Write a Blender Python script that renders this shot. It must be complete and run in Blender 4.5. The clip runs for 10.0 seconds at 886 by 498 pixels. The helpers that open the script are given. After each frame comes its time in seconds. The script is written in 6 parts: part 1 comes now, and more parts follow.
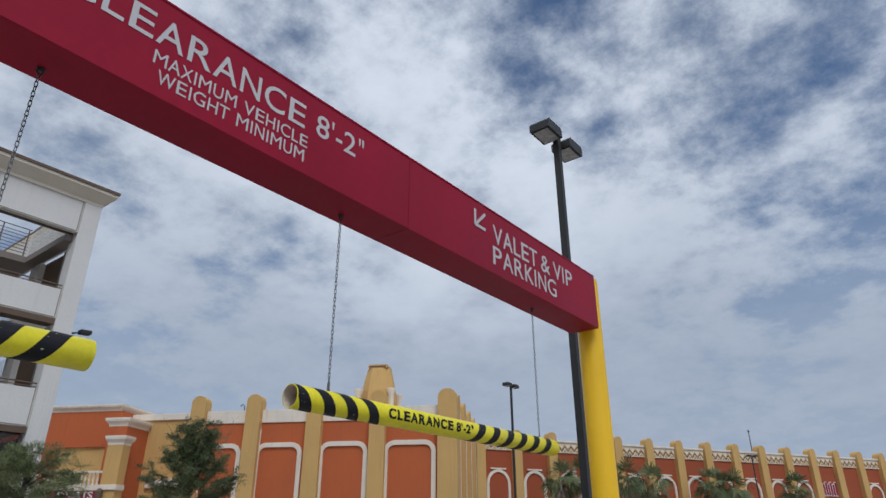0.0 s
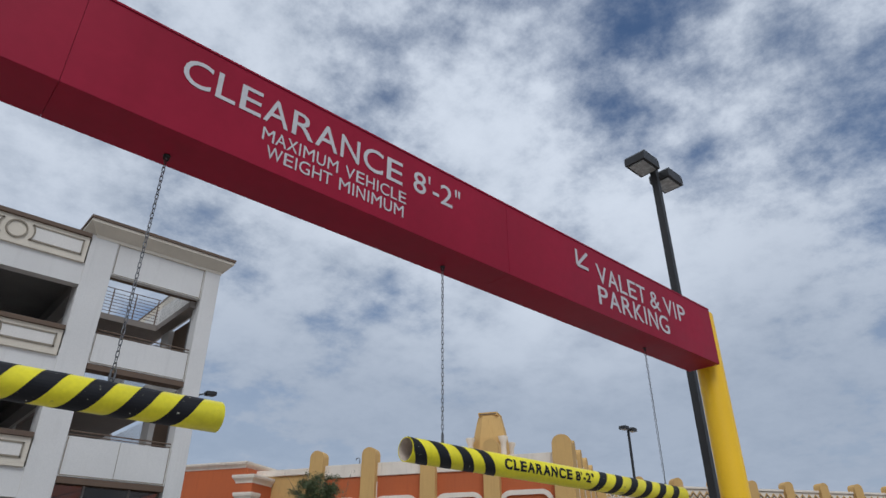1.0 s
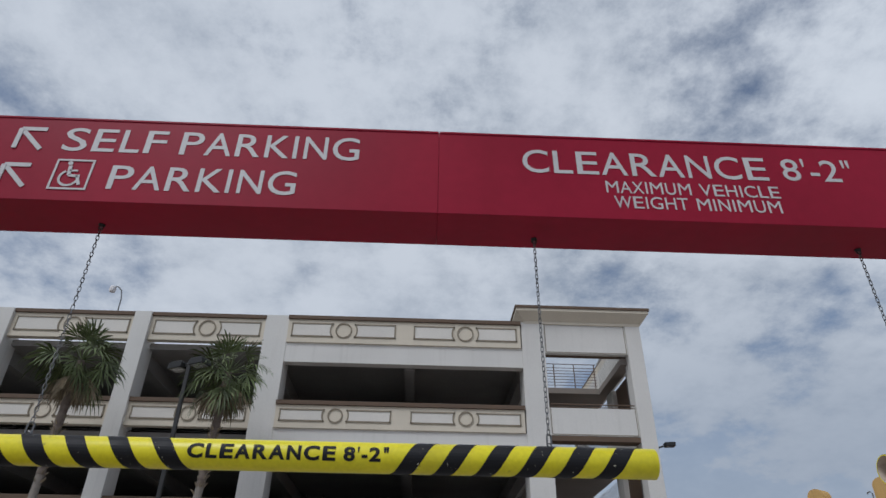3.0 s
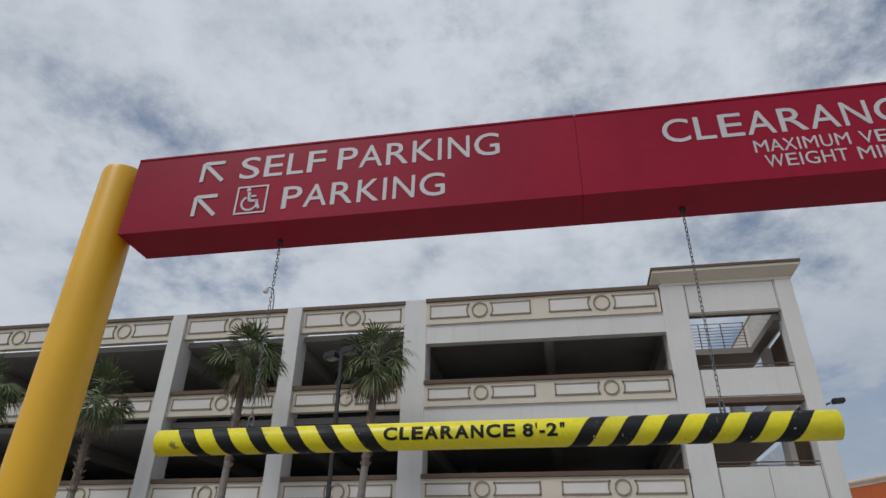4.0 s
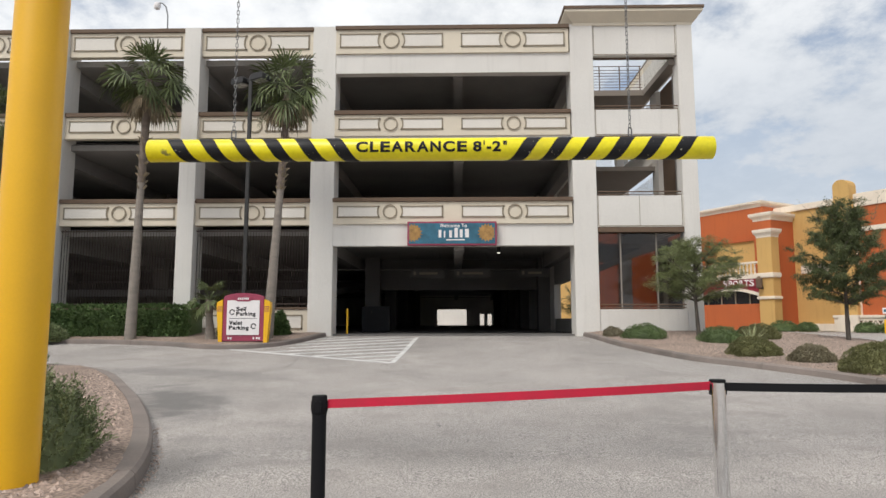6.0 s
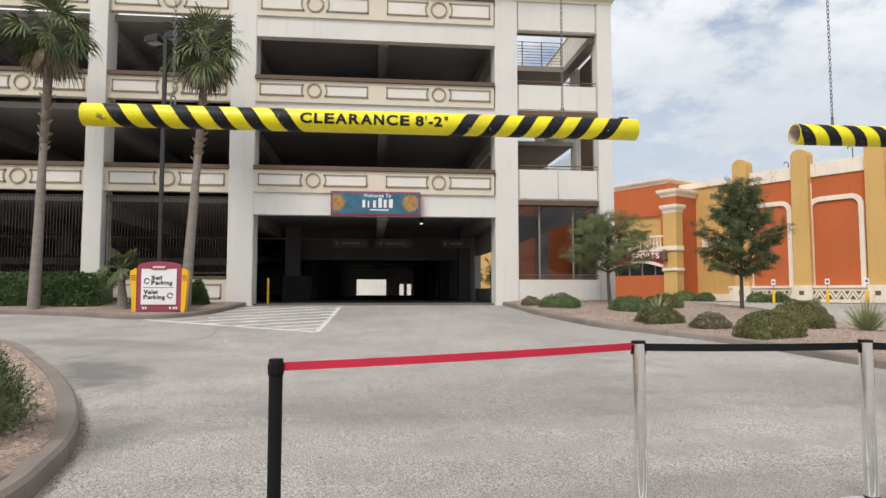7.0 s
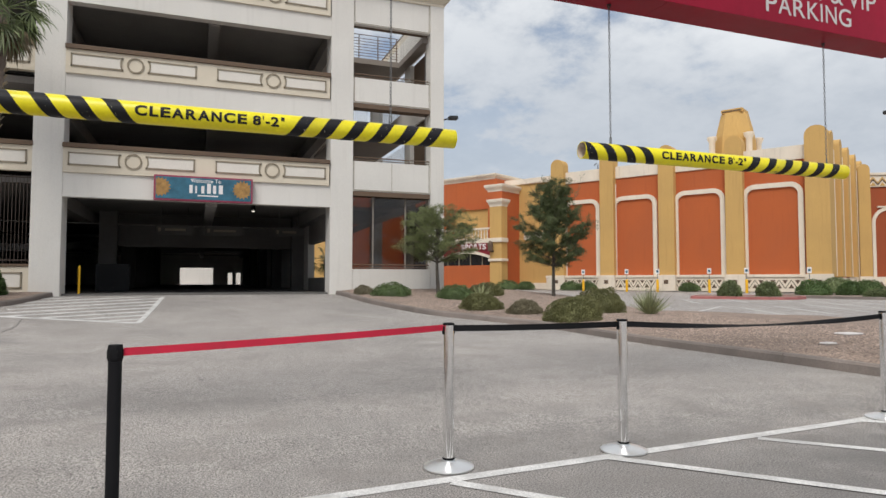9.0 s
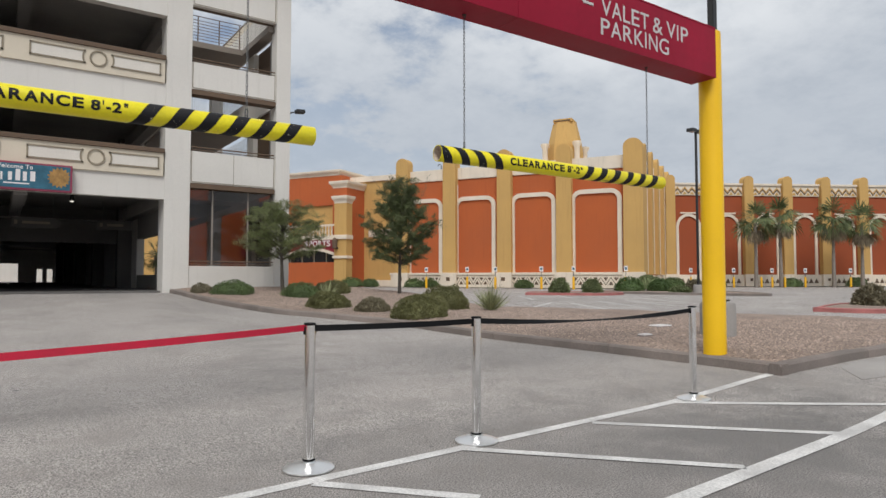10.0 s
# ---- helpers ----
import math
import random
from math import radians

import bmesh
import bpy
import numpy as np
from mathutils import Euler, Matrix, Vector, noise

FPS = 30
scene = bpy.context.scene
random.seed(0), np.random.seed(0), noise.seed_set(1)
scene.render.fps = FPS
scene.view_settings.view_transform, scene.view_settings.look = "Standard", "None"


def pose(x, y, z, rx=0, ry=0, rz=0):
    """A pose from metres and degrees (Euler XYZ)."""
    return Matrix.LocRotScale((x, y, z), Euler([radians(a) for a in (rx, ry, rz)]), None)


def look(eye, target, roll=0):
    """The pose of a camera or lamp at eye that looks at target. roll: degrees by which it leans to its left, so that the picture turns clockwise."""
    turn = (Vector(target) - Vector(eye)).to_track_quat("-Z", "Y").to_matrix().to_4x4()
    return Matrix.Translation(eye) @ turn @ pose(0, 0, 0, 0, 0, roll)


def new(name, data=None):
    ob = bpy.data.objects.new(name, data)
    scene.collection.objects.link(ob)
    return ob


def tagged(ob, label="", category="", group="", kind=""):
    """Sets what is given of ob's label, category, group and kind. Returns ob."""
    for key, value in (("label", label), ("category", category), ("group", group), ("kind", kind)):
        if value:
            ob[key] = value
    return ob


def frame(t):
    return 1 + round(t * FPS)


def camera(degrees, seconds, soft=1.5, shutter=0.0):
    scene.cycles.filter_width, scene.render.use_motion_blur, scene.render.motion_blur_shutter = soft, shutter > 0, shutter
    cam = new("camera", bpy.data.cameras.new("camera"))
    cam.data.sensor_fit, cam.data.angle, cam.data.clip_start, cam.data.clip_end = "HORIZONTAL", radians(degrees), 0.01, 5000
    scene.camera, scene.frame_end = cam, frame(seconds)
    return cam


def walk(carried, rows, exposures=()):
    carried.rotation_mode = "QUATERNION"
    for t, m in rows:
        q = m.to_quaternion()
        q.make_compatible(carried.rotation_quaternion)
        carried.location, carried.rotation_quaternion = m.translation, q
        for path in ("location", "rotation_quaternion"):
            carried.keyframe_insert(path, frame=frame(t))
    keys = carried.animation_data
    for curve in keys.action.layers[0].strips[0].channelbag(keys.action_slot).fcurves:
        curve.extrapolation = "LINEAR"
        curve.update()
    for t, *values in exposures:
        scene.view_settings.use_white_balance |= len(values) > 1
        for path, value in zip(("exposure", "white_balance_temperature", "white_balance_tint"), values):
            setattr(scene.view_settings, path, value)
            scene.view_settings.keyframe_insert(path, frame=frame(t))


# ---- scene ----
import functools

cam = camera(69.1, 10.0)
PATH = [
    (0, (0.328, 1.917, 1.682), (1.763, 3.045, 2.498), 0.0),
    (0.5, (0.314, 1.911, 1.69), (1.64, 3.119, 2.575), -0.2),
    (1, (0.299, 1.916, 1.689), (1.48, 3.226, 2.631), -0.0),
    (1.5, (0.372, 1.962, 1.698), (1.346, 3.386, 2.71), 0.1),
    (2, (0.435, 2.017, 1.698), (1.108, 3.576, 2.756), 0.1),
    (2.5, (0.452, 1.925, 1.673), (0.888, 3.563, 2.734), 0.5),
    (3, (0.44, 1.745, 1.632), (0.498, 3.438, 2.695), 0.8),
    (3.2, (0.424, 1.676, 1.632), (0.364, 3.374, 2.687), 0.9),
    (4.3, (0.176, 1.413, 1.555), (-0.165, 3.14, 2.504), 0.9),
    (4.5, (0.127, 1.344, 1.53), (-0.189, 3.1, 2.434), 1.0),
    (5, (0.059, 1.19, 1.462), (-0.071, 3.077, 2.112), 0.2),
    (5.5, (0.04, 0.96, 1.362), (-0.056, 2.906, 1.816), 0.4),
    (5.7, (-0.013, 0.893, 1.315), (-0.097, 2.864, 1.648), 0.1),
    (6.8, (-0.263, 0.619, 1.268), (-0.094, 2.606, 1.418), 0.1),
    (7, (-0.277, 0.604, 1.27), (-0.061, 2.588, 1.403), -0.0),
    (7.5, (-0.276, 0.546, 1.266), (0.097, 2.508, 1.375), -0.0),
    (8, (-0.269, 0.41, 1.268), (0.169, 2.358, 1.376), -0.3),
    (8.5, (-0.312, 0.184, 1.273), (0.255, 2.099, 1.374), -0.1),
    (9, (-0.358, 0.092, 1.274), (0.354, 1.959, 1.373), -0.0),
    (9.5, (-0.434, 0.08, 1.286), (0.504, 1.844, 1.379), -0.0),
    (10, (-0.502, 0.103, 1.291), (0.637, 1.744, 1.381), -0.0),
]
walk(cam, [(t, look(eye, target, roll)) for t, eye, target, roll in PATH], [(0, -0.14, 5700, 10), (1.5, -0.17, 5700, 10), (3.0, -0.26, 5800, 10), (4.5, -0.13, 6100, 10), (5.0, 0.26, 6250, 10), (5.5, 0.45, 6450, 10), (7.0, 0.65, 6550, 10), (7.5, 0.62, 6550, 10), (8.5, 0.43, 6480, 10), (9, 0.38, 6450, 10), (10, 0.24, 6400, 10)])


# ---- world and light ----
world = bpy.data.worlds.new("sky")
scene.world = world
world.use_nodes = True
wt = world.node_tree
wt.nodes.clear()


def wn(kind, operation="", data_type="", blend_type="", noise_dimensions="", interpolation_type=""):
    n = wt.nodes.new(kind)
    if operation:
        n.operation = operation
    if data_type:
        n.data_type = data_type
    if blend_type:
        n.blend_type = blend_type
    if noise_dimensions:
        n.noise_dimensions = noise_dimensions
    if interpolation_type:
        n.interpolation_type = interpolation_type
    return n


SUN_EL, SUN_AZ = 52.0, 215.0
sky = wn("ShaderNodeTexSky")
sky.sky_type = "NISHITA"
sky.sun_disc = False
sky.sun_elevation = radians(SUN_EL)
sky.sun_rotation = radians(SUN_AZ)
sky.air_density, sky.dust_density, sky.ozone_density = 1.0, 1.5, 1.0
gen = wn("ShaderNodeTexCoord")
sep = wn("ShaderNodeSeparateXYZ")
wt.links.new(gen.outputs["Generated"], sep.inputs[0])
up = wn("ShaderNodeMath", operation="MAXIMUM")
up.inputs[1].default_value = 0.0
wt.links.new(sep.outputs[2], up.inputs[0])
upo = wn("ShaderNodeMath", operation="ADD")
upo.inputs[1].default_value = 0.3
wt.links.new(up.outputs[0], upo.inputs[0])
flat = wn("ShaderNodeCombineXYZ")
for i in (0, 1):
    d = wn("ShaderNodeMath", operation="DIVIDE")
    wt.links.new(sep.outputs[i], d.inputs[0])
    wt.links.new(upo.outputs[0], d.inputs[1])
    wt.links.new(d.outputs[0], flat.inputs[i])


def wnoise(scale, detail, rough, seed, dist=0.0):
    n = wn("ShaderNodeTexNoise", noise_dimensions="4D")
    n.inputs["Scale"].default_value, n.inputs["Detail"].default_value = scale, detail
    n.inputs["Roughness"].default_value, n.inputs["W"].default_value = rough, seed
    n.inputs["Distortion"].default_value = dist
    wt.links.new(flat.outputs[0], n.inputs["Vector"])
    return n


def wramp(src, a, b):
    r = wn("ShaderNodeMapRange", interpolation_type="SMOOTHSTEP")
    r.inputs[1].default_value, r.inputs[2].default_value = a, b
    wt.links.new(src, r.inputs[0])
    return r.outputs[0]


def wmath(op, a, b):
    n = wn("ShaderNodeMath", operation=op)
    for i, v in enumerate((a, b)):
        if isinstance(v, float):
            n.inputs[i].default_value = v
        else:
            wt.links.new(v, n.inputs[i])
    return n.outputs[0]


def wmix(fac, a, b):
    n = wn("ShaderNodeMix", data_type="RGBA")
    wt.links.new(fac, n.inputs[0])
    for i, v in ((6, a), (7, b)):
        if isinstance(v, tuple):
            n.inputs[i].default_value = (*v, 1)
        else:
            wt.links.new(v, n.inputs[i])
    return n.outputs[2]


big = wnoise(0.9, 3.0, 0.5, 5.3, 0.0)
puff = wnoise(4.2, 5.0, 0.52, 8.4, 0.0)
cells = wnoise(11.0, 7.0, 0.66, 1.7, 0.0)
body = wmath("ADD", wmath("MULTIPLY", big.outputs[0], 0.5), wmath("ADD", wmath("MULTIPLY", puff.outputs[0], 0.32), wmath("MULTIPLY", cells.outputs[0], 0.18)))


def gap(d, lo, hi, amt):
    """A thinner place in the cloud deck round the direction d."""
    n = wn("ShaderNodeVectorMath", operation="DOT_PRODUCT")
    wt.links.new(gen.outputs["Generated"], n.inputs[0])
    n.inputs[1].default_value = d
    return wmath("MULTIPLY", wramp(n.outputs["Value"], lo, hi), amt)


thin = wmath("ADD", gap((0.80, 0.12, 0.59), 0.88, 0.985, 0.085), gap((0.53, 0.48, 0.70), 0.93, 0.995, 0.06))
thin = wmath("ADD", thin, gap((-0.05, 0.60, 0.80), 0.95, 0.995, 0.04))
cover = wramp(wmath("SUBTRACT", body, thin), 0.335, 0.475)
shade = wramp(wmath("ADD", wmath("MULTIPLY", puff.outputs[0], 0.45), wmath("ADD", wmath("MULTIPLY", cells.outputs[0], 0.42), wmath("MULTIPLY", big.outputs[0], 0.13))), 0.36, 0.6)
haze = wramp(up.outputs[0], 0.5, 0.15)
cover = wmath("MAXIMUM", cover, wmath("MULTIPLY", haze, 0.88))
cloud = wmix(shade, (4.9, 5.25, 5.7), (8.6, 8.7, 8.75))
low = wramp(up.outputs[0], 0.58, 0.2)
pale = gap((-0.55, 0.78, 0.30), 0.72, 0.97, 1.0)
cloud = wmix(wmath("MULTIPLY", low, 0.82), cloud, wmix(pale, (4.55, 5.0, 5.6), (7.4, 7.65, 7.9)))
cloud = wmix(wmath("MULTIPLY", pale, 0.36), cloud, (8.2, 8.35, 8.5))
veil = wmath("MULTIPLY", gap((0.66, 0.52, 0.54), 0.93, 0.998, 0.6), wramp(puff.outputs[0], 0.3, 0.6))
cloud = wmix(veil, cloud, (9.6, 9.7, 9.7))
bright = wn("ShaderNodeMix", data_type="RGBA", blend_type="MULTIPLY")
bright.inputs[0].default_value = 1.0
wt.links.new(sky.outputs[0], bright.inputs[6])
bright.inputs[7].default_value = (1.0, 1.05, 1.08, 1)
skycol = wmix(cover, bright.outputs[2], cloud)
bg = wn("ShaderNodeBackground")
bg.inputs[1].default_value = 0.085
wt.links.new(skycol, bg.inputs[0])
wout = wn("ShaderNodeOutputWorld")
wt.links.new(bg.outputs[0], wout.inputs[0])

sun_data = bpy.data.lights.new("sun", "SUN")
sun_data.energy, sun_data.angle, sun_data.color = 1.6, radians(24), (1.0, 0.96, 0.9)
sun = new("sun", sun_data)
saz, sel = radians(SUN_AZ), radians(SUN_EL)
sun_dir = Vector((math.sin(saz) * math.cos(sel), math.cos(saz) * math.cos(sel), math.sin(sel)))
sun.matrix_world = Matrix.Translation(sun_dir * 60) @ sun_dir.to_track_quat("Z", "Y").to_matrix().to_4x4()


# ---- materials ----
def mat(name, color, rough=0.8, metal=0.0, var=0.12, scale=1.5, fine=40.0, bump=0.15, dist=0.01, stain=None, stain_amt=0.0,
        spec=0.5, island=0.0, objrand=0.0, coat=0.0, stretch=(1, 1, 1), fine_var=0.1):
    """A painted or mineral surface: broad patches, fine grain, relief, and optional stains."""
    m = bpy.data.materials.new(name)
    m.use_nodes = True
    nt = m.node_tree
    b = nt.nodes["Principled BSDF"]
    b.inputs["Roughness"].default_value, b.inputs["Metallic"].default_value = rough, metal
    b.inputs["Specular IOR Level"].default_value = spec
    b.inputs["Coat Weight"].default_value = coat
    tc = nt.nodes.new("ShaderNodeTexCoord")
    mp = nt.nodes.new("ShaderNodeMapping")
    mp.inputs["Scale"].default_value = stretch
    nt.links.new(tc.outputs["Object"], mp.inputs[0])

    def nz(s, detail=5.0):
        n = nt.nodes.new("ShaderNodeTexNoise")
        n.inputs["Scale"].default_value, n.inputs["Detail"].default_value = s, detail
        nt.links.new(mp.outputs[0], n.inputs["Vector"])
        return n

    def rng(src, lo, hi, a=0.3, c=0.7):
        r = nt.nodes.new("ShaderNodeMapRange")
        r.inputs[1].default_value, r.inputs[2].default_value = a, c
        r.inputs[3].default_value, r.inputs[4].default_value = lo, hi
        nt.links.new(src, r.inputs[0])
        return r.outputs[0]

    def mul(x, y):
        n = nt.nodes.new("ShaderNodeMath")
        n.operation = "MULTIPLY"
        nt.links.new(x, n.inputs[0])
        nt.links.new(y, n.inputs[1])
        return n.outputs[0]

    patch, grain = nz(scale), nz(fine, 3.0)
    f = mul(rng(patch.outputs[0], 1 - var, 1 + var), rng(grain.outputs[0], 1 - fine_var, 1 + fine_var))
    if island:
        g = nt.nodes.new("ShaderNodeNewGeometry")
        f = mul(f, rng(g.outputs["Random Per Island"], 1 - island, 1 + island, 0, 1))
    if objrand:
        g = nt.nodes.new("ShaderNodeObjectInfo")
        f = mul(f, rng(g.outputs["Random"], 1 - objrand, 1 + objrand, 0, 1))
    mx = nt.nodes.new("ShaderNodeVectorMath")
    mx.operation = "SCALE"
    mx.inputs[0].default_value = color
    nt.links.new(f, mx.inputs["Scale"])
    out = mx.outputs[0]
    if stain:
        sn = nz(scale * 0.6, 6.0)
        k = nt.nodes.new("ShaderNodeMix")
        k.data_type = "RGBA"
        nt.links.new(rng(sn.outputs[0], 0.0, stain_amt, 0.5, 0.72), k.inputs[0])
        nt.links.new(out, k.inputs[6])
        k.inputs[7].default_value = (*stain, 1)
        out = k.outputs[2]
    nt.links.new(out, b.inputs["Base Color"])
    nt.links.new(rng(patch.outputs[0], max(0.02, rough - 0.08), min(1, rough + 0.08)), b.inputs["Roughness"])
    if bump:
        bp = nt.nodes.new("ShaderNodeBump")
        bp.inputs["Strength"].default_value, bp.inputs["Distance"].default_value = bump, dist
        nt.links.new(grain.outputs[0], bp.inputs["Height"])
        nt.links.new(bp.outputs[0], b.inputs["Normal"])
    return m


def flecks(m, color, scale, lo, hi):
    """Small chipped spots of another colour over a surface."""
    nt = m.node_tree
    b = nt.nodes["Principled BSDF"]
    src = b.inputs["Base Color"].links[0].from_socket
    tc = nt.nodes.new("ShaderNodeTexCoord")
    n = nt.nodes.new("ShaderNodeTexNoise")
    n.inputs["Scale"].default_value, n.inputs["Detail"].default_value = scale, 4.0
    nt.links.new(tc.outputs["Object"], n.inputs["Vector"])
    r = nt.nodes.new("ShaderNodeMapRange")
    r.inputs[1].default_value, r.inputs[2].default_value = lo, hi
    nt.links.new(n.outputs[0], r.inputs[0])
    k = nt.nodes.new("ShaderNodeMix")
    k.data_type = "RGBA"
    nt.links.new(r.outputs[0], k.inputs[0])
    nt.links.new(src, k.inputs[6])
    k.inputs[7].default_value = (*color, 1)
    nt.links.new(k.outputs[2], b.inputs["Base Color"])


def streaks(m, color, amt):
    """Faint run marks of dirt down an upright surface."""
    nt = m.node_tree
    b = nt.nodes["Principled BSDF"]
    src = b.inputs["Base Color"].links[0].from_socket
    tc = nt.nodes.new("ShaderNodeTexCoord")
    mp = nt.nodes.new("ShaderNodeMapping")
    mp.inputs["Scale"].default_value = (3.2, 3.2, 0.22)
    nt.links.new(tc.outputs["Object"], mp.inputs[0])
    n = nt.nodes.new("ShaderNodeTexNoise")
    n.inputs["Scale"].default_value, n.inputs["Detail"].default_value = 1.6, 6.0
    nt.links.new(mp.outputs[0], n.inputs["Vector"])
    r = nt.nodes.new("ShaderNodeMapRange")
    r.inputs[1].default_value, r.inputs[2].default_value, r.inputs[4].default_value = 0.55, 0.78, amt
    nt.links.new(n.outputs[0], r.inputs[0])
    k = nt.nodes.new("ShaderNodeMix")
    k.data_type = "RGBA"
    nt.links.new(r.outputs[0], k.inputs[0])
    nt.links.new(src, k.inputs[6])
    k.inputs[7].default_value = (*color, 1)
    nt.links.new(k.outputs[2], b.inputs["Base Color"])


def tyre_stain(m, centre, size, turn_deg, color, amt):
    """A dark worn patch of rubber and oil with a ragged edge."""
    nt = m.node_tree
    b = nt.nodes["Principled BSDF"]
    src = b.inputs["Base Color"].links[0].from_socket
    tc = nt.nodes.new("ShaderNodeTexCoord")
    mp = nt.nodes.new("ShaderNodeMapping")
    mp.vector_type = "TEXTURE"
    mp.inputs["Location"].default_value = (*centre, 0)
    mp.inputs["Rotation"].default_value = (0, 0, radians(turn_deg))
    mp.inputs["Scale"].default_value = (*size, 50)
    nt.links.new(tc.outputs["Object"], mp.inputs[0])
    g = nt.nodes.new("ShaderNodeTexGradient")
    g.gradient_type = "SPHERICAL"
    nt.links.new(mp.outputs[0], g.inputs[0])
    n = nt.nodes.new("ShaderNodeTexNoise")
    n.inputs["Scale"].default_value, n.inputs["Detail"].default_value = 2.2, 8.0
    nt.links.new(tc.outputs["Object"], n.inputs["Vector"])
    a = nt.nodes.new("ShaderNodeMath")
    a.operation = "MULTIPLY_ADD"
    nt.links.new(n.outputs[0], a.inputs[0])
    a.inputs[1].default_value, a.inputs[2].default_value = 1.3, -0.68
    sm = nt.nodes.new("ShaderNodeMath")
    nt.links.new(a.outputs[0], sm.inputs[0])
    nt.links.new(g.outputs[0], sm.inputs[1])
    r = nt.nodes.new("ShaderNodeMapRange")
    r.inputs[1].default_value, r.inputs[2].default_value, r.inputs[4].default_value = 0.1, 0.75, amt
    nt.links.new(sm.outputs[0], r.inputs[0])
    gate = nt.nodes.new("ShaderNodeMath")
    gate.operation = "MULTIPLY"
    gl = nt.nodes.new("ShaderNodeMapRange")
    gl.inputs[1].default_value, gl.inputs[2].default_value = 0.0, 0.3
    nt.links.new(g.outputs[0], gl.inputs[0])
    nt.links.new(r.outputs[0], gate.inputs[0])
    nt.links.new(gl.outputs[0], gate.inputs[1])
    k = nt.nodes.new("ShaderNodeMix")
    k.data_type = "RGBA"
    nt.links.new(gate.outputs[0], k.inputs[0])
    nt.links.new(src, k.inputs[6])
    k.inputs[7].default_value = (*color, 1)
    nt.links.new(k.outputs[2], b.inputs["Base Color"])


def leafy(name, color, var=0.35):
    m = mat(name, color, rough=0.6, var=0.25, scale=2.0, fine=30, bump=0, island=var, spec=0.3)
    return m


M_ASPHALT = mat("asphalt", (0.354, 0.327, 0.304), 0.92, var=0.15, scale=0.4, fine=88, bump=0.5, dist=0.01, stain=(0.2, 0.19, 0.18), stain_amt=0.4, fine_var=0.95)
M_CONC = mat("kerb_concrete", (0.212, 0.178, 0.158), 0.9, var=0.2, scale=1.2, fine=40, bump=0.3, stain=(0.12, 0.11, 0.1), stain_amt=0.5, objrand=0.1)
M_APRON = mat("apron_concrete", (0.33, 0.31, 0.29), 0.9, var=0.14, scale=0.9, fine=50, bump=0.25, stain=(0.2, 0.19, 0.18), stain_amt=0.4)
M_PAINT = mat("road_paint", (0.62, 0.61, 0.59), 0.85, var=0.16, scale=3, fine=70, bump=0.3, stain=(0.36, 0.35, 0.34), stain_amt=0.8, fine_var=0.22)
M_GRAVEL = mat("gravel", (0.275, 0.208, 0.168), 0.95, var=0.2, scale=1.5, fine=28, bump=0.9, dist=0.03, fine_var=0.5)
M_STONE = mat("gravel_stone", (0.35, 0.27, 0.222), 0.9, var=0.1, scale=5, fine=60, bump=0.3, island=0.5)
M_RED = mat("red_paint", (0.30, 0.012, 0.034), 0.45, var=0.1, scale=1.1, fine=12, bump=0.03, fine_var=0.05, spec=0.12, stain=(0.2, 0.008, 0.02), stain_amt=0.4)
M_YELLOW = mat("yellow_paint", (0.80, 0.44, 0.010), 0.4, var=0.05, scale=1.2, fine=60, bump=0.02, fine_var=0.02, stain=(0.6, 0.31, 0.015), stain_amt=0.3)
M_VIVID = mat("fresh_yellow_paint", (0.92, 0.545, 0.004), 0.4, var=0.04, scale=1.2, fine=60, bump=0.02, fine_var=0.02)
M_PIPE = mat("yellow_plastic", (0.86, 0.75, 0.010), 0.38, var=0.06, scale=3, fine=40, bump=0.05, fine_var=0.05, stain=(0.45, 0.38, 0.03), stain_amt=0.3)
M_PVC = mat("pale_plastic", (0.62, 0.52, 0.42), 0.5, var=0.1, scale=5)
M_BLACK = mat("black_tape", (0.009, 0.009, 0.011), 0.55, spec=0.3, var=0.3, scale=8, fine=60, bump=0.1)
M_WHITE = mat("white_letter", (0.57, 0.55, 0.54), 0.5, var=0.06, scale=4, fine=60, bump=0.03, fine_var=0.05)
M_STEEL = mat("galvanised_steel", (0.2, 0.2, 0.2), 0.45, metal=1.0, var=0.25, scale=30, fine=120, bump=0.1)
M_CHROME = mat("polished_steel", (0.88, 0.88, 0.88), 0.1, metal=1.0, var=0.06, scale=6, fine=200, bump=0.02, fine_var=0.04)
M_SATIN = mat("brushed_steel", (0.82, 0.82, 0.81), 0.36, metal=1.0, var=0.05, scale=8, fine=200, bump=0.02, fine_var=0.04)
M_DARK = mat("dark_bronze", (0.022, 0.021, 0.02), 0.5, var=0.2, scale=6, fine=60, bump=0.05)
M_BELT_R = mat("red_webbing", (0.5, 0.013, 0.042), 0.8, var=0.1, scale=10, fine=200, bump=0.2)
M_BELT_K = mat("black_webbing", (0.007, 0.007, 0.008), 0.7, var=0.1, scale=10, fine=200, bump=0.1, spec=0.2)
M_STUCCO = mat("pale_stucco", (0.70, 0.675, 0.63), 0.9, var=0.05, scale=0.4, fine=35, bump=0.2, stain=(0.55, 0.52, 0.48), stain_amt=0.35, fine_var=0.05)
M_CREAM = mat("cream_stucco", (0.66, 0.59, 0.475), 0.9, var=0.06, scale=0.8, fine=35, bump=0.2, fine_var=0.05)
M_IVORY = mat("ivory_panel", (0.71, 0.67, 0.605), 0.9, var=0.05, scale=0.8, fine=35, bump=0.2, fine_var=0.05)
M_TAUPE = mat("taupe_moulding", (0.27, 0.23, 0.17), 0.85, var=0.08, scale=2, fine=30, bump=0.1)
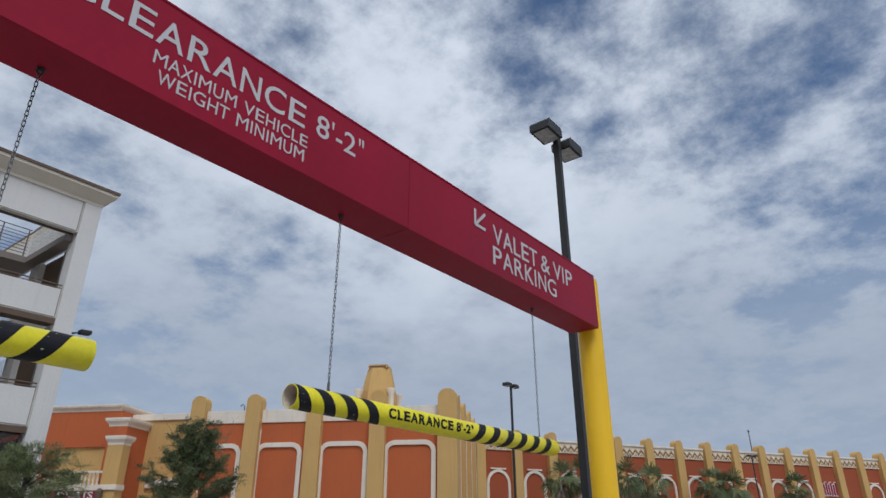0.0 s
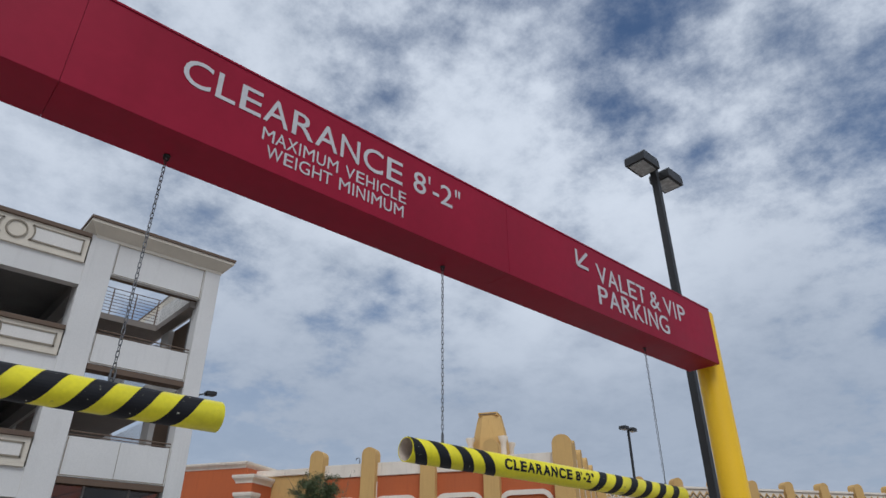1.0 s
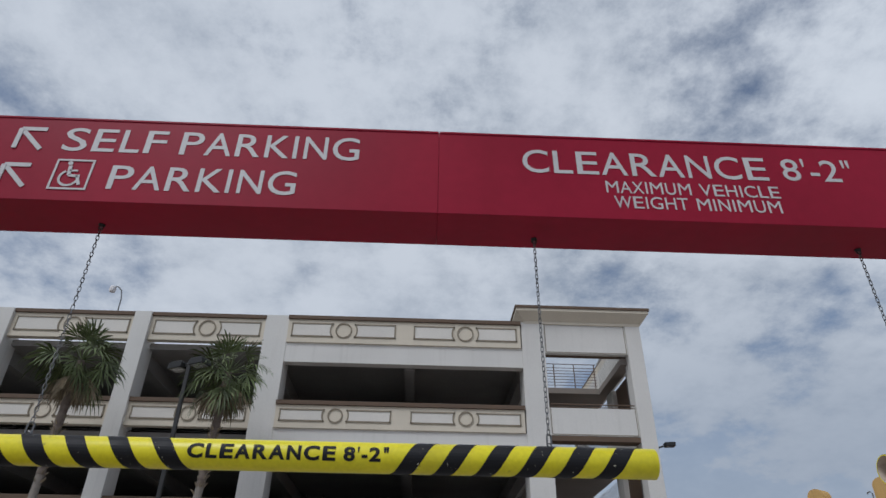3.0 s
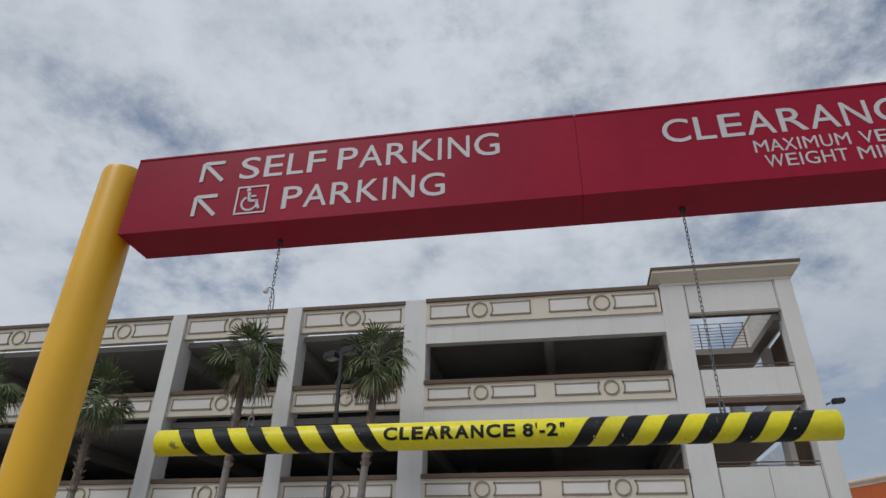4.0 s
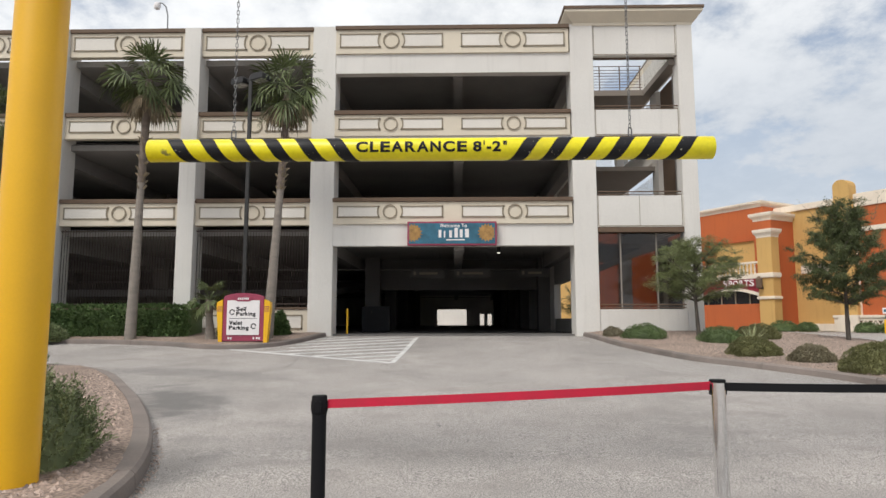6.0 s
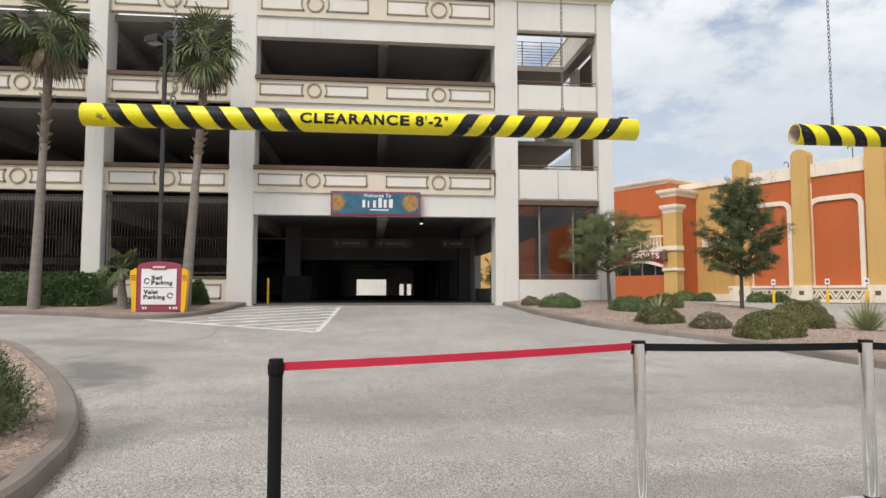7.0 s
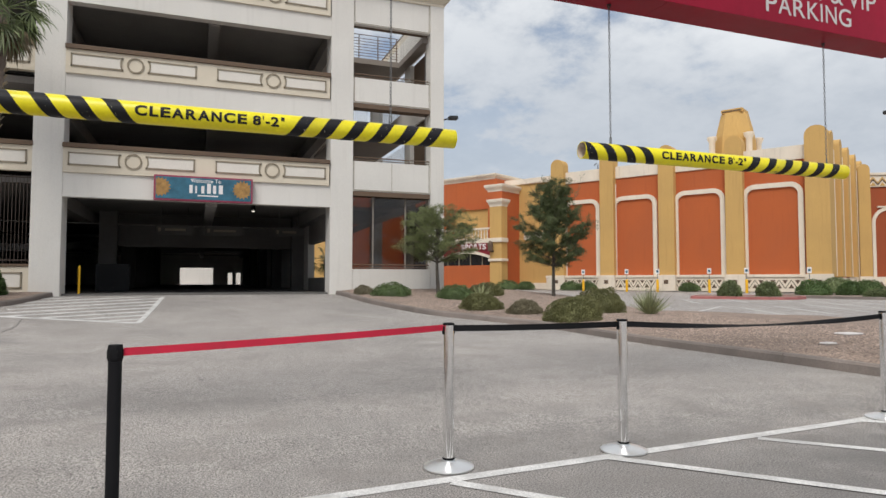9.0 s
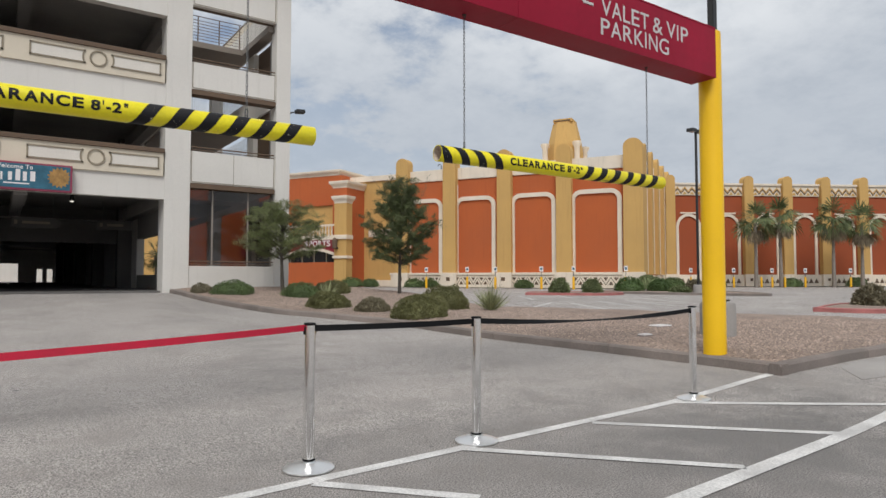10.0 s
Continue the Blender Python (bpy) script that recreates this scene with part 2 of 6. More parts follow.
M_CAP = mat("brown_cap", (0.13, 0.085, 0.055), 0.75, var=0.12, scale=1.5, fine=30, bump=0.1)
M_DECK = mat("deck_concrete", (0.29, 0.276, 0.262), 0.9, var=0.15, scale=0.5, fine=25, bump=0.2)
# deck concrete darkened in colour to deepen the shade inside the garage
M_DIM_FLOOR = mat("dimmed_floor", (0.13, 0.122, 0.115), 0.8, var=0.2, scale=0.5, fine=25, bump=0.2)
# darker copy of the deck concrete: the shade deep inside is in the colour
M_INNER = mat("dimmed_concrete", (0.15, 0.142, 0.135), 0.9, var=0.15, scale=0.5, fine=25, bump=0.2)
M_ORANGE = mat("terracotta_stucco", (0.47, 0.115, 0.034), 0.9, var=0.06, scale=0.3, fine=25, bump=0.2, fine_var=0.06)
M_BRICK = mat("red_brown_stucco", (0.325, 0.075, 0.027), 0.9, var=0.07, scale=0.3, fine=25, bump=0.2, fine_var=0.06)
M_OCHRE = mat("ochre_stucco", (0.58, 0.36, 0.125), 0.9, var=0.06, scale=0.3, fine=25, bump=0.2, fine_var=0.06)
M_TRIM = mat("ivory_trim", (0.77, 0.68, 0.56), 0.85, var=0.06, scale=0.8, fine=30, bump=0.15, fine_var=0.05)
M_MAROON = mat("maroon_paint", (0.30, 0.045, 0.085), 0.5, var=0.1, scale=2, fine=30, bump=0.05)
M_SIGNRED = mat("dark_red_sign", (0.24, 0.018, 0.03), 0.5, var=0.1, scale=2, fine=30, bump=0.05)
M_BOARD = mat("white_board", (0.78, 0.75, 0.74), 0.5, var=0.04, scale=3, fine=40, bump=0.02, fine_var=0.03)
M_TEAL = mat("teal_print", (0.03, 0.125, 0.19), 0.5, var=0.25, scale=4, fine=30, bump=0.02)
M_SUNPRINT = mat("orange_print", (0.36, 0.2, 0.06), 0.5, var=0.3, scale=8, fine=60, bump=0.02)
M_GLASS_DK = mat("dark_glass", (0.012, 0.013, 0.015), 0.08, var=0.1, scale=1, bump=0)
M_KERBRED = mat("red_kerb_paint", (0.38, 0.135, 0.125), 0.8, var=0.2, scale=2, fine=30, bump=0.1)
M_GLOW = bpy.data.materials.new("lit_lens")
M_GLOW.use_nodes = True
M_GLOW.node_tree.nodes["Principled BSDF"].inputs["Emission Color"].default_value = (1.0, 0.93, 0.8, 1)
M_GLOW.node_tree.nodes["Principled BSDF"].inputs["Emission Strength"].default_value = 0.6
M_LENS = mat("lamp_lens", (0.35, 0.35, 0.33), 0.25, var=0.15, scale=10, bump=0.02)
M_BARK = mat("bark", (0.10, 0.085, 0.07), 0.95, var=0.3, scale=8, fine=40, bump=0.8, dist=0.02, stretch=(1, 1, 0.3))
M_PALMSTEM = mat("palm_stem", (0.24, 0.21, 0.18), 0.95, var=0.15, scale=3, fine=30, bump=0.4, dist=0.01, stretch=(1, 1, 3))
M_PALMBARK = mat("palm_bark", (0.165, 0.13, 0.105), 0.95, var=0.25, scale=3, fine=22, bump=0.8, dist=0.03, stretch=(0.6, 0.6, 2.5))
M_THATCH = mat("dry_fronds", (0.25, 0.20, 0.13), 0.9, var=0.3, scale=4, fine=40, bump=0.2, island=0.35)
M_LEAF = leafy("leaf_green", (0.105, 0.128, 0.054))
M_SOFFIT = mat("taupe_paint", (0.27, 0.235, 0.205), 0.85, var=0.1, scale=0.8, fine=30, bump=0.15)
M_TINT = mat("tinted_glass", (0.2, 0.18, 0.168), 0.02, var=0.02, scale=1, bump=0, fine_var=0.01)
M_TINT.node_tree.nodes["Principled BSDF"].inputs["Transmission Weight"].default_value = 1.0
M_TINT.node_tree.nodes["Principled BSDF"].inputs["IOR"].default_value = 1.45
M_SCREEN = mat("screen_brown", (0.062, 0.043, 0.033), 0.7, var=0.15, scale=3)
M_LEAF2 = leafy("leaf_olive", (0.172, 0.2, 0.08))
M_FROND = leafy("frond_green", (0.112, 0.138, 0.056), 0.5)
M_SHRUB = leafy("shrub_green", (0.11, 0.155, 0.06))
M_SHRUB2 = leafy("shrub_olive", (0.155, 0.155, 0.065))
M_SHRUB3 = leafy("shrub_grey", (0.21, 0.185, 0.12))
M_HEDGE = leafy("hedge_green", (0.085, 0.135, 0.045))
M_YUCCA = leafy("yucca_green", (0.30, 0.32, 0.17))
M_ROSEM = leafy("rosemary_green", (0.17, 0.205, 0.095))

flecks(M_BLACK, (0.5, 0.47, 0.35), 46, 0.69, 0.72)
flecks(M_PIPE, (0.25, 0.22, 0.05), 9, 0.68, 0.74)
flecks(M_ASPHALT, (0.25, 0.226, 0.207), 1.3, 0.5, 0.85)
flecks(M_ASPHALT, (0.17, 0.155, 0.145), 48.0, 0.54, 0.8)
flecks(M_ASPHALT, (0.12, 0.112, 0.105), 17.0, 0.66, 0.74)
for m_, c_, a_ in ((M_STUCCO, (0.46, 0.43, 0.39), 0.24), (M_OCHRE, (0.44, 0.26, 0.09), 0.45), (M_ORANGE, (0.36, 0.085, 0.028), 0.45), (M_TRIM, (0.5, 0.42, 0.33), 0.5), (M_RED, (0.21, 0.01, 0.02), 0.3)):
    streaks(m_, c_, a_)
flecks(M_ASPHALT, (0.09, 0.088, 0.085), 9.0, 0.72, 0.75)
flecks(M_ASPHALT, (0.48, 0.465, 0.44), 85.0, 0.6, 0.72)
for c, sz, a, k in (((2.5, 2.6), (10.0, 4.2), 4, 0.42), ((3.0, 10.5), (1.0, 6.0), -8, 0.2), ((-4.36, 10.75), (1.1, 3.0), 24, 0.8), ((-2.7, 6.6), (0.7, 2.0), 8, 0.5), ((0.4, 7.0), (3.0, 0.5), 6, 0.18),
                    ((4.8, 2.9), (3.0, 1.6), 10, 0.6), ((2.2, 2.2), (1.5, 0.6), 0, 0.5), ((-5.5, 14.5), (4.0, 1.0), -20, 0.4)):
    tyre_stain(M_ASPHALT, c, sz, a, (0.13, 0.125, 0.12), k)


# ---- mesh helpers ----
def thing(name, label, category, loc=(0, 0, 0), group="", kind=""):
    ob = new(name)
    ob.location = loc
    ob.empty_display_size = 0.2
    return tagged(ob, label, category, group, kind)


def origin(ob):
    p = Vector((0, 0, 0))
    while ob:
        p += ob.location
        ob = ob.parent
    return p


def finish(bm, name, material, smooth=False):
    me = bpy.data.meshes.new(name)
    bmesh.ops.recalc_face_normals(bm, faces=bm.faces)
    if smooth:
        for f in bm.faces:
            f.smooth = True
        for e in bm.edges:
            if len(e.link_faces) == 2 and e.calc_face_angle(0) > 0.7:
                e.smooth = False
    bm.to_mesh(me)
    bm.free()
    for m in (material if isinstance(material, (list, tuple)) else [material]):
        me.materials.append(m)
    return me


def part(name, bm, material, parent=None, label="", smooth=False):
    """Links a bmesh in world coordinates as one mesh object under its parent."""
    if parent is not None:
        bmesh.ops.translate(bm, verts=bm.verts, vec=-origin(parent))
    ob = new(name, finish(bm, name, material, smooth))
    ob.parent = parent
    return tagged(ob, label)


def solid(name, bm, material, label, category, group="", kind="", smooth=False):
    return tagged(part(name, bm, material, None, "", smooth), label, category, group, kind)


def share(name, me, parent, m, label=""):
    """An object of its own on a shared mesh, at m (world), under its parent."""
    ob = new(name, me)
    ob.parent = parent
    ob.matrix_basis = (Matrix.Translation(-origin(parent)) if parent else Matrix()) @ m
    return tagged(ob, label)


def box(bm, a, b, bev=0.0):
    x0, y0, z0 = a
    x1, y1, z1 = b
    vs = [bm.verts.new(p) for p in ((x0, y0, z0), (x1, y0, z0), (x1, y1, z0), (x0, y1, z0), (x0, y0, z1), (x1, y0, z1), (x1, y1, z1), (x0, y1, z1))]
    fs = [bm.faces.new([vs[i] for i in q]) for q in ((0, 3, 2, 1), (4, 5, 6, 7), (0, 1, 5, 4), (1, 2, 6, 5), (2, 3, 7, 6), (3, 0, 4, 7))]
    if bev:
        es = list({e for f in fs for e in f.edges})
        bmesh.ops.bevel(bm, geom=es, offset=bev, segments=2, affect="EDGES")
    return bm


def B(a, b, bev=0.0):
    return box(bmesh.new(), a, b, bev)


def prism(bm, pts, ext):
    """A flat outline pushed along ext."""
    ext = Vector(ext)
    a = [bm.verts.new(p) for p in pts]
    b = [bm.verts.new(Vector(p) + ext) for p in pts]
    n = len(a)
    bm.faces.new(a)
    bm.faces.new(b[::-1])
    for i in range(n):
        bm.faces.new((a[i], b[i], b[(i + 1) % n], a[(i + 1) % n]))
    return bm


def tube(bm, path, radii, seg=12, caps=True):
    """A round bar along a path, with a radius at each point."""
    path = [Vector(p) for p in path]
    if not isinstance(radii, (list, tuple)):
        radii = [radii] * len(path)
    rings = []
    for i, p in enumerate(path):
        d = (path[min(i + 1, len(path) - 1)] - path[max(i - 1, 0)]).normalized()
        ref = Vector((0, 0, 1)) if abs(d.z) < 0.9 else Vector((1, 0, 0))
        s = d.cross(ref).normalized()
        t = s.cross(d)
        rings.append([bm.verts.new(p + (s * math.cos(2 * math.pi * k / seg) + t * math.sin(2 * math.pi * k / seg)) * radii[i]) for k in range(seg)])
    for r0, r1 in zip(rings, rings[1:]):
        for k in range(seg):
            bm.faces.new((r0[k], r0[(k + 1) % seg], r1[(k + 1) % seg], r1[k]))
    if caps:
        bm.faces.new(rings[0][::-1])
        bm.faces.new(rings[-1])
    return bm


def T(path, radii, seg=12, caps=True):
    return tube(bmesh.new(), path, radii, seg, caps)


def lathe(bm, prof, centre, seg=24):
    """A turned form: (radius, height) pairs round a vertical axis."""
    cx, cy, cz = centre
    rings = [[bm.verts.new((cx + r * math.cos(2 * math.pi * k / seg), cy + r * math.sin(2 * math.pi * k / seg), cz + z)) for k in range(seg)] for r, z in prof]
    for r0, r1 in zip(rings, rings[1:]):
        for k in range(seg):
            bm.faces.new((r0[k], r0[(k + 1) % seg], r1[(k + 1) % seg], r1[k]))
    bm.faces.new(rings[0][::-1])
    bm.faces.new(rings[-1])
    return bm


# advance, ink start and ink end of each character, in thousandths of the type size
GROTESQUE = {"A": (667, 14, 654), "C": (722, 44, 681), "E": (667, 86, 616), "F": (611, 86, 583), "G": (778, 48, 704), "H": (722, 77, 646), "I": (278, 91, 188),
             "K": (667, 76, 663), "L": (556, 76, 537), "M": (833, 73, 761), "N": (722, 76, 646), "O": (778, 39, 739), "P": (667, 86, 622), "R": (722, 88, 684),
             "S": (667, 49, 620), "T": (611, 14, 597), "U": (722, 79, 644), "V": (667, 20, 647), "W": (944, 16, 928), "X": (667, 19, 648), "2": (556, 26, 507),
             "8": (556, 38, 517), "'": (191, 59, 132), '"': (355, 70, 285), "-": (333, 44, 289), "&": (667, 44, 645), " ": (278, 0, 0)}
LOWER = {"a": (556, 36, 530), "c": (500, 30, 477), "e": (556, 40, 516), "f": (278, 14, 262), "g": (556, 40, 499), "i": (222, 67, 155), "k": (500, 67, 501),
         "l": (222, 67, 155), "m": (833, 65, 769), "n": (556, 65, 491), "o": (556, 35, 521), "r": (333, 77, 332), "t": (278, 14, 257)}


@functools.lru_cache(None)
def glyph(ch, bold):
    """Outline faces of one built-in character: vertices and faces in font units."""
    cu = bpy.data.curves.new("letters", "FONT")
    cu.body = ch
    cu.offset = bold
    cu.resolution_u = 4
    tmp = bpy.data.objects.new("letters", cu)
    scene.collection.objects.link(tmp)
    bpy.context.view_layer.update()
    me = bpy.data.meshes.new_from_object(tmp.evaluated_get(bpy.context.evaluated_depsgraph_get()))
    bpy.data.objects.remove(tmp)
    out = [tuple(v.co) for v in me.vertices], [tuple(p.vertices) for p in me.polygons]
    bpy.data.meshes.remove(me)
    return out


def lettering(text, width, height, depth=0.004, bold=0.0):
    """Built-in characters set to the widths of a sign grotesque, width x height over all, in the x-z plane, face to -y."""
    table = {**GROTESQUE, **LOWER}
    bm, pen = bmesh.new(), 0.0
    for ch in text:
        adv, i0, i1 = table[ch]
        if ch != " ":
            vs, fs = glyph(ch, bold)
            g0, g1 = min(v[0] for v in vs), max(v[0] for v in vs)
            k = (i1 - i0) / (g1 - g0)
            made = [bm.verts.new((pen + i0 + (v[0] - g0) * k, 0, v[1])) for v in vs]
            for f in fs:
                bm.faces.new([made[i] for i in f])
        pen += adv
    bmesh.ops.remove_doubles(bm, verts=bm.verts, dist=1e-5)
    xs, zs = [v.co.x for v in bm.verts], [v.co.z for v in bm.verts]
    x0, z0, sx, sz = min(xs), min(zs), width / (max(xs) - min(xs)), height / (max(zs) - min(zs))
    for v in bm.verts:
        v.co = Vector(((v.co.x - x0) * sx, 0, (v.co.z - z0) * sz))
    got = bmesh.ops.extrude_face_region(bm, geom=list(bm.faces))
    bmesh.ops.translate(bm, verts=[g for g in got["geom"] if isinstance(g, bmesh.types.BMVert)], vec=(0, -depth, 0))
    return bm


def heavy(bm, by):
    """Thickens letters with a second, slightly shifted set."""
    got = bmesh.ops.duplicate(bm, geom=list(bm.verts) + list(bm.edges) + list(bm.faces))
    bmesh.ops.translate(bm, verts=[g for g in got["geom"] if isinstance(g, bmesh.types.BMVert)], vec=(by, -0.0006, by * 0.4))
    return bm


def shift(bm, v):
    bmesh.ops.translate(bm, verts=bm.verts, vec=v)
    return bm


def turn(bm, m):
    bmesh.ops.transform(bm, matrix=m, verts=bm.verts)
    return bm


# ---- ground ----
TY = np.arange(-40, 140, 0.5)
LANE = np.interp(TY, (-40, 5, 11, 16.5, 20, 23, 140), (0.0, 0.0, 0.08, 0.29, 0.54, 0.80, 0.84))
LOT = np.interp(TY, (-40, 3, 15, 30, 140), (0.06, 0.07, 0.2, 0.30, 0.38))
KER = np.ones(5) / 5
LANE = np.convolve(np.pad(LANE, 2, mode="edge"), KER, "valid")
LOT = np.convolve(np.pad(LOT, 2, mode="edge"), KER, "valid")


def H(x, y):
    s = min(1, max(0, (x - float(np.interp(y, (5, 12, 20), (5.0, 6.5, 9.5)))) / float(np.interp(y, (5, 12, 20), (3.0, 5.0, 8.0)))))
    s = s * s * (3 - 2 * s)
    return float(np.interp(y, TY, LANE) * (1 - s) + np.interp(y, TY, LOT) * s)


gx = np.concatenate(([-3000, -900, -300, -120], np.arange(-60, -14, 2.0), np.arange(-14, 17, 0.5), np.arange(17, 120, 3.0), [160, 400, 1000, 3000]))
gy = np.concatenate(([-3000, -900, -300, -100, -40, -20, -10], np.arange(-5, 26, 0.5), np.arange(26, 140, 3.0), [200, 400, 1000, 3000]))
gv = [(float(x), float(y), H(x, y)) for y in gy for x in gx]
nx = len(gx)
gf = [(j * nx + i, j * nx + i + 1, (j + 1) * nx + i + 1, (j + 1) * nx + i) for j in range(len(gy) - 1) for i in range(nx - 1)]
gme = bpy.data.meshes.new("ground")
gme.from_pydata(gv, [], gf)
gme.materials.append(M_ASPHALT)
for p in gme.polygons:
    p.use_smooth = True
tagged(new("ground", gme), "pale worn grey asphalt driveway and parking lot with stains", "ground", kind="structure")


def strip(bm, p0, p1, width, lift=0.005):
    """A painted line that lies on the ground."""
    a, b = Vector(p0), Vector(p1)
    d = (b - a).normalized()
    s = Vector((-d.y, d.x)) * width / 2
    n = max(2, int((b - a).length / 0.25) + 1)
    prev = None
    for i in range(n):
        c = a.lerp(b, i / (n - 1))
        row = [bm.verts.new((q.x, q.y, H(q.x, q.y) + lift)) for q in (c - s, c, c + s)]
        if prev:
            for k in (0, 1):
                bm.faces.new((prev[k], row[k], row[k + 1], prev[k + 1]))
        prev = row
    return bm


def marking(lines, label):
    root = thing("road_marking", label, "road marking", (lines[0][0][0], lines[0][0][1], H(*lines[0][0])), kind="structure")
    for k, (p0, p1, w) in enumerate(lines):
        part("painted_line", strip(bmesh.new(), p0, p1, w, 0.0045 + 0.0013 * (k % 3)), M_PAINT, root)


marking([((-0.6, 3.86), (7.78, 4.47), 0.11), ((1.17, 3.93), (1.86, 3.13), 0.1), ((2.43, 4.05), (3.72, 2.58), 0.1), ((3.9, 4.11), (5.32, 2.62), 0.1),
         ((5.3, 4.26), (6.85, 2.75), 0.1), ((0.4, 2.28), (8.6, 2.84), 0.13)], "white painted hatching beside a closed lane")
tip, far, left = Vector((-1.62, 16.5)), Vector((-1.38, 22.7)), Vector((-6.6, 19.4))
hatch = [(tip, far, 0.13), (left, tip, 0.2)]
for k in range(1, 10):
    p0, p1 = tip.lerp(far, 0.13 * k), tip.lerp(left, 0.155 * k)
    rise = (p0.y - p1.y) / (p0.x - p1.x)
    if k > 5:
        # these stripes end at the kerb
        p1 = Vector((-4.95, p0.y - rise * (p0.x + 4.95)))
    if p0.y > 22.7:
        # and these at the garage threshold
        p0 = Vector((p0.x - (p0.y - 22.7) / rise, 22.7))
    hatch.append((p1, p0, 0.2))
marking([(tuple(a), tuple(b), w) for a, b, w in hatch], "white painted hatched triangle before the garage entry")


# ---- raised islands ----
def rounded(pts, steps=8):
    """A smooth line through the points."""
    pts = [Vector(p) for p in pts]
    out = []
    for i in range(len(pts) - 1):
        p0, p1, p2, p3 = pts[max(i - 1, 0)], pts[i], pts[i + 1], pts[min(i + 2, len(pts) - 1)]
        for k in range(steps):
            t = k / steps
            out.append(0.5 * (2 * p1 + (p2 - p0) * t + (2 * p0 - 5 * p1 + 4 * p2 - p3) * t * t + (3 * p1 - p0 - 3 * p2 + p3) * t ** 3))
    return out + [pts[-1]]


def kerb(name, line, inside, width, height, piece, label, material=None):
    """Kerb stones along a line; inside: +1 where the island lies to the left of the line."""
    root = thing(name, label, "kerb", (line[0].x, line[0].y, H(*line[0])), kind="structure")
    run, start = 0.0, 0
    for i in range(1, len(line)):
        run += (line[i] - line[i - 1]).length
        if run >= piece or i == len(line) - 1:
            bm, prev = bmesh.new(), None
            seg = line[start:i + 1]
            for k, p in enumerate(seg):
                d = (seg[min(k + 1, len(seg) - 1)] - seg[max(k - 1, 0)]).normalized()
                if k == 0:
                    p = p + d * 0.006
                if k == len(seg) - 1:
                    p = p - d * 0.006
                n = Vector((-d.y, d.x)) * inside
                z = H(p.x, p.y)
                row = [bm.verts.new((p.x + n.x * o, p.y + n.y * o, z + h)) for o, h in ((0, -0.1), (0.015, height - 0.03), (0.045, height), (width, height), (width, -0.1))]
                if prev:
                    for j in range(5):
                        bm.faces.new((prev[j], row[j], row[(j + 1) % 5], prev[(j + 1) % 5]))
                else:
                    bm.faces.new(row)
                prev = row
            bm.faces.new(prev[::-1])
            part("kerb_stone", bm, material or M_CONC, root)
            run, start = 0.0, i
    return root


def bed(name, outline, height, material, label, mound=0.0, kind="structure"):
    """The planted top of an island: a triangulated sheet with a gentle swell."""
    bm = bmesh.new()
    vs = [bm.verts.new((p[0], p[1], 0)) for p in outline]
    f = bm.faces.new(vs)
    bmesh.ops.triangulate(bm, faces=[f])
    for _ in range(4):
        long = [e for e in bm.edges if e.calc_length() > 0.9]
        if not long:
            break
        bmesh.ops.subdivide_edges(bm, edges=long, cuts=1)
        bmesh.ops.triangulate(bm, faces=bm.faces)
    rim = {v for e in bm.edges if e.is_boundary for v in e.verts}
    for v in bm.verts:
        k = 0 if v in rim else mound + 0.03 * noise.noise(v.co * 0.7)
        v.co.z = H(v.co.x, v.co.y) + height + k
    return solid(name, bm, material, label, "ground", kind=kind, smooth=True)


# left island beside the lane, with its gravel
isl = rounded([(-14.0, 16.9), (-9.5, 15.3), (-7.2, 13.9), (-5.2, 11.1), (-3.85, 8.8), (-3.05, 7.2), (-2.62, 6.1), (-2.4, 5.2), (-2.3, 4.4), (-2.3, 2.0), (-2.3, -3.0)])
kerb("kerb_lane", isl, -1, 0.2, 0.15, 1.9, "worn grey concrete kerb round a planted island")
bed_lane = bed("island_bed_lane", [(p.x - 0.1, p.y - 0.1) for p in isl] + [(-14.0, -3.0)], 0.135, M_GRAVEL, "tan gravel bed of a planted island", 0.03)

# right island, from the garage to the sign post
isr = rounded([(4.3, 23.2), (4.75, 20.2), (5.6, 17.2), (6.6, 15.2), (7.4, 12.6), (7.54, 9.5), (7.6, 7.5), (7.56, 5.4), (7.52, 4.3)], 6)
isr2 = rounded([(7.52, 4.3), (8.4, 4.36), (9.65, 4.45), (12.5, 4.7), (18.7, 6.6)], 6)
isr3 = rounded([(18.7, 6.6), (18.3, 7.1), (15.5, 7.9), (13.4, 8.8), (12.2, 10.2), (11.95, 12.5), (12.7, 16.0), (13.5, 20.0), (14.2, 25.0), (13.0, 27.4), (9.5, 27.8)], 6)
kerb("kerb_island", isr, 1, 0.16, 0.14, 2.6, "brown-grey concrete kerb along a gravel island")
kerb("kerb_island", isr2, 1, 0.16, 0.14, 2.6, "brown-grey concrete kerb along a gravel island")
kerb("kerb_island", isr3, 1, 0.16, 0.14, 2.6, "brown-grey concrete kerb along a gravel island")
RISL = [(p.x, p.y) for p in isr + isr2[1:] + isr3[1:]] + [(9.0, 23.4), (8.6, 23.2)]
bed_sign = bed("island_bed_sign", [(p[0] + (0.08 if p[1] > 4.4 and p[0] < 9 else 0), p[1] + 0.06) for p in RISL], 0.125, M_GRAVEL, "pinkish tan gravel bed with shrubs and trees", 0.06)
bm = bmesh.new()
prism(bm, [(8.0, 3.6, 0.04), (9.0, 4.3, 0.04), (14.0, 4.7, 0.04), (14.0, 2.9, 0.04)], (0, 0, 0.045))
solid("pavement_pad", bm, M_APRON, "flat concrete pad beside the island kerb", "pavement", kind="structure")

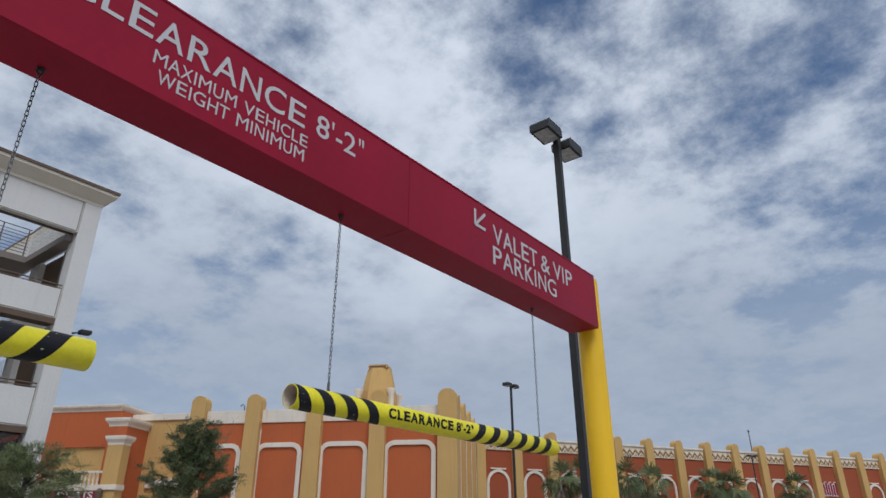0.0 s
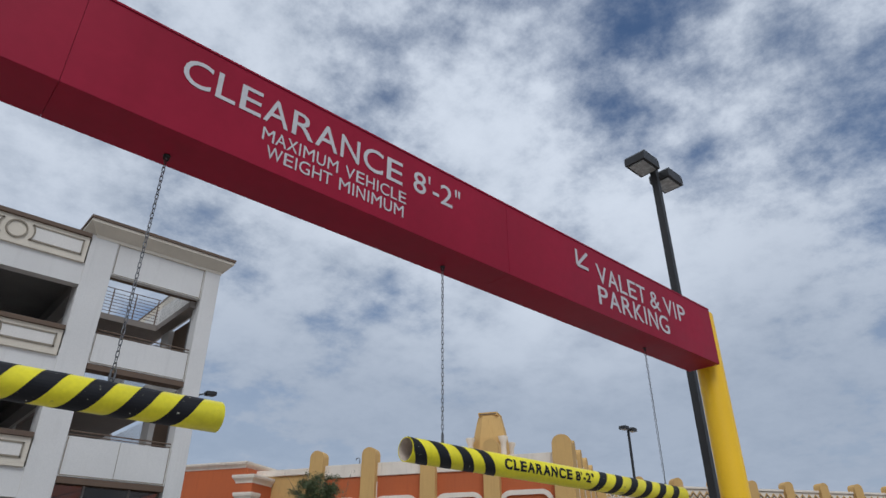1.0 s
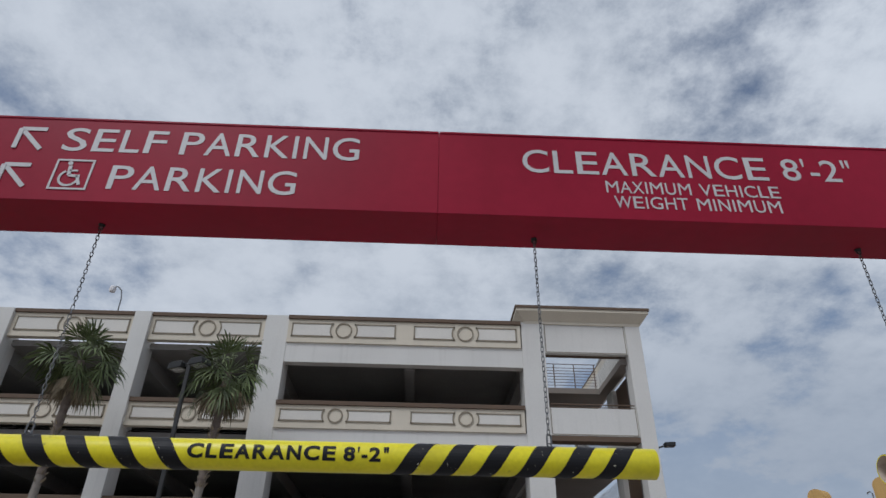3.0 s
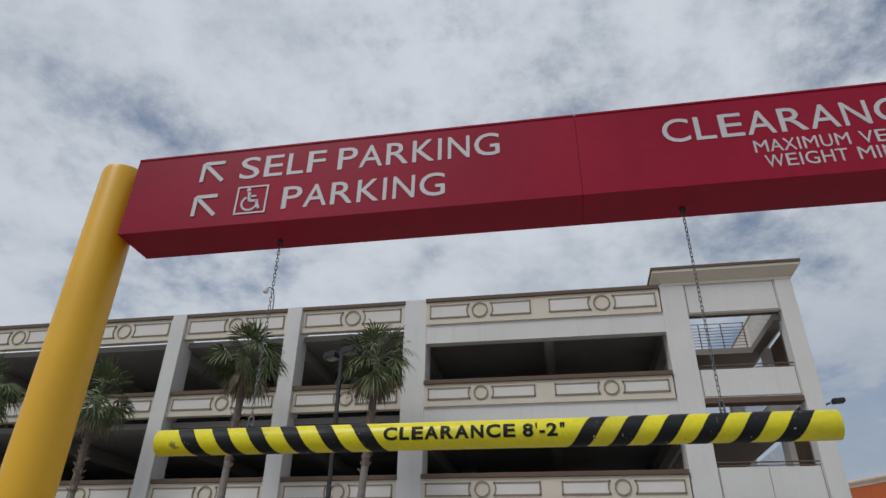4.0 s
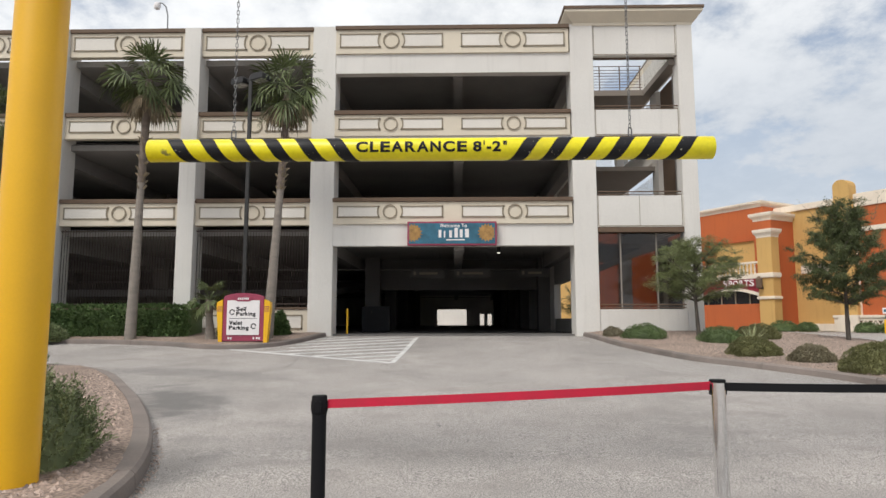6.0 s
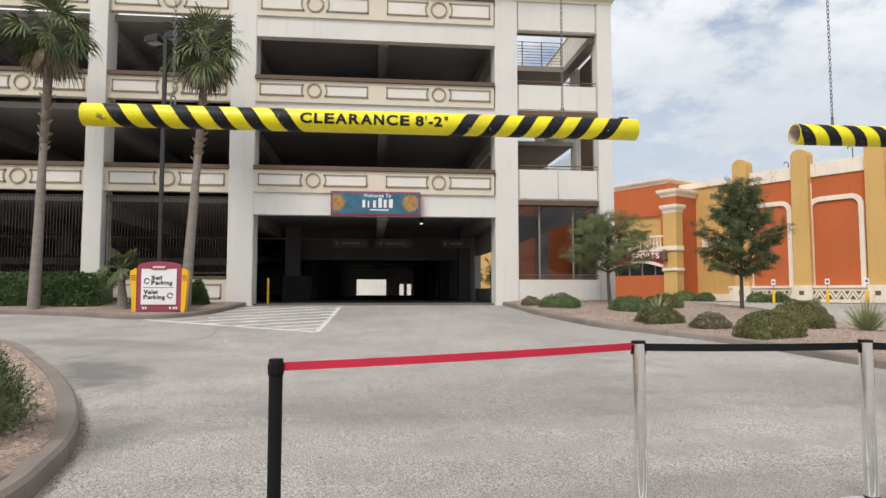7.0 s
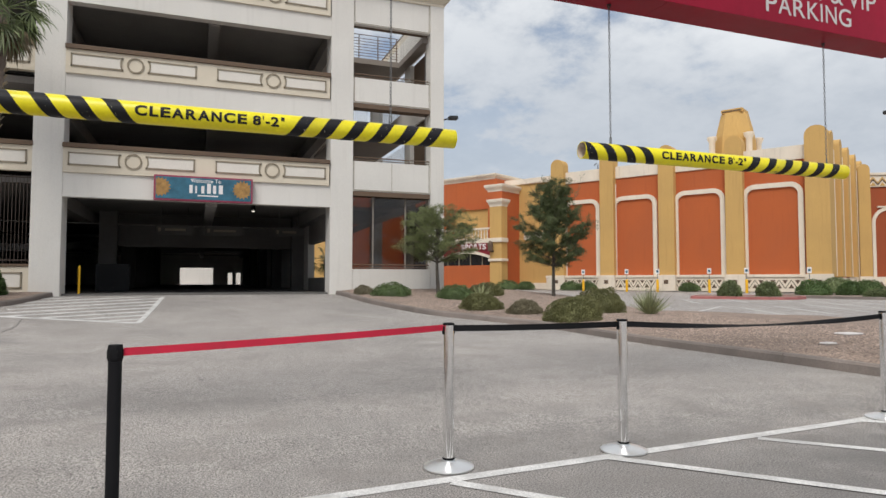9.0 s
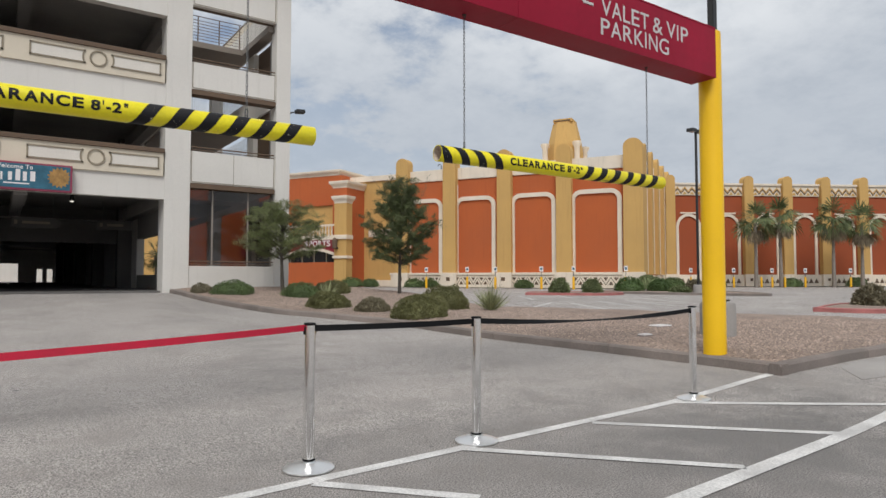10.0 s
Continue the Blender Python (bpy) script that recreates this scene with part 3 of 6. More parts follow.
# planting strip before the garage
isg = rounded([(-4.55, 23.2), (-4.8, 21.6), (-5.4, 20.2), (-6.3, 19.5), (-7.4, 19.55), (-9.0, 20.3), (-12.0, 20.9), (-20.0, 21.2), (-42.0, 21.4)], 6)
kerb("kerb_garage", isg, -1, 0.16, 0.14, 2.6, "brown-grey concrete kerb of the planting strip")
bed("island_bed_garage", [(p.x - 0.05, p.y + 0.08) for p in isg] + [(-42, 23.2)], 0.125, M_GRAVEL, "tan gravel planting strip along the garage", 0.03)

# utility box lids in the gravel
for x, y, k in ((10.6, 8.36, 1.0), (8.75, 7.3, 0.55)):
    lid = thing("valve_box", "pale plastic valve box lid set in the gravel", "utility lid", (x, y, H(x, y) + 0.17), "valve boxes")
    part("lid", B((x - 0.2 * k, y - 0.14 * k, H(x, y) + 0.15), (x + 0.2 * k, y + 0.14 * k, H(x, y) + 0.215), 0.01), M_BOARD, lid)
    part("rim", B((x - 0.23 * k, y - 0.17 * k, H(x, y) + 0.12), (x + 0.23 * k, y + 0.17 * k, H(x, y) + 0.195), 0.01), M_CONC, lid)

# cracks in the asphalt, filled with dark dirt
for pts in (((-5.54, 12.31), (-4.77, 13.75), (-3.99, 15.19)), ((-3.99, 15.19), (-4.0, 16.57), (-4.26, 17.96))):
    rg = random.Random(int(pts[0][0] * 10))
    ln = [Vector(p) + Vector((rg.gauss(0, 0.02), rg.gauss(0, 0.02))) for p in rounded(pts, 7)]
    bm = bmesh.new()
    for a, b in zip(ln, ln[1:]):
        strip(bm, a, b, 0.008 + 0.009 * rg.random(), 0.005)
    solid("asphalt_crack", bm, M_DARK, "thin dark crack in the asphalt", "crack", kind="structure")

# ---- overhead sign ----
BX0, BX1, BY0, BY1, BZ0, BZ1 = -2.95, 7.64, 5.18, 5.57, 4.065, 4.765
gantry = thing("overhead_sign", "red overhead sign beam on two yellow posts with white lettering", "sign", (2.3, 5.35, 0))
seams = (BX0, 0.52, 4.0, BX1)
for k, (a, b) in enumerate(zip(seams, seams[1:])):
    bm = B((a + (0.0007 if k else 0), BY0, BZ0), (b - (0.0007 if k < 2 else 0), BY1, BZ1), 0.002)
    panel = part("beam_panel", bm, M_RED, gantry, "painted red sheet metal box")
    part("top_lip", B((a + 0.004, BY0 - 0.006, BZ1 - 0.012), (b - 0.004, BY1 + 0.006, BZ1 + 0.006), 0.002), M_RED, panel)
part("end_bracket", B((BX0 - 0.12, 5.38, BZ0 + 0.1), (BX0 - 0.002, 5.5, BZ1 - 0.1)), M_RED, gantry)
part("beam_core", B((BX0 + 0.05, BY0 + 0.03, BZ0 + 0.03), (BX1 - 0.05, BY1 - 0.03, BZ1 - 0.03)), M_RED, gantry)
for x, r, paint in ((-3.215, 0.18, M_YELLOW), (7.80, 0.155, M_VIVID)):
    z0 = H(x, 5.38) + 0.05
    bm = bmesh.new()
    lathe(bm, [(r, z0), (r, BZ1 - 0.02), (r * 0.97, BZ1 + 0.02), (r * 0.8, BZ1 + 0.04), (r * 0.3, BZ1 + 0.05)], (x, 5.38, 0), 40)
    part("post", bm, paint, gantry, "round yellow steel post", smooth=True)
for x0, z0, w, h, s in ((-2.04, 4.475, 0.69, 0.205, "SELF"), (-1.25, 4.475, 1.22, 0.205, "PARKING"), (-1.652, 4.165, 1.225, 0.2, "PARKING"), (1.10, 4.43, 1.72, 0.205, "CLEARANCE"), (2.93, 4.44, 0.5, 0.2, "8'-2\""),
                        (1.66, 4.28, 0.585, 0.1, "MAXIMUM"), (2.305, 4.28, 0.555, 0.1, "VEHICLE"), (1.705, 4.155, 0.5, 0.1, "WEIGHT"), (2.265, 4.155, 0.575, 0.1, "MINIMUM"),
                        (5.3, 4.405, 0.88, 0.205, "VALET"), (6.26, 4.405, 0.2, 0.205, "&"), (6.54, 4.405, 0.46, 0.205, "VIP"), (5.29, 4.165, 1.29, 0.205, "PARKING")):
    part("lettering", shift(lettering(s, w, h, 0.0015, 0.004 if h > 0.15 else 0.0), (x0, BY0 - 0.002, z0)), M_WHITE, gantry, f"white letters {s}".replace('"', "")[:60])


def arrow(cx, cz, size, ang, y, th=0.004):
    """A plain arrow with a right-angled head, pointing along ang degrees in the x-z plane."""
    t = size * 0.13
    bm = bmesh.new()
    prism(bm, [(-size * 0.62, 0, -t / 2), (size * 0.3, 0, -t / 2), (size * 0.3, 0, t / 2), (-size * 0.62, 0, t / 2)], (0, -th, 0))
    for sgn in (1, -1):
        L = size * 0.72
        d = Vector((-math.cos(radians(45)), 0, sgn * math.sin(radians(45))))
        n = Vector((-d.z, 0, d.x)) * t / 2
        tipv = Vector((size * 0.42, 0, 0))
        prism(bm, [tipv + n, tipv + d * L + n, tipv + d * L - n, tipv - n], (0, -th - 0.001 * (sgn + 1), 0))
    return turn(bm, Matrix.Translation((cx, y, cz)) @ Matrix.Rotation(-radians(ang), 4, "Y"))


for cx, cz, a in ((-2.28, 4.585, 135), (-2.285, 4.27, 135), (5.06, 4.56, 225)):
    part("arrow", arrow(cx, cz, 0.24, a, BY0 - 0.002), M_WHITE, gantry)
# accessible parking sign: a frame with a seated figure reduced to plain strokes
bm = bmesh.new()
ix0, ix1, iz0, iz1 = -2.025, -1.775, 4.15, 4.40
for a, b in (((ix0, iz0), (ix1, iz0 + 0.014)), ((ix0, iz1 - 0.014), (ix1, iz1)), ((ix0, iz0 + 0.014), (ix0 + 0.014, iz1 - 0.014)), ((ix1 - 0.014, iz0 + 0.014), (ix1, iz1 - 0.014))):
    box(bm, (a[0], BY0 - 0.006, a[1]), (b[0], BY0 - 0.002, b[1]))
part("symbol_frame", bm, M_WHITE, gantry)
bm = bmesh.new()
icx, icz = -1.91, 4.245
ring = [(icx + 0.062 * math.cos(radians(a)), icz + 0.062 * math.sin(radians(a))) for a in range(120, 400, 14)]
for (ax, az), (bx, bz) in zip(ring, ring[1:]):
    d = Vector((bx - ax, 0, bz - az)).normalized()
    n = Vector((-d.z, 0, d.x)) * 0.008
    prism(bm, [Vector((ax, BY0 - 0.002, az)) + n, Vector((bx, BY0 - 0.002, bz)) + n, Vector((bx, BY0 - 0.002, bz)) - n, Vector((ax, BY0 - 0.002, az)) - n], (0, -0.004, 0))
for (ax, az), (bx, bz), w in (((icx - 0.015, icz + 0.1), (icx - 0.005, icz + 0.02), 0.012), ((icx - 0.005, icz + 0.02), (icx + 0.055, icz + 0.015), 0.01),
                              ((icx + 0.05, icz + 0.02), (icx + 0.08, icz - 0.055), 0.01), ((icx - 0.01, icz + 0.06), (icx + 0.045, icz + 0.06), 0.007)):
    d = Vector((bx - ax, 0, bz - az)).normalized()
    n = Vector((-d.z, 0, d.x)) * w
    prism(bm, [Vector((ax, BY0 - 0.002, az)) + n, Vector((bx, BY0 - 0.002, bz)) + n, Vector((bx, BY0 - 0.002, bz)) - n, Vector((ax, BY0 - 0.002, az)) - n], (0, -0.005, 0))
hx_, hz_ = icx - 0.022, icz + 0.122
prism(bm, [(hx_ + 0.016 * math.cos(2 * math.pi * k / 14), BY0 - 0.002, hz_ + 0.016 * math.sin(2 * math.pi * k / 14)) for k in range(14)], (0, -0.0045, 0))
part("symbol", bm, M_WHITE, gantry)

# ---- hanging clearance bars ----
PY, PZ, PR = 5.45, 2.555, 0.084


def wrap(bm, cx):
    """Bends flat work in the x-z plane round the bar."""
    for k in range(-5, 8):
        bmesh.ops.bisect_plane(bm, geom=list(bm.verts) + list(bm.edges) + list(bm.faces), plane_co=(0, 0, 0.0083 * k), plane_no=(0, 0, 1))
    for v in bm.verts:
        a = v.co.z / PR
        r = PR + 0.0015 - v.co.y
        v.co = Vector((v.co.x + cx, PY - r * math.cos(a), PZ + r * math.sin(a)))
    return bm


def band(x, slant, width):
    """A slanted tape band round the whole bar."""
    bm, prev, n = bmesh.new(), None, 32
    for k in range(n + 1):
        a = -math.pi + 2 * math.pi * k / n
        dx = -slant * a / math.pi
        row = [bm.verts.new((x + dx + o, PY - (PR + 0.0012) * math.cos(a), PZ + (PR + 0.0012) * math.sin(a))) for o in (-width / 2, width / 2)]
        if prev:
            bm.faces.new((prev[0], prev[1], row[1], row[0]))
        prev = row
    return bm


def clearance_bar(x0, x1, tx0, tx1, left, right, label):
    """A hung pipe: left and right hold the middles of its slanted stripes."""
    bar = thing("clearance_bar", label, "clearance bar", ((x0 + x1) / 2, PY, PZ), "hanging clearance bars")
    bm = bmesh.new()
    seg, rings = 40, []
    for x, r in ((x0, PR - 0.007), (x0, PR - 0.001), (x0 + 0.002, PR), (x1 - 0.002, PR), (x1, PR - 0.001), (x1, PR - 0.007)):
        rings.append([bm.verts.new((x, PY + r * math.cos(2 * math.pi * k / seg), PZ + r * math.sin(2 * math.pi * k / seg))) for k in range(seg)])
    for r0, r1 in zip(rings, rings[1:]):
        for k in range(seg):
            bm.faces.new((r0[k], r0[(k + 1) % seg], r1[(k + 1) % seg], r1[k]))
    part("pipe", bm, M_PIPE, bar, smooth=True)
    bm = T([(x0 + 0.0005, PY, PZ), (x1 - 0.0005, PY, PZ)], PR - 0.0071, 40, caps=False)
    part("pipe_lining", bm, M_PVC, bar, "pale bare plastic inside of the pipe", smooth=True)
    for s, cs in ((1, left), (-1, right)):
        for c in cs:
            bm = band(c, s * 0.172, 0.108)
            for v in bm.verts:
                v.co.x = min(max(v.co.x, x0 + 0.003), x1 - 0.003)
            part("stripe", bm, M_BLACK, bar)
    w = tx1 - tx0 - 0.08
    for word, a, b, z in (("CLEARANCE", 0.0, 0.735, 0.082), ("8'-2\"", 0.775, 1.0, 0.082)):
        part("lettering", wrap(shift(lettering(word, w * (b - a), z, 0.002, 0.035), (0.04 + w * a, 0, -0.04)), tx0), M_BLACK, bar, "black letters " + word.replace('"', ""))
    return bar


clearance_bar(-2.37, 1.79, -0.86, 0.32, [-2.12 + 0.236 * k for k in range(6)], [0.43 + 0.227 * k for k in range(6)], "yellow plastic pipe with black stripes hung on chains, scuffed")
clearance_bar(3.14, 6.74, 4.0, 5.2, [3.19 + 0.225 * k for k in range(4)], [5.29 + 0.243 * k for k in range(6)], "yellow plastic pipe with black stripes hung on chains")

# chain links share one mesh
bm = bmesh.new()
lk = [(0.0085 * math.cos(a), 0, 0.0085 * math.sin(a) + (0.011 if math.sin(a) > 0 else -0.011)) for a in [2 * math.pi * k / 14 + 0.01 for k in range(14)]]
rings = []
for i, p in enumerate(lk):
    p = Vector(p)
    d = (Vector(lk[(i + 1) % 14]) - Vector(lk[i - 1])).normalized()
    s = Vector((0, 1, 0))
    t = d.cross(s)
    rings.append([bm.verts.new(p + (s * math.cos(2 * math.pi * k / 6) + t * math.sin(2 * math.pi * k / 6)) * 0.0028) for k in range(6)])
for i in range(14):
    for k in range(6):
        bm.faces.new((rings[i][k], rings[i][(k + 1) % 6], rings[(i + 1) % 14][(k + 1) % 6], rings[(i + 1) % 14][k]))
LINK = finish(bm, "link", M_STEEL, True)
for x, _ in ((-1.75, ""), (1.195, ""), (3.48, ""), (6.47, "")):
    ch = thing("chain", "galvanised steel link chain with a snap hook, holding a clearance bar", "chain", (x, PY, PZ + PR), "chains of the clearance bars")
    top, bot = BZ0 - 0.012, PZ + PR + 0.085
    part("eye_bolt", turn(T([(0.016 * math.cos(a), 0, 0.016 * math.sin(a)) for a in [2 * math.pi * k / 12 for k in range(13)]], 0.005, 8), Matrix.Translation((x, PY, BZ0 - 0.022))), M_DARK, ch)
    part("washer", lathe(bmesh.new(), [(0.022, -0.006), (0.022, 0.0)], (x, PY, BZ0 - 0.001), 16), M_DARK, ch)
    n = int((top - bot) / 0.0325)
    step = (top - 0.03 - bot) / n
    for k in range(n + 1):
        share("link", LINK, ch, Matrix.Translation((x, PY, bot + step * k)) @ Matrix.Rotation(radians(90 * (k % 2) + 20), 4, "Z"))
    hook = [(0.016 * math.cos(a), 0, 0.016 * math.sin(a) + (0.022 if math.sin(a) > 0 else -0.022)) for a in [2 * math.pi * k / 16 + 0.01 for k in range(17)]]
    part("snap_hook", turn(T(hook, 0.0055, 8), Matrix.Translation((x, PY, bot - 0.05)) @ Matrix.Rotation(radians(30), 4, "Z")), M_STEEL, ch)
    part("bar_eye", T([(x + 0.012 * math.cos(a), PY, PZ + PR + 0.006 + 0.014 * math.sin(a)) for a in [math.pi * k / 8 for k in range(9)]], 0.004, 8), M_STEEL, ch)


# ---- belt posts ----
def stanchion(x, y, h, body, cap, label):
    z = H(x, y)
    st = thing("belt_stanchion", label, "stanchion", (x, y, z), "belt stanchions")
    part("base", lathe(bmesh.new(), [(0.168, 0.0), (0.174, 0.003), (0.174, 0.011), (0.168, 0.017), (0.164, 0.0175), (0.15, 0.024), (0.12, 0.033), (0.085, 0.041), (0.05, 0.047), (0.049, 0.05), (0.047, 0.056), (0.041, 0.059)], (x, y, z + 0.002), 56), M_SATIN if body == M_CHROME else body, st, smooth=True)
    slim = body == M_CHROME
    r = 0.0385 if slim else 0.0345
    top = h - 0.016 if slim else h - 0.09
    part("pole", lathe(bmesh.new(), [(r, 0.05), (r, top)], (x, y, z), 32), body, st, smooth=True)
    part("collar", lathe(bmesh.new(), [(r + 0.001, 0.06), (r + 0.004, 0.062), (r + 0.004, 0.072), (r + 0.001, 0.074)], (x, y, z), 32), M_BELT_K, st, "dark ring over the base", smooth=True)
    head = part("belt_head", lathe(bmesh.new(), [(r + 0.0007, top + 0.001), (r + 0.0027, top + 0.004), (r + 0.0027, h - 0.006), (r, h), (0.014, h + 0.002)], (x, y, z), 32), cap, st, "black plastic belt cassette", smooth=True)
    for k in range(2 if slim else 4):
        a = (math.pi if slim else math.pi / 2) * k + 0.05
        bm = B((r - 0.006, -0.014, h - 0.078), (r + 0.0055, 0.014, h - 0.022), 0.003)
        part("belt_slot", turn(bm, Matrix.Translation((x, y, z)) @ Matrix.Rotation(a, 4, "Z")), cap, head)
    return st


def belt(a, b, za, zb, sag, material, st, label):
    """A sagging webbing belt between two posts, on edge."""
    bm, prev, n = bmesh.new(), None, 24
    A, C = Vector((*a, za)), Vector((*b, zb))
    d = (C - A).normalized()
    A, C = A + d * 0.04, C - d * 0.04
    s = Vector((-d.y, d.x, 0)) * 0.0012
    for k in range(n + 1):
        t = k / n
        p = A.lerp(C, t) - Vector((0, 0, sag * 4 * t * (1 - t)))
        tw = 0.12 * math.sin(3 * t + 1) + (1.2 * math.sin(math.pi * t) ** 2 if sag > 0.03 else 0)
        u = Vector((-d.y * math.sin(tw), d.x * math.sin(tw), math.cos(tw))) * 0.0215
        row = [bm.verts.new(q) for q in (p - u - s, p + u - s, p + u + s, p - u + s)]
        if prev:
            for j in range(4):
                bm.faces.new((prev[j], prev[(j + 1) % 4], row[(j + 1) % 4], row[j]))
        prev = row
    return part("belt", bm, material, st, label)


S0, S1, S2, S3 = (-0.765, 3.99), (1.265, 4.24), (2.65, 4.18), (5.6, 4.24)
s0 = stanchion(*S0, 0.93, M_BELT_K, M_BELT_K, "black belt stanchion with a red belt drawn out")
s1 = stanchion(*S1, 0.985, M_CHROME, M_BELT_K, "polished steel belt stanchion with a black belt drawn out")
s2 = stanchion(*S2, 0.985, M_CHROME, M_BELT_K, "polished steel belt stanchion with a black belt drawn out")
s3 = stanchion(*S3, 0.985, M_CHROME, M_BELT_K, "polished steel belt stanchion at the end of the row")
belt(S0, S1, 0.888, 0.955, 0.006, M_BELT_R, s0, "red webbing belt")
belt(S1, S2, 0.948, 0.948, 0.006, M_BELT_K, s1, "black webbing belt")
belt(S2, S3, 0.948, 0.948, 0.045, M_BELT_K, s2, "black webbing belt, sagging")

# ---- parking garage ----
F = 23.29
GZ = 0.80
garage = thing("parking_garage", "pale stucco parking garage of four decks with moulded parapets", "building", (0, F, GZ))
LEV = ((5.66, 4.76), (8.85, 7.95), (12.04, 11.03))


def ornament(x0, x1, z0, z1, y, parent, n=1):
    """Moulded parapet face: an ivory field with taupe framed panels and a ring, n times."""
    w = (x1 - x0 - 0.5 * (n - 1)) / n
    zc, h = (z0 + z1) / 2, (z1 - z0) / 2
    for k in range(n):
        a = x0 + k * (w + 0.5)
        b = a + w
        c = (a + b) / 2
        rr = h * 0.78
        t = 0.045
        bm = bmesh.new()
        N = 28
        for i in range(N):
            a0, a1 = 2 * math.pi * i / N, 2 * math.pi * (i + 1) / N
            prism(bm, [(c + r * math.cos(q), y, zc + r * math.sin(q)) for r, q in ((rr, a0), (rr, a1), (rr - t, a1), (rr - t, a0))], (0, -0.035, 0))
        part("ring_moulding", bm, M_TAUPE, parent)
        for sgn in (-1, 1):
            e = a + 0.08 if sgn < 0 else b - 0.08
            q = math.asin(min(0.95, (h - 0.12) / (rr + 0.16)))
            arc = [(c + sgn * (rr + 0.16) * math.cos(q * (1 - i / 4)), zc + (rr + 0.16) * math.sin(q * (1 - i / 4))) for i in range(9)]
            out = [(e, zc - h + 0.12), (e, zc + h - 0.12)] + arc
            # frame strips round the outline
            bm = bmesh.new()
            cen = ((e + c + sgn * rr) / 2, zc)
            m = len(out)
            for i in range(m):
                p, q2 = out[i], out[(i + 1) % m]
                d = Vector((q2[0] - p[0], 0, q2[1] - p[1]))
                if d.length < 1e-4:
                    continue
                nrm = Vector((-d.z, 0, d.x)).normalized() * t
                if nrm.dot(Vector((cen[0] - p[0], 0, cen[1] - p[1]))) < 0:
                    nrm = -nrm
                A, C2 = Vector((p[0], y, p[1])), Vector((q2[0], y, q2[1]))
                prism(bm, [A, C2, C2 + nrm, A + nrm], (0, -0.03, 0))
            part("panel_frame", bm, M_TAUPE, parent)
            bm = bmesh.new()
            prism(bm, [(cen[0] + (p[0] - cen[0]) * 0.965, y, cen[1] + (p[1] - cen[1]) * 0.9) for p in out], (0, -0.012, 0))
            part("panel_field", bm, M_IVORY, parent)


def spandrel(x0, x1, z1, z0, y, n, depth=0.28, flush=False):
    sp = part("spandrel", B((x0, y, z0), (x1, y + depth, z1 - 0.002)), M_CREAM, garage, "cream parapet panel")
    part("cap", B((x0 - 0.02, y - 0.07, z1), (x1 + 0.02, y + depth + 0.04, z1 + 0.15), 0.012), M_CAP, sp, "brown painted cap")
    part("lower_lip", B((x0, y - 0.012, z0 - 0.09), (x1, y + depth, z0 - 0.002), 0.008), M_CREAM, sp)
    ornament(x0 + 0.06, x1 - 0.06, z0 + 0.02, z1 - 0.02, y - 0.002, sp, n)
    return sp


# main columns and the central bay
part("column", B((-5.25, F - 0.02, GZ - 0.1), (-4.4, F + 0.9, 12.06), 0.01), M_STUCCO, garage)
part("column", B((4.1, F - 0.02, GZ - 0.1), (4.93, F + 0.9, 12.06), 0.01), M_STUCCO, garage)
for za, zb in ((3.95, 4.74), (7.08, 7.93), (10.27, 11.01)):
    part("lintel", B((-4.398, F, za), (4.098, F + 0.35, zb)), M_STUCCO, garage)
for z1, z0 in LEV:
    spandrel(-4.4, 4.05, z1 - 0.15, z0 + 0.05, F - 0.06, 2)
    part("spandrel_backing", B((-4.398, F + 0.24, z0 - 0.02), (4.098, F + 0.4, z1 - 0.16)), M_STUCCO, garage)
# side bays
BAR = finish(B((0, 0, 0), (0.012, 0.018, 2.8)), "bar", M_SCREEN)
COLS = [-9.95 - 4.9 * k for k in range(7)]
for x in COLS:
    part("column", B((x, F - 0.12, GZ - 0.1), (x + 0.6, F + 0.75, 12.02), 0.01), M_STUCCO, garage)
edges = [-5.25] + COLS
for k, x in enumerate(COLS):
    a, b = x + 0.602, edges[k] - 0.002
    for z1, z0 in LEV:
        spandrel(a, b, z1 - 0.15, z0 + 0.03, F + 0.02, 1, 0.24)
    low = part("low_wall", B((a, F + 0.04, GZ - 0.1), (b, F + 0.24, 1.72)), M_CREAM, garage)
    part("cap", B((a, F, 1.722), (b, F + 0.28, 1.80), 0.008), M_CAP, low)
    ornament(a + 0.1, b - 0.1, 0.92, 1.66, F + 0.038, low, 1)
    scr = part("screen", B((a, F + 0.18, 1.9), (b, F + 0.195, 1.94)), M_SCREEN, garage, "brown steel bar screen")
    part("screen_rail", B((a, F + 0.18, 4.5), (b, F + 0.195, 4.54)), M_SCREEN, scr)
    xx = a + 0.06
    while xx < b:
        share("bar", BAR, scr, Matrix.Translation((xx, F + 0.16, 1.8)))
        xx += 0.1

# decks, cross beams and inner columns
XL, XR, YB = COLS[-1], 4.93, 78.0
for z in (4.6, 7.79, 11.0):
    part("deck", B((XL, F + 0.45, z - 0.22), (4.4, YB, z)), M_DECK, garage, "grey concrete deck")
    for x in [-4.9, 4.3] + [c + 0.3 for c in COLS] + [0.05]:
        part("beam", B((x - 0.18, F + 0.46, z - 0.75), (x + 0.18, YB - 0.2, z - 0.224)), M_DECK, garage)
for y in (32.0, 41.0, 50.0, 59.0, 68.0):
    for x in (-4.1, 4.3, -14.5, -24.3):
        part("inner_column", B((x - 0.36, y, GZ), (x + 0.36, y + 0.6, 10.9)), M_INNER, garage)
    for z in (4.6, 7.79, 11.0):
        part("beam", B((XL, y + 0.1, z - 0.8), (4.38, y + 0.5, z - 0.755)), M_DECK, garage)
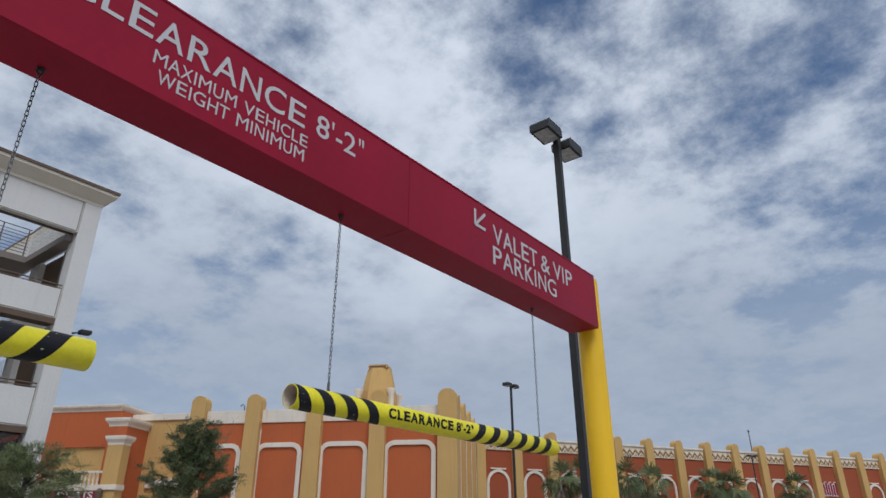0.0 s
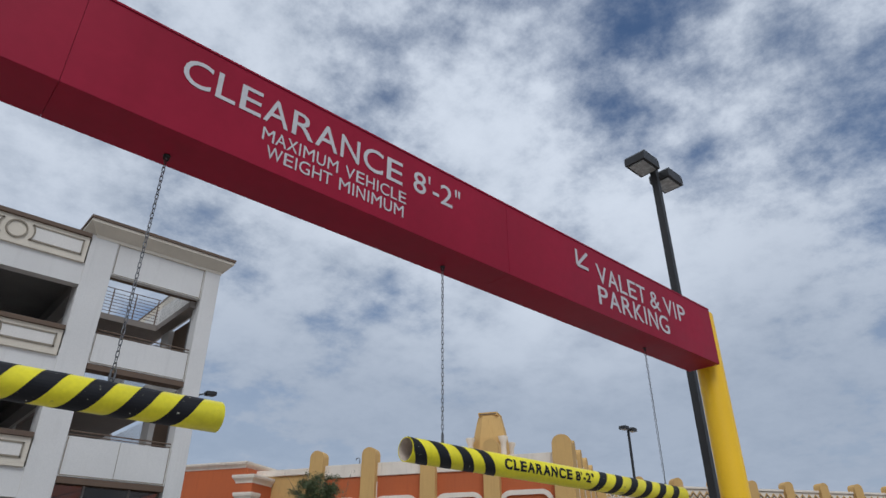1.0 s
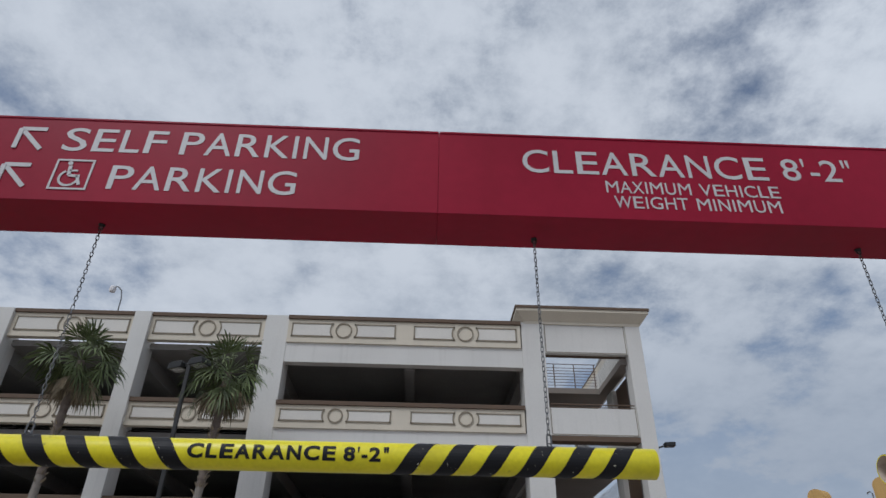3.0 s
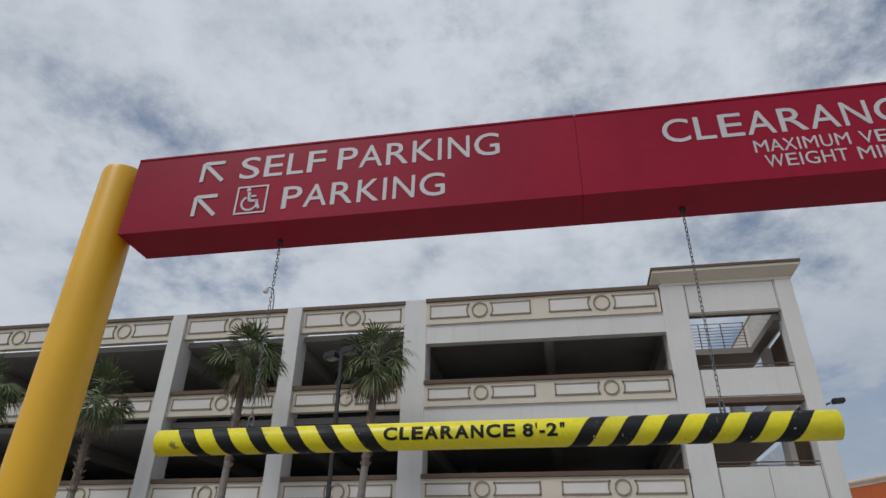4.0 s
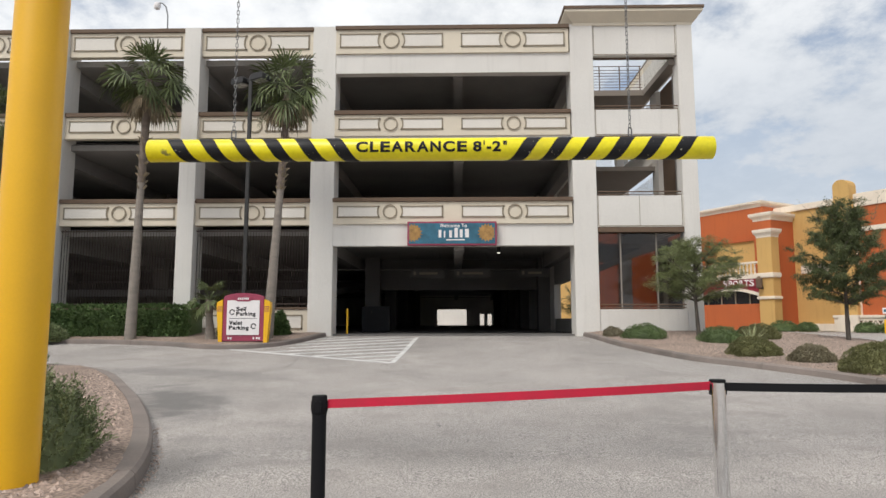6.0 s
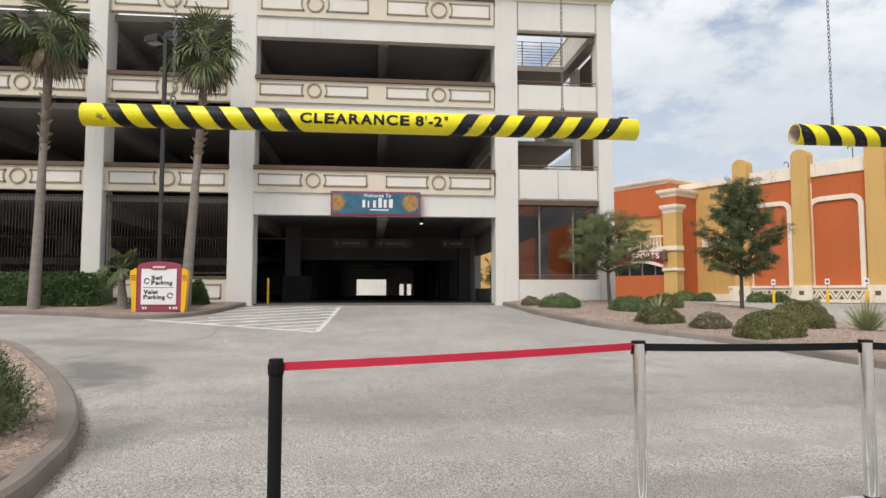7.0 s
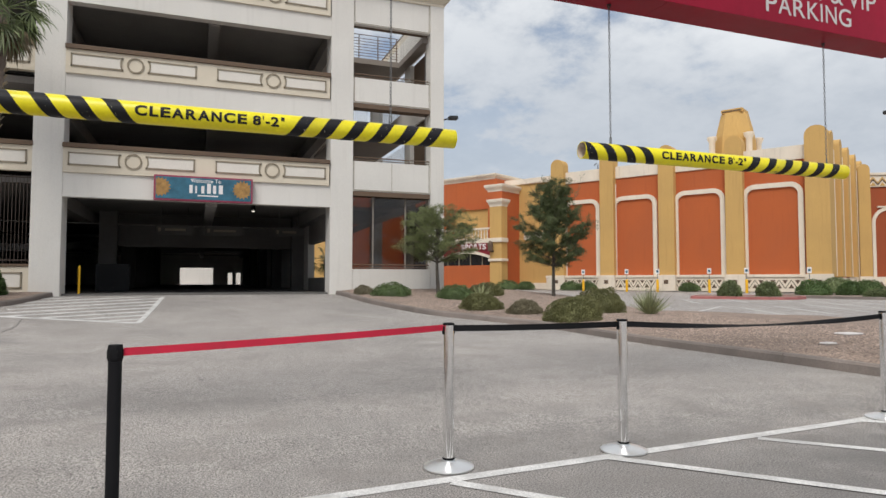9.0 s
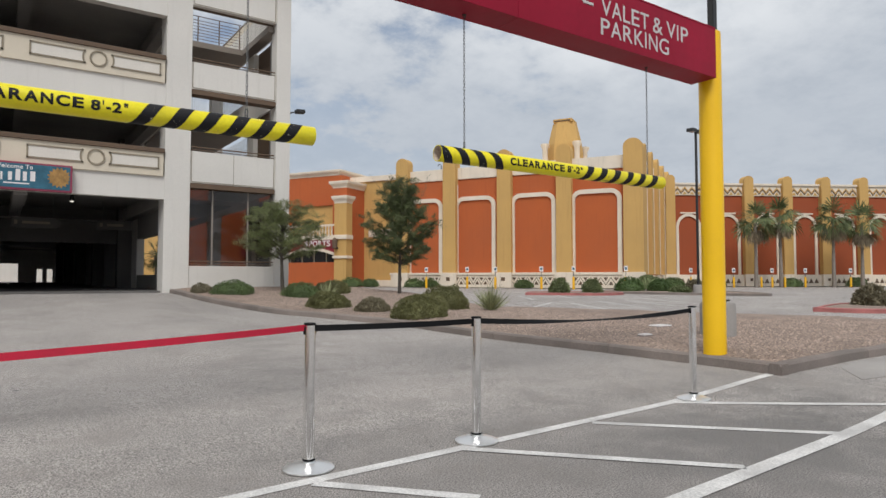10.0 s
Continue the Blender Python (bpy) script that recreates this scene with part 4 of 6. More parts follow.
# the floor's dark colour stands in for the gloom of the interior
part("floor_slab", B((XL, F + 0.3, GZ - 0.2), (4.9, YB, 0.852)), M_DIM_FLOOR, garage, "concrete floor with the indoor shade in its colour")
# beam coloured darker than the decks to imitate the shade indoors
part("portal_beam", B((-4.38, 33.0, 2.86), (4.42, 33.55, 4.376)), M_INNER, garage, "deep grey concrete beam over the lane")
# back wall with the way out, and the closed sides
part("rear_wall", B((XL, YB, GZ), (-2.2, YB + 0.3, 12.0)), M_STUCCO, garage)
for a, b, z in ((1.304, 2.9, GZ), (2.904, 3.4, 2.2), (3.404, 3.8, GZ), (3.804, 4.3, 2.2), (4.304, 4.9, GZ)):
    part("rear_wall", B((a, YB, z), (b, YB + 0.3, 12.0)), M_STUCCO, garage)
part("rear_wall", B((-2.196, YB, 2.75), (1.3, YB + 0.3, 12.0)), M_STUCCO, garage)
part("side_wall", B((XL - 0.3, F, GZ), (XL, YB, 12.0)), M_STUCCO, garage)
part("side_wall", B((4.5, 30.7, GZ), (4.8, YB, 4.296)), M_STUCCO, garage)
part("side_wall", B((4.52, F + 0.95, GZ), (4.78, 30.696, 1.42)), M_DECK, garage)
part("side_beam", B((4.52, F + 0.95, 2.98), (4.78, 30.696, 4.296)), M_DECK, garage)
for z1, z0 in ((5.66, 4.3), (8.85, 7.3), (12.04, 10.4)):
    part("side_wall", B((4.5, F + 0.95, z0), (4.8, YB, z1)), M_STUCCO, garage)
part("yard_wall", B((-14.0, 96.0, 0.4), (18.0, 96.3, 7.0)), M_STUCCO, garage, "pale wall beyond the rear way out")
# ramp walls in the dark inside, with that darkness also in their colour
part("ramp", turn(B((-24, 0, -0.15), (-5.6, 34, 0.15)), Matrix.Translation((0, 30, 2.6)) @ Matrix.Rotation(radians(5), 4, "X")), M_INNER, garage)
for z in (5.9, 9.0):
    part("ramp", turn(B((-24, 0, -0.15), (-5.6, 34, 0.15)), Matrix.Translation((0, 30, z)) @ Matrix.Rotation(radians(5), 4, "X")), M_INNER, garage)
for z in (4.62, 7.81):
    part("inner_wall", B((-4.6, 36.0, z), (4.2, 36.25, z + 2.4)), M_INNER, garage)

# stair tower
TX0, TX1, TD = 4.93, 8.52, 9.4
part("tower_column", B((7.97, F - 0.02, GZ - 0.1), (TX1, F + 0.55, 12.1), 0.01), M_STUCCO, garage)
part("tower_column", B((7.97, F + TD - 0.5, GZ - 0.1), (TX1, F + TD, 12.1), 0.01), M_STUCCO, garage)
part("tower_column", B((TX0 - 0.4, F + TD - 0.5, GZ - 0.1), (TX0 + 0.05, F + TD, 12.1), 0.01), M_STUCCO, garage)
for z0, z1 in ((GZ - 0.1, 1.71), (4.6, 5.71), (7.9, 8.85), (10.88, 12.1)):
    w = part("tower_panel", B((TX0 + 0.012, F + 0.02, z0), (7.96, F + 0.22, z1)), M_STUCCO, garage)
    if z1 > 2:
        for xa, xb, za, zb in ((TX0 + 0.05, 7.93, z0 + 0.02, z0 + 0.05), (TX0 + 0.03, TX0 + 0.055, z0 + 0.05, z1), (7.905, 7.93, z0 + 0.05, z1), (6.42, 6.435, z0 + 0.05, z1)):
            if xa > 6 and xa < 7 and z0 != 4.6:
                continue
            part("reveal_joint", B((xa, F + 0.012, za), (xb, F + 0.019, zb)), M_TAUPE, w)
    part("tower_panel", B((8.2, F + 0.552, z0), (8.45, F + TD - 0.502, z1)), M_STUCCO, garage)
for z in (5.71, 8.85, 1.71):
    rail = part("railing", T([(TX0 + 0.05, F + 0.1, z + 0.16), (7.95, F + 0.1, z + 0.16)], 0.022, 8), M_CAP, garage, "brown painted pipe railing")
    part("railing_bar", T([(TX0 + 0.05, F + 0.1, z + 0.06), (7.95, F + 0.1, z + 0.06)], 0.014, 8), M_CAP, rail)
for z in (4.42, 7.72, 10.9):
    part("opening_head", B((TX0 + 0.012, F + 0.025, z), (7.96, F + 0.5, z + 0.17)), M_CAP, garage)
# upper landing behind the stair, infill panels and posts of the open side
part("landing", B((TX0 + 0.06, F + 3.4, 7.4), (8.1, F + TD - 0.06, 7.58)), M_SOFFIT, garage, "taupe painted concrete landing")
part("landing", B((TX0 + 0.06, F + 3.0, 4.18), (8.1, F + TD - 0.06, 4.36)), M_SOFFIT, garage, "taupe painted concrete landing")
for z0, z1 in ((0.72, 4.4), (5.71, 7.9), (8.85, 10.6)):
    part("infill_panel", B((8.29, F + 1.35, z0), (8.36, F + 2.996, z1)), M_CAP, garage, "brown steel infill panel")
    part("side_post", B((8.2, F + 1.2, z0), (8.44, F + 1.346, z1)), M_DECK, garage)
    part("side_post", B((8.1, F + 3.0, z0), (8.46, F + 3.75, z1)), M_STUCCO, garage)
for xa, xb in ((TX0 + 0.03, 5.748), (5.802, 7.018), (7.072, 7.898)):
    pane = part("window_pane", B((xa, F + 0.3, 1.72), (xb, F + 0.312, 4.41)), M_TINT, garage, "dark tinted glass pane")
    pane.visible_shadow = False
bm = bmesh.new()
prism(bm, [(5.0, F + 2.2, 3.0), (5.0, F + 2.2, 3.25), (8.1, F + 2.2, 4.5), (8.1, F + 2.2, 4.25)], (0, 1.4, 0))
part("stair_flight", bm, M_SOFFIT, garage)
for x in (5.75, 7.02, 7.9):
    part("mullion", B((x, F + 0.27, 1.715), (x + 0.05, F + 0.34, 4.415)), M_SOFFIT, garage, "taupe window mullion")
bm = bmesh.new()
tube(bm, [(5.0, F + 2.25, 4.1), (7.2, F + 2.25, 4.9)], 0.02, 6)
part("stair_rail", bm, M_CAP, garage)
# cornice: a flared ring with a brown cap, open to the sky


def cornice_run(p, q, n):
    """One side of the cornice, from p to q, flaring along n."""
    prof = ((0.0, 12.0), (0.0, 12.1), (0.1, 12.2), (0.3, 12.4), (0.3, 12.5), (-0.25, 12.5), (-0.25, 12.0))
    bm = bmesh.new()
    d = (Vector(q) - Vector(p)).normalized()
    rows = []
    for c, s_ in ((Vector(p), -1), (Vector(q), 1)):
        rows.append([bm.verts.new((c.x + n[0] * o + d.x * s_ * o, c.y + n[1] * o + d.y * s_ * o, z)) for o, z in prof])
    k = len(prof)
    for i in range(k):
        bm.faces.new((rows[0][i], rows[0][(i + 1) % k], rows[1][(i + 1) % k], rows[1][i]))
    bm.faces.new(rows[0])
    bm.faces.new(rows[1][::-1])
    return bm


x0_, x1_, y0_, y1_ = 4.2, 8.54, F - 0.03, F + TD + 0.02
for p, q, n in (((x0_, y0_), (x1_, y0_), (0, -1)), ((x1_, y0_), (x1_, y1_), (1, 0)), ((x0_, y1_), (x0_, y0_), (-1, 0))):
    cor = part("cornice", cornice_run(p, q, n), M_CREAM, garage, "flared cream cornice")
    cx0, cx1 = sorted((p[0], q[0]))
    cy0, cy1 = sorted((p[1], q[1]))
    part("cap", B((cx0 - (0.34 if n[1] else (0.34 if n[0] < 0 else 0.25)), cy0 - (0.34 if n[1] < 0 else (0.25 if n[1] > 0 else -0.26)), 12.504),
                  (cx1 + (0.34 if n[1] else (0.34 if n[0] > 0 else 0.25)), cy1 + (0.34 if n[1] > 0 else (0.25 if n[1] < 0 else -0.26)), 12.6)), M_CAP, cor)
# roof-level walkway round the stair well, with its rail
for a_, b_ in (((TX0 + 0.06, F + 3.5, 10.62), (8.15, F + TD - 0.06, 10.85)), ((7.75, F + 0.3, 10.62), (8.15, F + 3.496, 10.85))):
    part("walkway", B(a_, b_), M_SOFFIT, garage, "taupe painted walkway slab")
rail = part("walkway_rail", T([(TX0 + 0.1, F + 3.55, 11.9), (7.73, F + 3.55, 11.9)], 0.016, 6), M_CAP, garage, "brown pipe rail")
for k in range(7):
    part("rail_bar", T([(TX0 + 0.1, F + 3.55, 10.98 + 0.125 * k), (7.73, F + 3.55, 10.98 + 0.125 * k)], 0.012, 6), M_CAP, rail)
for k in range(4):
    part("rail_post", T([(TX0 + 0.2 + 0.84 * k, F + 3.55, 10.85), (TX0 + 0.2 + 0.84 * k, F + 3.55, 11.9)], 0.022, 6), M_CAP, rail)
bm = bmesh.new()
for k in range(30):
    box(bm, (7.775, F + 0.5 + 0.1 * k, 10.85), (7.782, F + 0.512 + 0.1 * k, 11.9))
box(bm, (7.765, F + 0.4, 11.9), (7.79, F + 3.5, 11.94))
part("guard_mesh", bm, M_LENS, garage, "pale wire guard along the walkway")
for z0, z1 in ((4.7, 7.38), (7.95, 10.6)):
    bm = bmesh.new()
    for k in range(28):
        box(bm, (TX0 + 0.1 + 0.1 * k, F + TD - 0.2, z0), (TX0 + 0.112 + 0.1 * k, F + TD - 0.188, z1))
    for k in range(50):
        box(bm, (8.3, F + 3.9 + 0.1 * k, z0 + 1.0), (8.31, F + 3.91 + 0.1 * k, z1))
    part("mesh_screen", bm, M_LENS, garage, "pale wire mesh screen")

# welcome sign over the entry
wel = thing("welcome_sign", "teal printed board with orange suns and a red frame", "sign", (-0.19, F - 0.1, 3.93))
part("frame", B((-1.75, F - 0.27, 3.93), (1.37, F - 0.072, 4.77), 0.01), M_MAROON, wel, "dark red frame")
part("print", B((-1.69, F - 0.285, 3.99), (1.31, F - 0.271, 4.71)), M_TEAL, wel, "teal blue printed face")
for cx in (-1.55, 1.02):
    bm = bmesh.new()
    pts = []
    for k in range(32):
        a = 2 * math.pi * k / 32
        r = 0.33 if k % 2 else 0.25
        x = min(max(cx + r * math.cos(a), -1.68), 1.30)
        pts.append((x, F - 0.286, min(max(4.37 + r * math.sin(a), 4.0), 4.70)))
    prism(bm, pts, (0, -0.004, 0))
    part("sun_emblem", bm, M_SUNPRINT, wel, "orange sun emblem")
part("lettering", shift(lettering("Welcome To", 0.95, 0.13, 0.004, 0.015), (-0.62, F - 0.286, 4.56)), M_BOARD, wel, "white letters Welcome To")
# the name is drawn as plain upright shapes
bm = bmesh.new()
for k, (w, h) in enumerate(((0.1, 0.27), (0.05, 0.24), (0.1, 0.25), (0.12, 0.34), (0.1, 0.28), (0.13, 0.3))):
    x = -0.66 + 0.185 * k
    box(bm, (x, F - 0.291, 4.2), (x + w, F - 0.286, 4.2 + h))
box(bm, (-0.4, F - 0.291, 4.1), (0.25, F - 0.286, 4.14))
part("name_shapes", bm, M_BOARD, wel, "white name drawn as plain shapes")

# hanging lane boards inside the entry
M_DARKBOARD = mat("dull_board", (0.085, 0.08, 0.075), 0.8, var=0.2, scale=3)
for x0, x1, z0 in ((-2.0, -0.55, 3.2), (-0.1, 1.45, 3.2), (2.75, 4.0, 3.22)):
    hb = thing("lane_board", "dark hanging lane board with pale writing in the entry", "sign", ((x0 + x1) / 2, 29.0, z0), "lane boards")
    part("board", B((x0, 28.97, z0), (x1, 29.03, z0 + 0.38), 0.01), M_DARKBOARD, hb)
    bm = bmesh.new()
    box(bm, (x0 + 0.35, 28.962, z0 + 0.15), (x1 - 0.3, 28.969, z0 + 0.24))
    box(bm, (x0 + 0.1, 28.962, z0 + 0.12), (x0 + 0.2, 28.969, z0 + 0.27))
    part("writing_bar", bm, M_TAUPE, hb)
    for xx in (x0 + 0.2, x1 - 0.2):
        part("hanger", T([(xx, 29.0, z0 + 0.38), (xx, 29.0, 4.4)], 0.012, 6), M_STEEL, hb)
# bollard at the entry jamb, cabinet and rails in the dark
bo = thing("entry_bollard", "slim yellow bollard beside the entry jamb", "bollard", (-4.0, F + 0.9, 0.85))
part("post", lathe(bmesh.new(), [(0.038, 0), (0.038, 0.88), (0.025, 0.92)], (-4.0, F + 0.9, 0.85), 16), M_YELLOW, bo, smooth=True)
cb = thing("pay_cabinet", "dark metal cabinet inside the garage", "cabinet", (-3.4, 29.0, 0.85))
part("body", B((-4.1, 28.5, 0.85), (-2.9, 29.3, 1.95), 0.03), M_BLACK, cb)

# lit ceiling lamps over the lane
for x, y in ((1.7, 27.0), (1.6, 34.5), (1.5, 44.0)):
    cl = thing("ceiling_lamp", "small round lit lamp under the garage deck", "lamp", (x, y, 4.1), "garage ceiling lamps")
    part("housing", lathe(bmesh.new(), [(0.085, 0.0), (0.085, 0.1), (0.05, 0.28)], (x, y, 4.1), 16), M_DARK, cl, smooth=True)
    part("lens", lathe(bmesh.new(), [(0.03, -0.05), (0.06, -0.03), (0.065, -0.002)], (x, y, 4.1), 16), M_GLOW, cl, "glowing lens", smooth=True)

# small fixtures on the garage
wl = thing("wall_lamp", "black flood lamp on the stair tower", "lamp", (8.6, F + 0.3, 7.75))
part("arm", T([(8.5, F + 0.25, 7.58), (8.75, F + 0.2, 7.66)], 0.03, 8), M_DARK, wl)
part("head", turn(B((-0.16, -0.13, -0.07), (0.2, 0.13, 0.07), 0.02), Matrix.Translation((8.95, F + 0.15, 7.7)) @ Matrix.Rotation(radians(-4), 4, "Y")), M_DARK, wl)
cc = thing("security_camera", "white dome security camera on a bent pole on the parapet", "camera", (-10.95, F + 0.3, 12.04))
part("pole", T([(-10.8, F + 0.3, 12.0), (-10.82, F + 0.3, 12.7), (-10.9, F + 0.3, 13.05), (-11.05, F + 0.3, 13.2), (-11.22, F + 0.3, 13.2)], 0.025, 8), M_STEEL, cc)
part("dome", lathe(bmesh.new(), [(0.03, 0.16), (0.1, 0.12), (0.13, 0.0), (0.1, -0.1), (0.03, -0.14)], (-11.24, F + 0.3, 13.08), 16), M_BOARD, cc, smooth=True)


# ---- hotel and casino block across the lot ----
def local(corner, u):
    """Axes of a building: along u, back along w, up."""
    u = Vector((u[0], u[1], 0)).normalized()
    w = Vector((u.y, -u.x, 0))
    return Matrix(((u.x, w.x, 0, corner[0]), (u.y, w.y, 0, corner[1]), (0, 0, 1, corner[2]), (0, 0, 0, 1)))


def bx(m, a, b, bev=0.0):
    return turn(B(a, b, bev), m)


def arch_outline(x0, x1, z0, z1, r, n=6, point=0.0):
    pts = [(x0, z0), (x0, z1 - r)]
    pts += [(x0 + r - r * math.cos(math.pi / 2 * k / n), z1 - r + r * math.sin(math.pi / 2 * k / n) + point * k / n) for k in range(1, n + 1)]
    pts += [(x1 - r + r * math.sin(math.pi / 2 * k / n), z1 - r + r * math.cos(math.pi / 2 * k / n) + point * (1 - k / n)) for k in range(0 if not point else 0, n + 1)]
    return pts + [(x1, z0)]


def arch_trim(m, x0, x1, z0, z1, r, t, y0, y1, point=0.0):
    """A raised moulding round a panel, open at the foot."""
    out, inn = arch_outline(x0, x1, z0, z1, r, 6, point), arch_outline(x0 + t, x1 - t, z0, z1 - t, max(0.05, r - t), 6, point)
    bm = bmesh.new()
    for k in range(len(out) - 1):
        q = [out[k], out[k + 1], inn[k + 1], inn[k]]
        if (Vector(q[0]) - Vector(q[1])).length < 1e-4:
            continue
        prism(bm, [(p[0], y0, p[1]) for p in q], (0, y1 - y0, 0))
    return turn(bm, m)


def pilaster(m, x, w, d, z0, z1, y=0.0):
    """A rounded-top buttress."""
    bm = bmesh.new()
    prof = [(x - w / 2, z0), (x - w / 2 * 0.96, z1 - w * 0.45)]
    prof += [(x - w / 2 * 0.96 * math.cos(math.pi * k / 8), z1 - w * 0.45 + w * 0.42 * math.sin(math.pi * k / 8)) for k in range(1, 8)]
    prof += [(x + w / 2 * 0.96, z1 - w * 0.45), (x + w / 2, z0)]
    prism(bm, [(p[0], y - d, p[1]) for p in prof], (0, d + 0.45, 0))
    return turn(bm, m)


CZ = 0.36
casino = thing("casino_building", "terracotta and ochre stucco casino block with arched panels and buttresses", "building", (46.0, 37.3, CZ))
CM = local((46.0, 37.3, CZ), (-0.492, 0.871))
# local x runs along the front from the corner, y goes back
LW = 24.4
part("wall", bx(CM, (0, 0, 0), (LW, 19.5, 10.83)), M_ORANGE, casino, "terracotta stucco wall")
part("parapet", bx(CM, (-0.05, -0.12, 10.834), (LW, 19.6, 12.0), 0.03), M_TRIM, casino, "ivory parapet band")
part("plinth", bx(CM, (-0.35, -0.55, 0), (LW + 0.3, -0.004, 1.2), 0.02), M_TRIM, casino, "ivory plinth with a zigzag frieze")
part("plinth_cap", bx(CM, (-0.45, -0.65, 1.204), (LW + 0.35, -0.004, 1.45), 0.03), M_TRIM, casino)
PIL = (-0.06, 6.19, 12.05, 17.87, 23.3)
for i, x in enumerate(PIL):
    w = 1.75 if i == 0 else 1.45
    part("buttress", pilaster(CM, x, w, 0.7, 1.454, 13.4), M_OCHRE, casino, "ochre stucco buttress with a rounded top")
    part("plinth_block", bx(CM, (x - w / 2 - 0.12, -0.95, 0), (x + w / 2 + 0.12, -0.654, 1.46), 0.02), M_TRIM, casino)
    part("plinth_vent", bx(CM, (x - 0.2, -0.975, 0.65), (x + 0.2, -0.956, 1.0)), M_CAP, casino)
for x0, x1 in ((1.01, 5.66), (7.07, 11.54), (13.1, 17.51), (18.85, 22.9)):
    part("arch_moulding", arch_trim(CM, x0, x1, 1.454, 9.05, 1.0, 0.4, -0.004, -0.2), M_TRIM, casino, "ivory moulding round an arched panel")
    bm = bmesh.new()
    prism(bm, [(p[0], -0.004, p[1]) for p in arch_outline(x0 + 0.402, x1 - 0.402, 1.454, 8.648, 0.6)], (0, -0.03, 0))
    part("arch_panel", turn(bm, CM), M_ORANGE, casino, "plain terracotta panel")
    n = 5
    p = (x1 - x0 - 0.1) / n
    for k in range(n):
        xx = x0 + 0.05 + p * k
        zig = bmesh.new()
        for q0, q1 in (((xx, 0.98), (xx + p / 2, 0.3)), ((xx + p / 2, 0.3), (xx + p, 0.98))):
            d = Vector((q1[0] - q0[0], 0, q1[1] - q0[1])).normalized()
            nrm = Vector((-d.z, 0, d.x)) * 0.035
            A, C2 = Vector((q0[0], -0.552, q0[1])), Vector((q1[0], -0.552, q1[1]))
            prism(zig, [A - nrm, C2 - nrm, C2 + nrm, A + nrm], (0, -0.012, 0))
        part("frieze_zigzag", turn(zig, CM), M_TAUPE, casino)
        bm = bmesh.new()
        prism(bm, [(xx + p / 2 - 0.2, -0.552, 0.98), (xx + p / 2 + 0.2, -0.552, 0.98), (xx + p / 2, -0.552, 0.66)], (0, -0.02, 0))
        part("frieze_triangle", turn(bm, CM), M_CAP, casino)
        if k:
            bm = bmesh.new()
            prism(bm, [(xx - 0.22, -0.552, 0.3), (xx + 0.22, -0.552, 0.3), (xx, -0.552, 0.66)], (0, -0.02, 0))
            part("frieze_triangle", turn(bm, CM), M_CAP, casino)
part("downpipe", turn(T([(17.2, -0.12, 1.3), (17.2, -0.12, 10.3)], 0.09, 8), CM), M_TRIM, casino)
# side with a row of buttresses going back
for k in range(5):
    y = 1.2 + 4.3 * k
    bm = bmesh.new()
    w, z1 = 1.3, 13.1
    prof = [(y - w / 2, 1.284), (y - w / 2 * 0.96, z1 - w * 0.4)]
    prof += [(y - w / 2 * 0.96 * math.cos(math.pi * j / 8), z1 - w * 0.4 + w * 0.4 * math.sin(math.pi * j / 8)) for j in range(1, 8)]
    prof += [(y + w / 2 * 0.96, z1 - w * 0.4), (y + w / 2, 1.284)]
    prism(bm, [(-0.9, p[0], p[1]) for p in prof], (0.88, 0, 0))
    part("buttress", turn(bm, CM), M_OCHRE, casino, "ochre stucco buttress with a rounded top")
    part("buttress_edge", bx(CM, (-0.94, y + 0.45, 1.3), (-0.904, y + 0.62, 11.6), 0.01), M_TRIM, casino)
    part("arch_moulding", bx(CM, (-0.7, y + 0.72, 1.3), (-0.004, y + 1.0, 9.4)), M_TRIM, casino)
part("plinth", bx(CM, (-0.55, 0.01, 0), (-0.36, 19.4, 1.2), 0.02), M_TRIM, casino)
# lantern tower on the roof
part("roof_house", bx(CM, (6.0, 7.0, 11.9), (13.0, 14.0, 13.2)), M_OCHRE, casino)
bm = bmesh.new()
cxl, cyl_ = 8.97, 10.5
lv = [(2.0, 13.2), (1.97, 14.4), (1.85, 15.5), (1.62, 16.6), (1.42, 17.4), (1.3, 17.9)]
rr = [[bm.verts.new((cxl + s * math.cos(math.pi / 8 + math.pi / 4 * k), cyl_ + s * math.sin(math.pi / 8 + math.pi / 4 * k), z)) for k in range(8)] for s, z in lv]
for r0, r1 in zip(rr, rr[1:]):
    for k in range(8):
        bm.faces.new((r0[k], r0[(k + 1) % 8], r1[(k + 1) % 8], r1[k]))
bm.faces.new(rr[-1])
bm.faces.new(rr[0][::-1])
lan = part("lantern", turn(bm, CM), M_OCHRE, casino, "ochre stepped roof lantern")
part("lantern_crown", bx(CM, (cxl - 1.05, cyl_ - 1.05, 17.904), (cxl + 1.05, cyl_ + 1.05, 18.3), 0.05), M_OCHRE, lan)
part("crown_mark", bx(CM, (cxl - 0.9, cyl_ - 1.09, 18.02), (cxl + 0.9, cyl_ - 1.054, 18.14)), M_CAP, lan)
for dx, dy in ((-1.75, -1.75), (1.75, -1.75), (-1.75, 1.75), (1.75, 1.75)):
    part("lantern_column", turn(lathe(bmesh.new(), [(0.35, 13.0), (0.3, 13.4), (0.3, 14.9), (0.5, 15.3), (0.5, 15.5)], (cxl + dx, cyl_ + dy, 0), 12), CM), M_TRIM, lan, smooth=True)

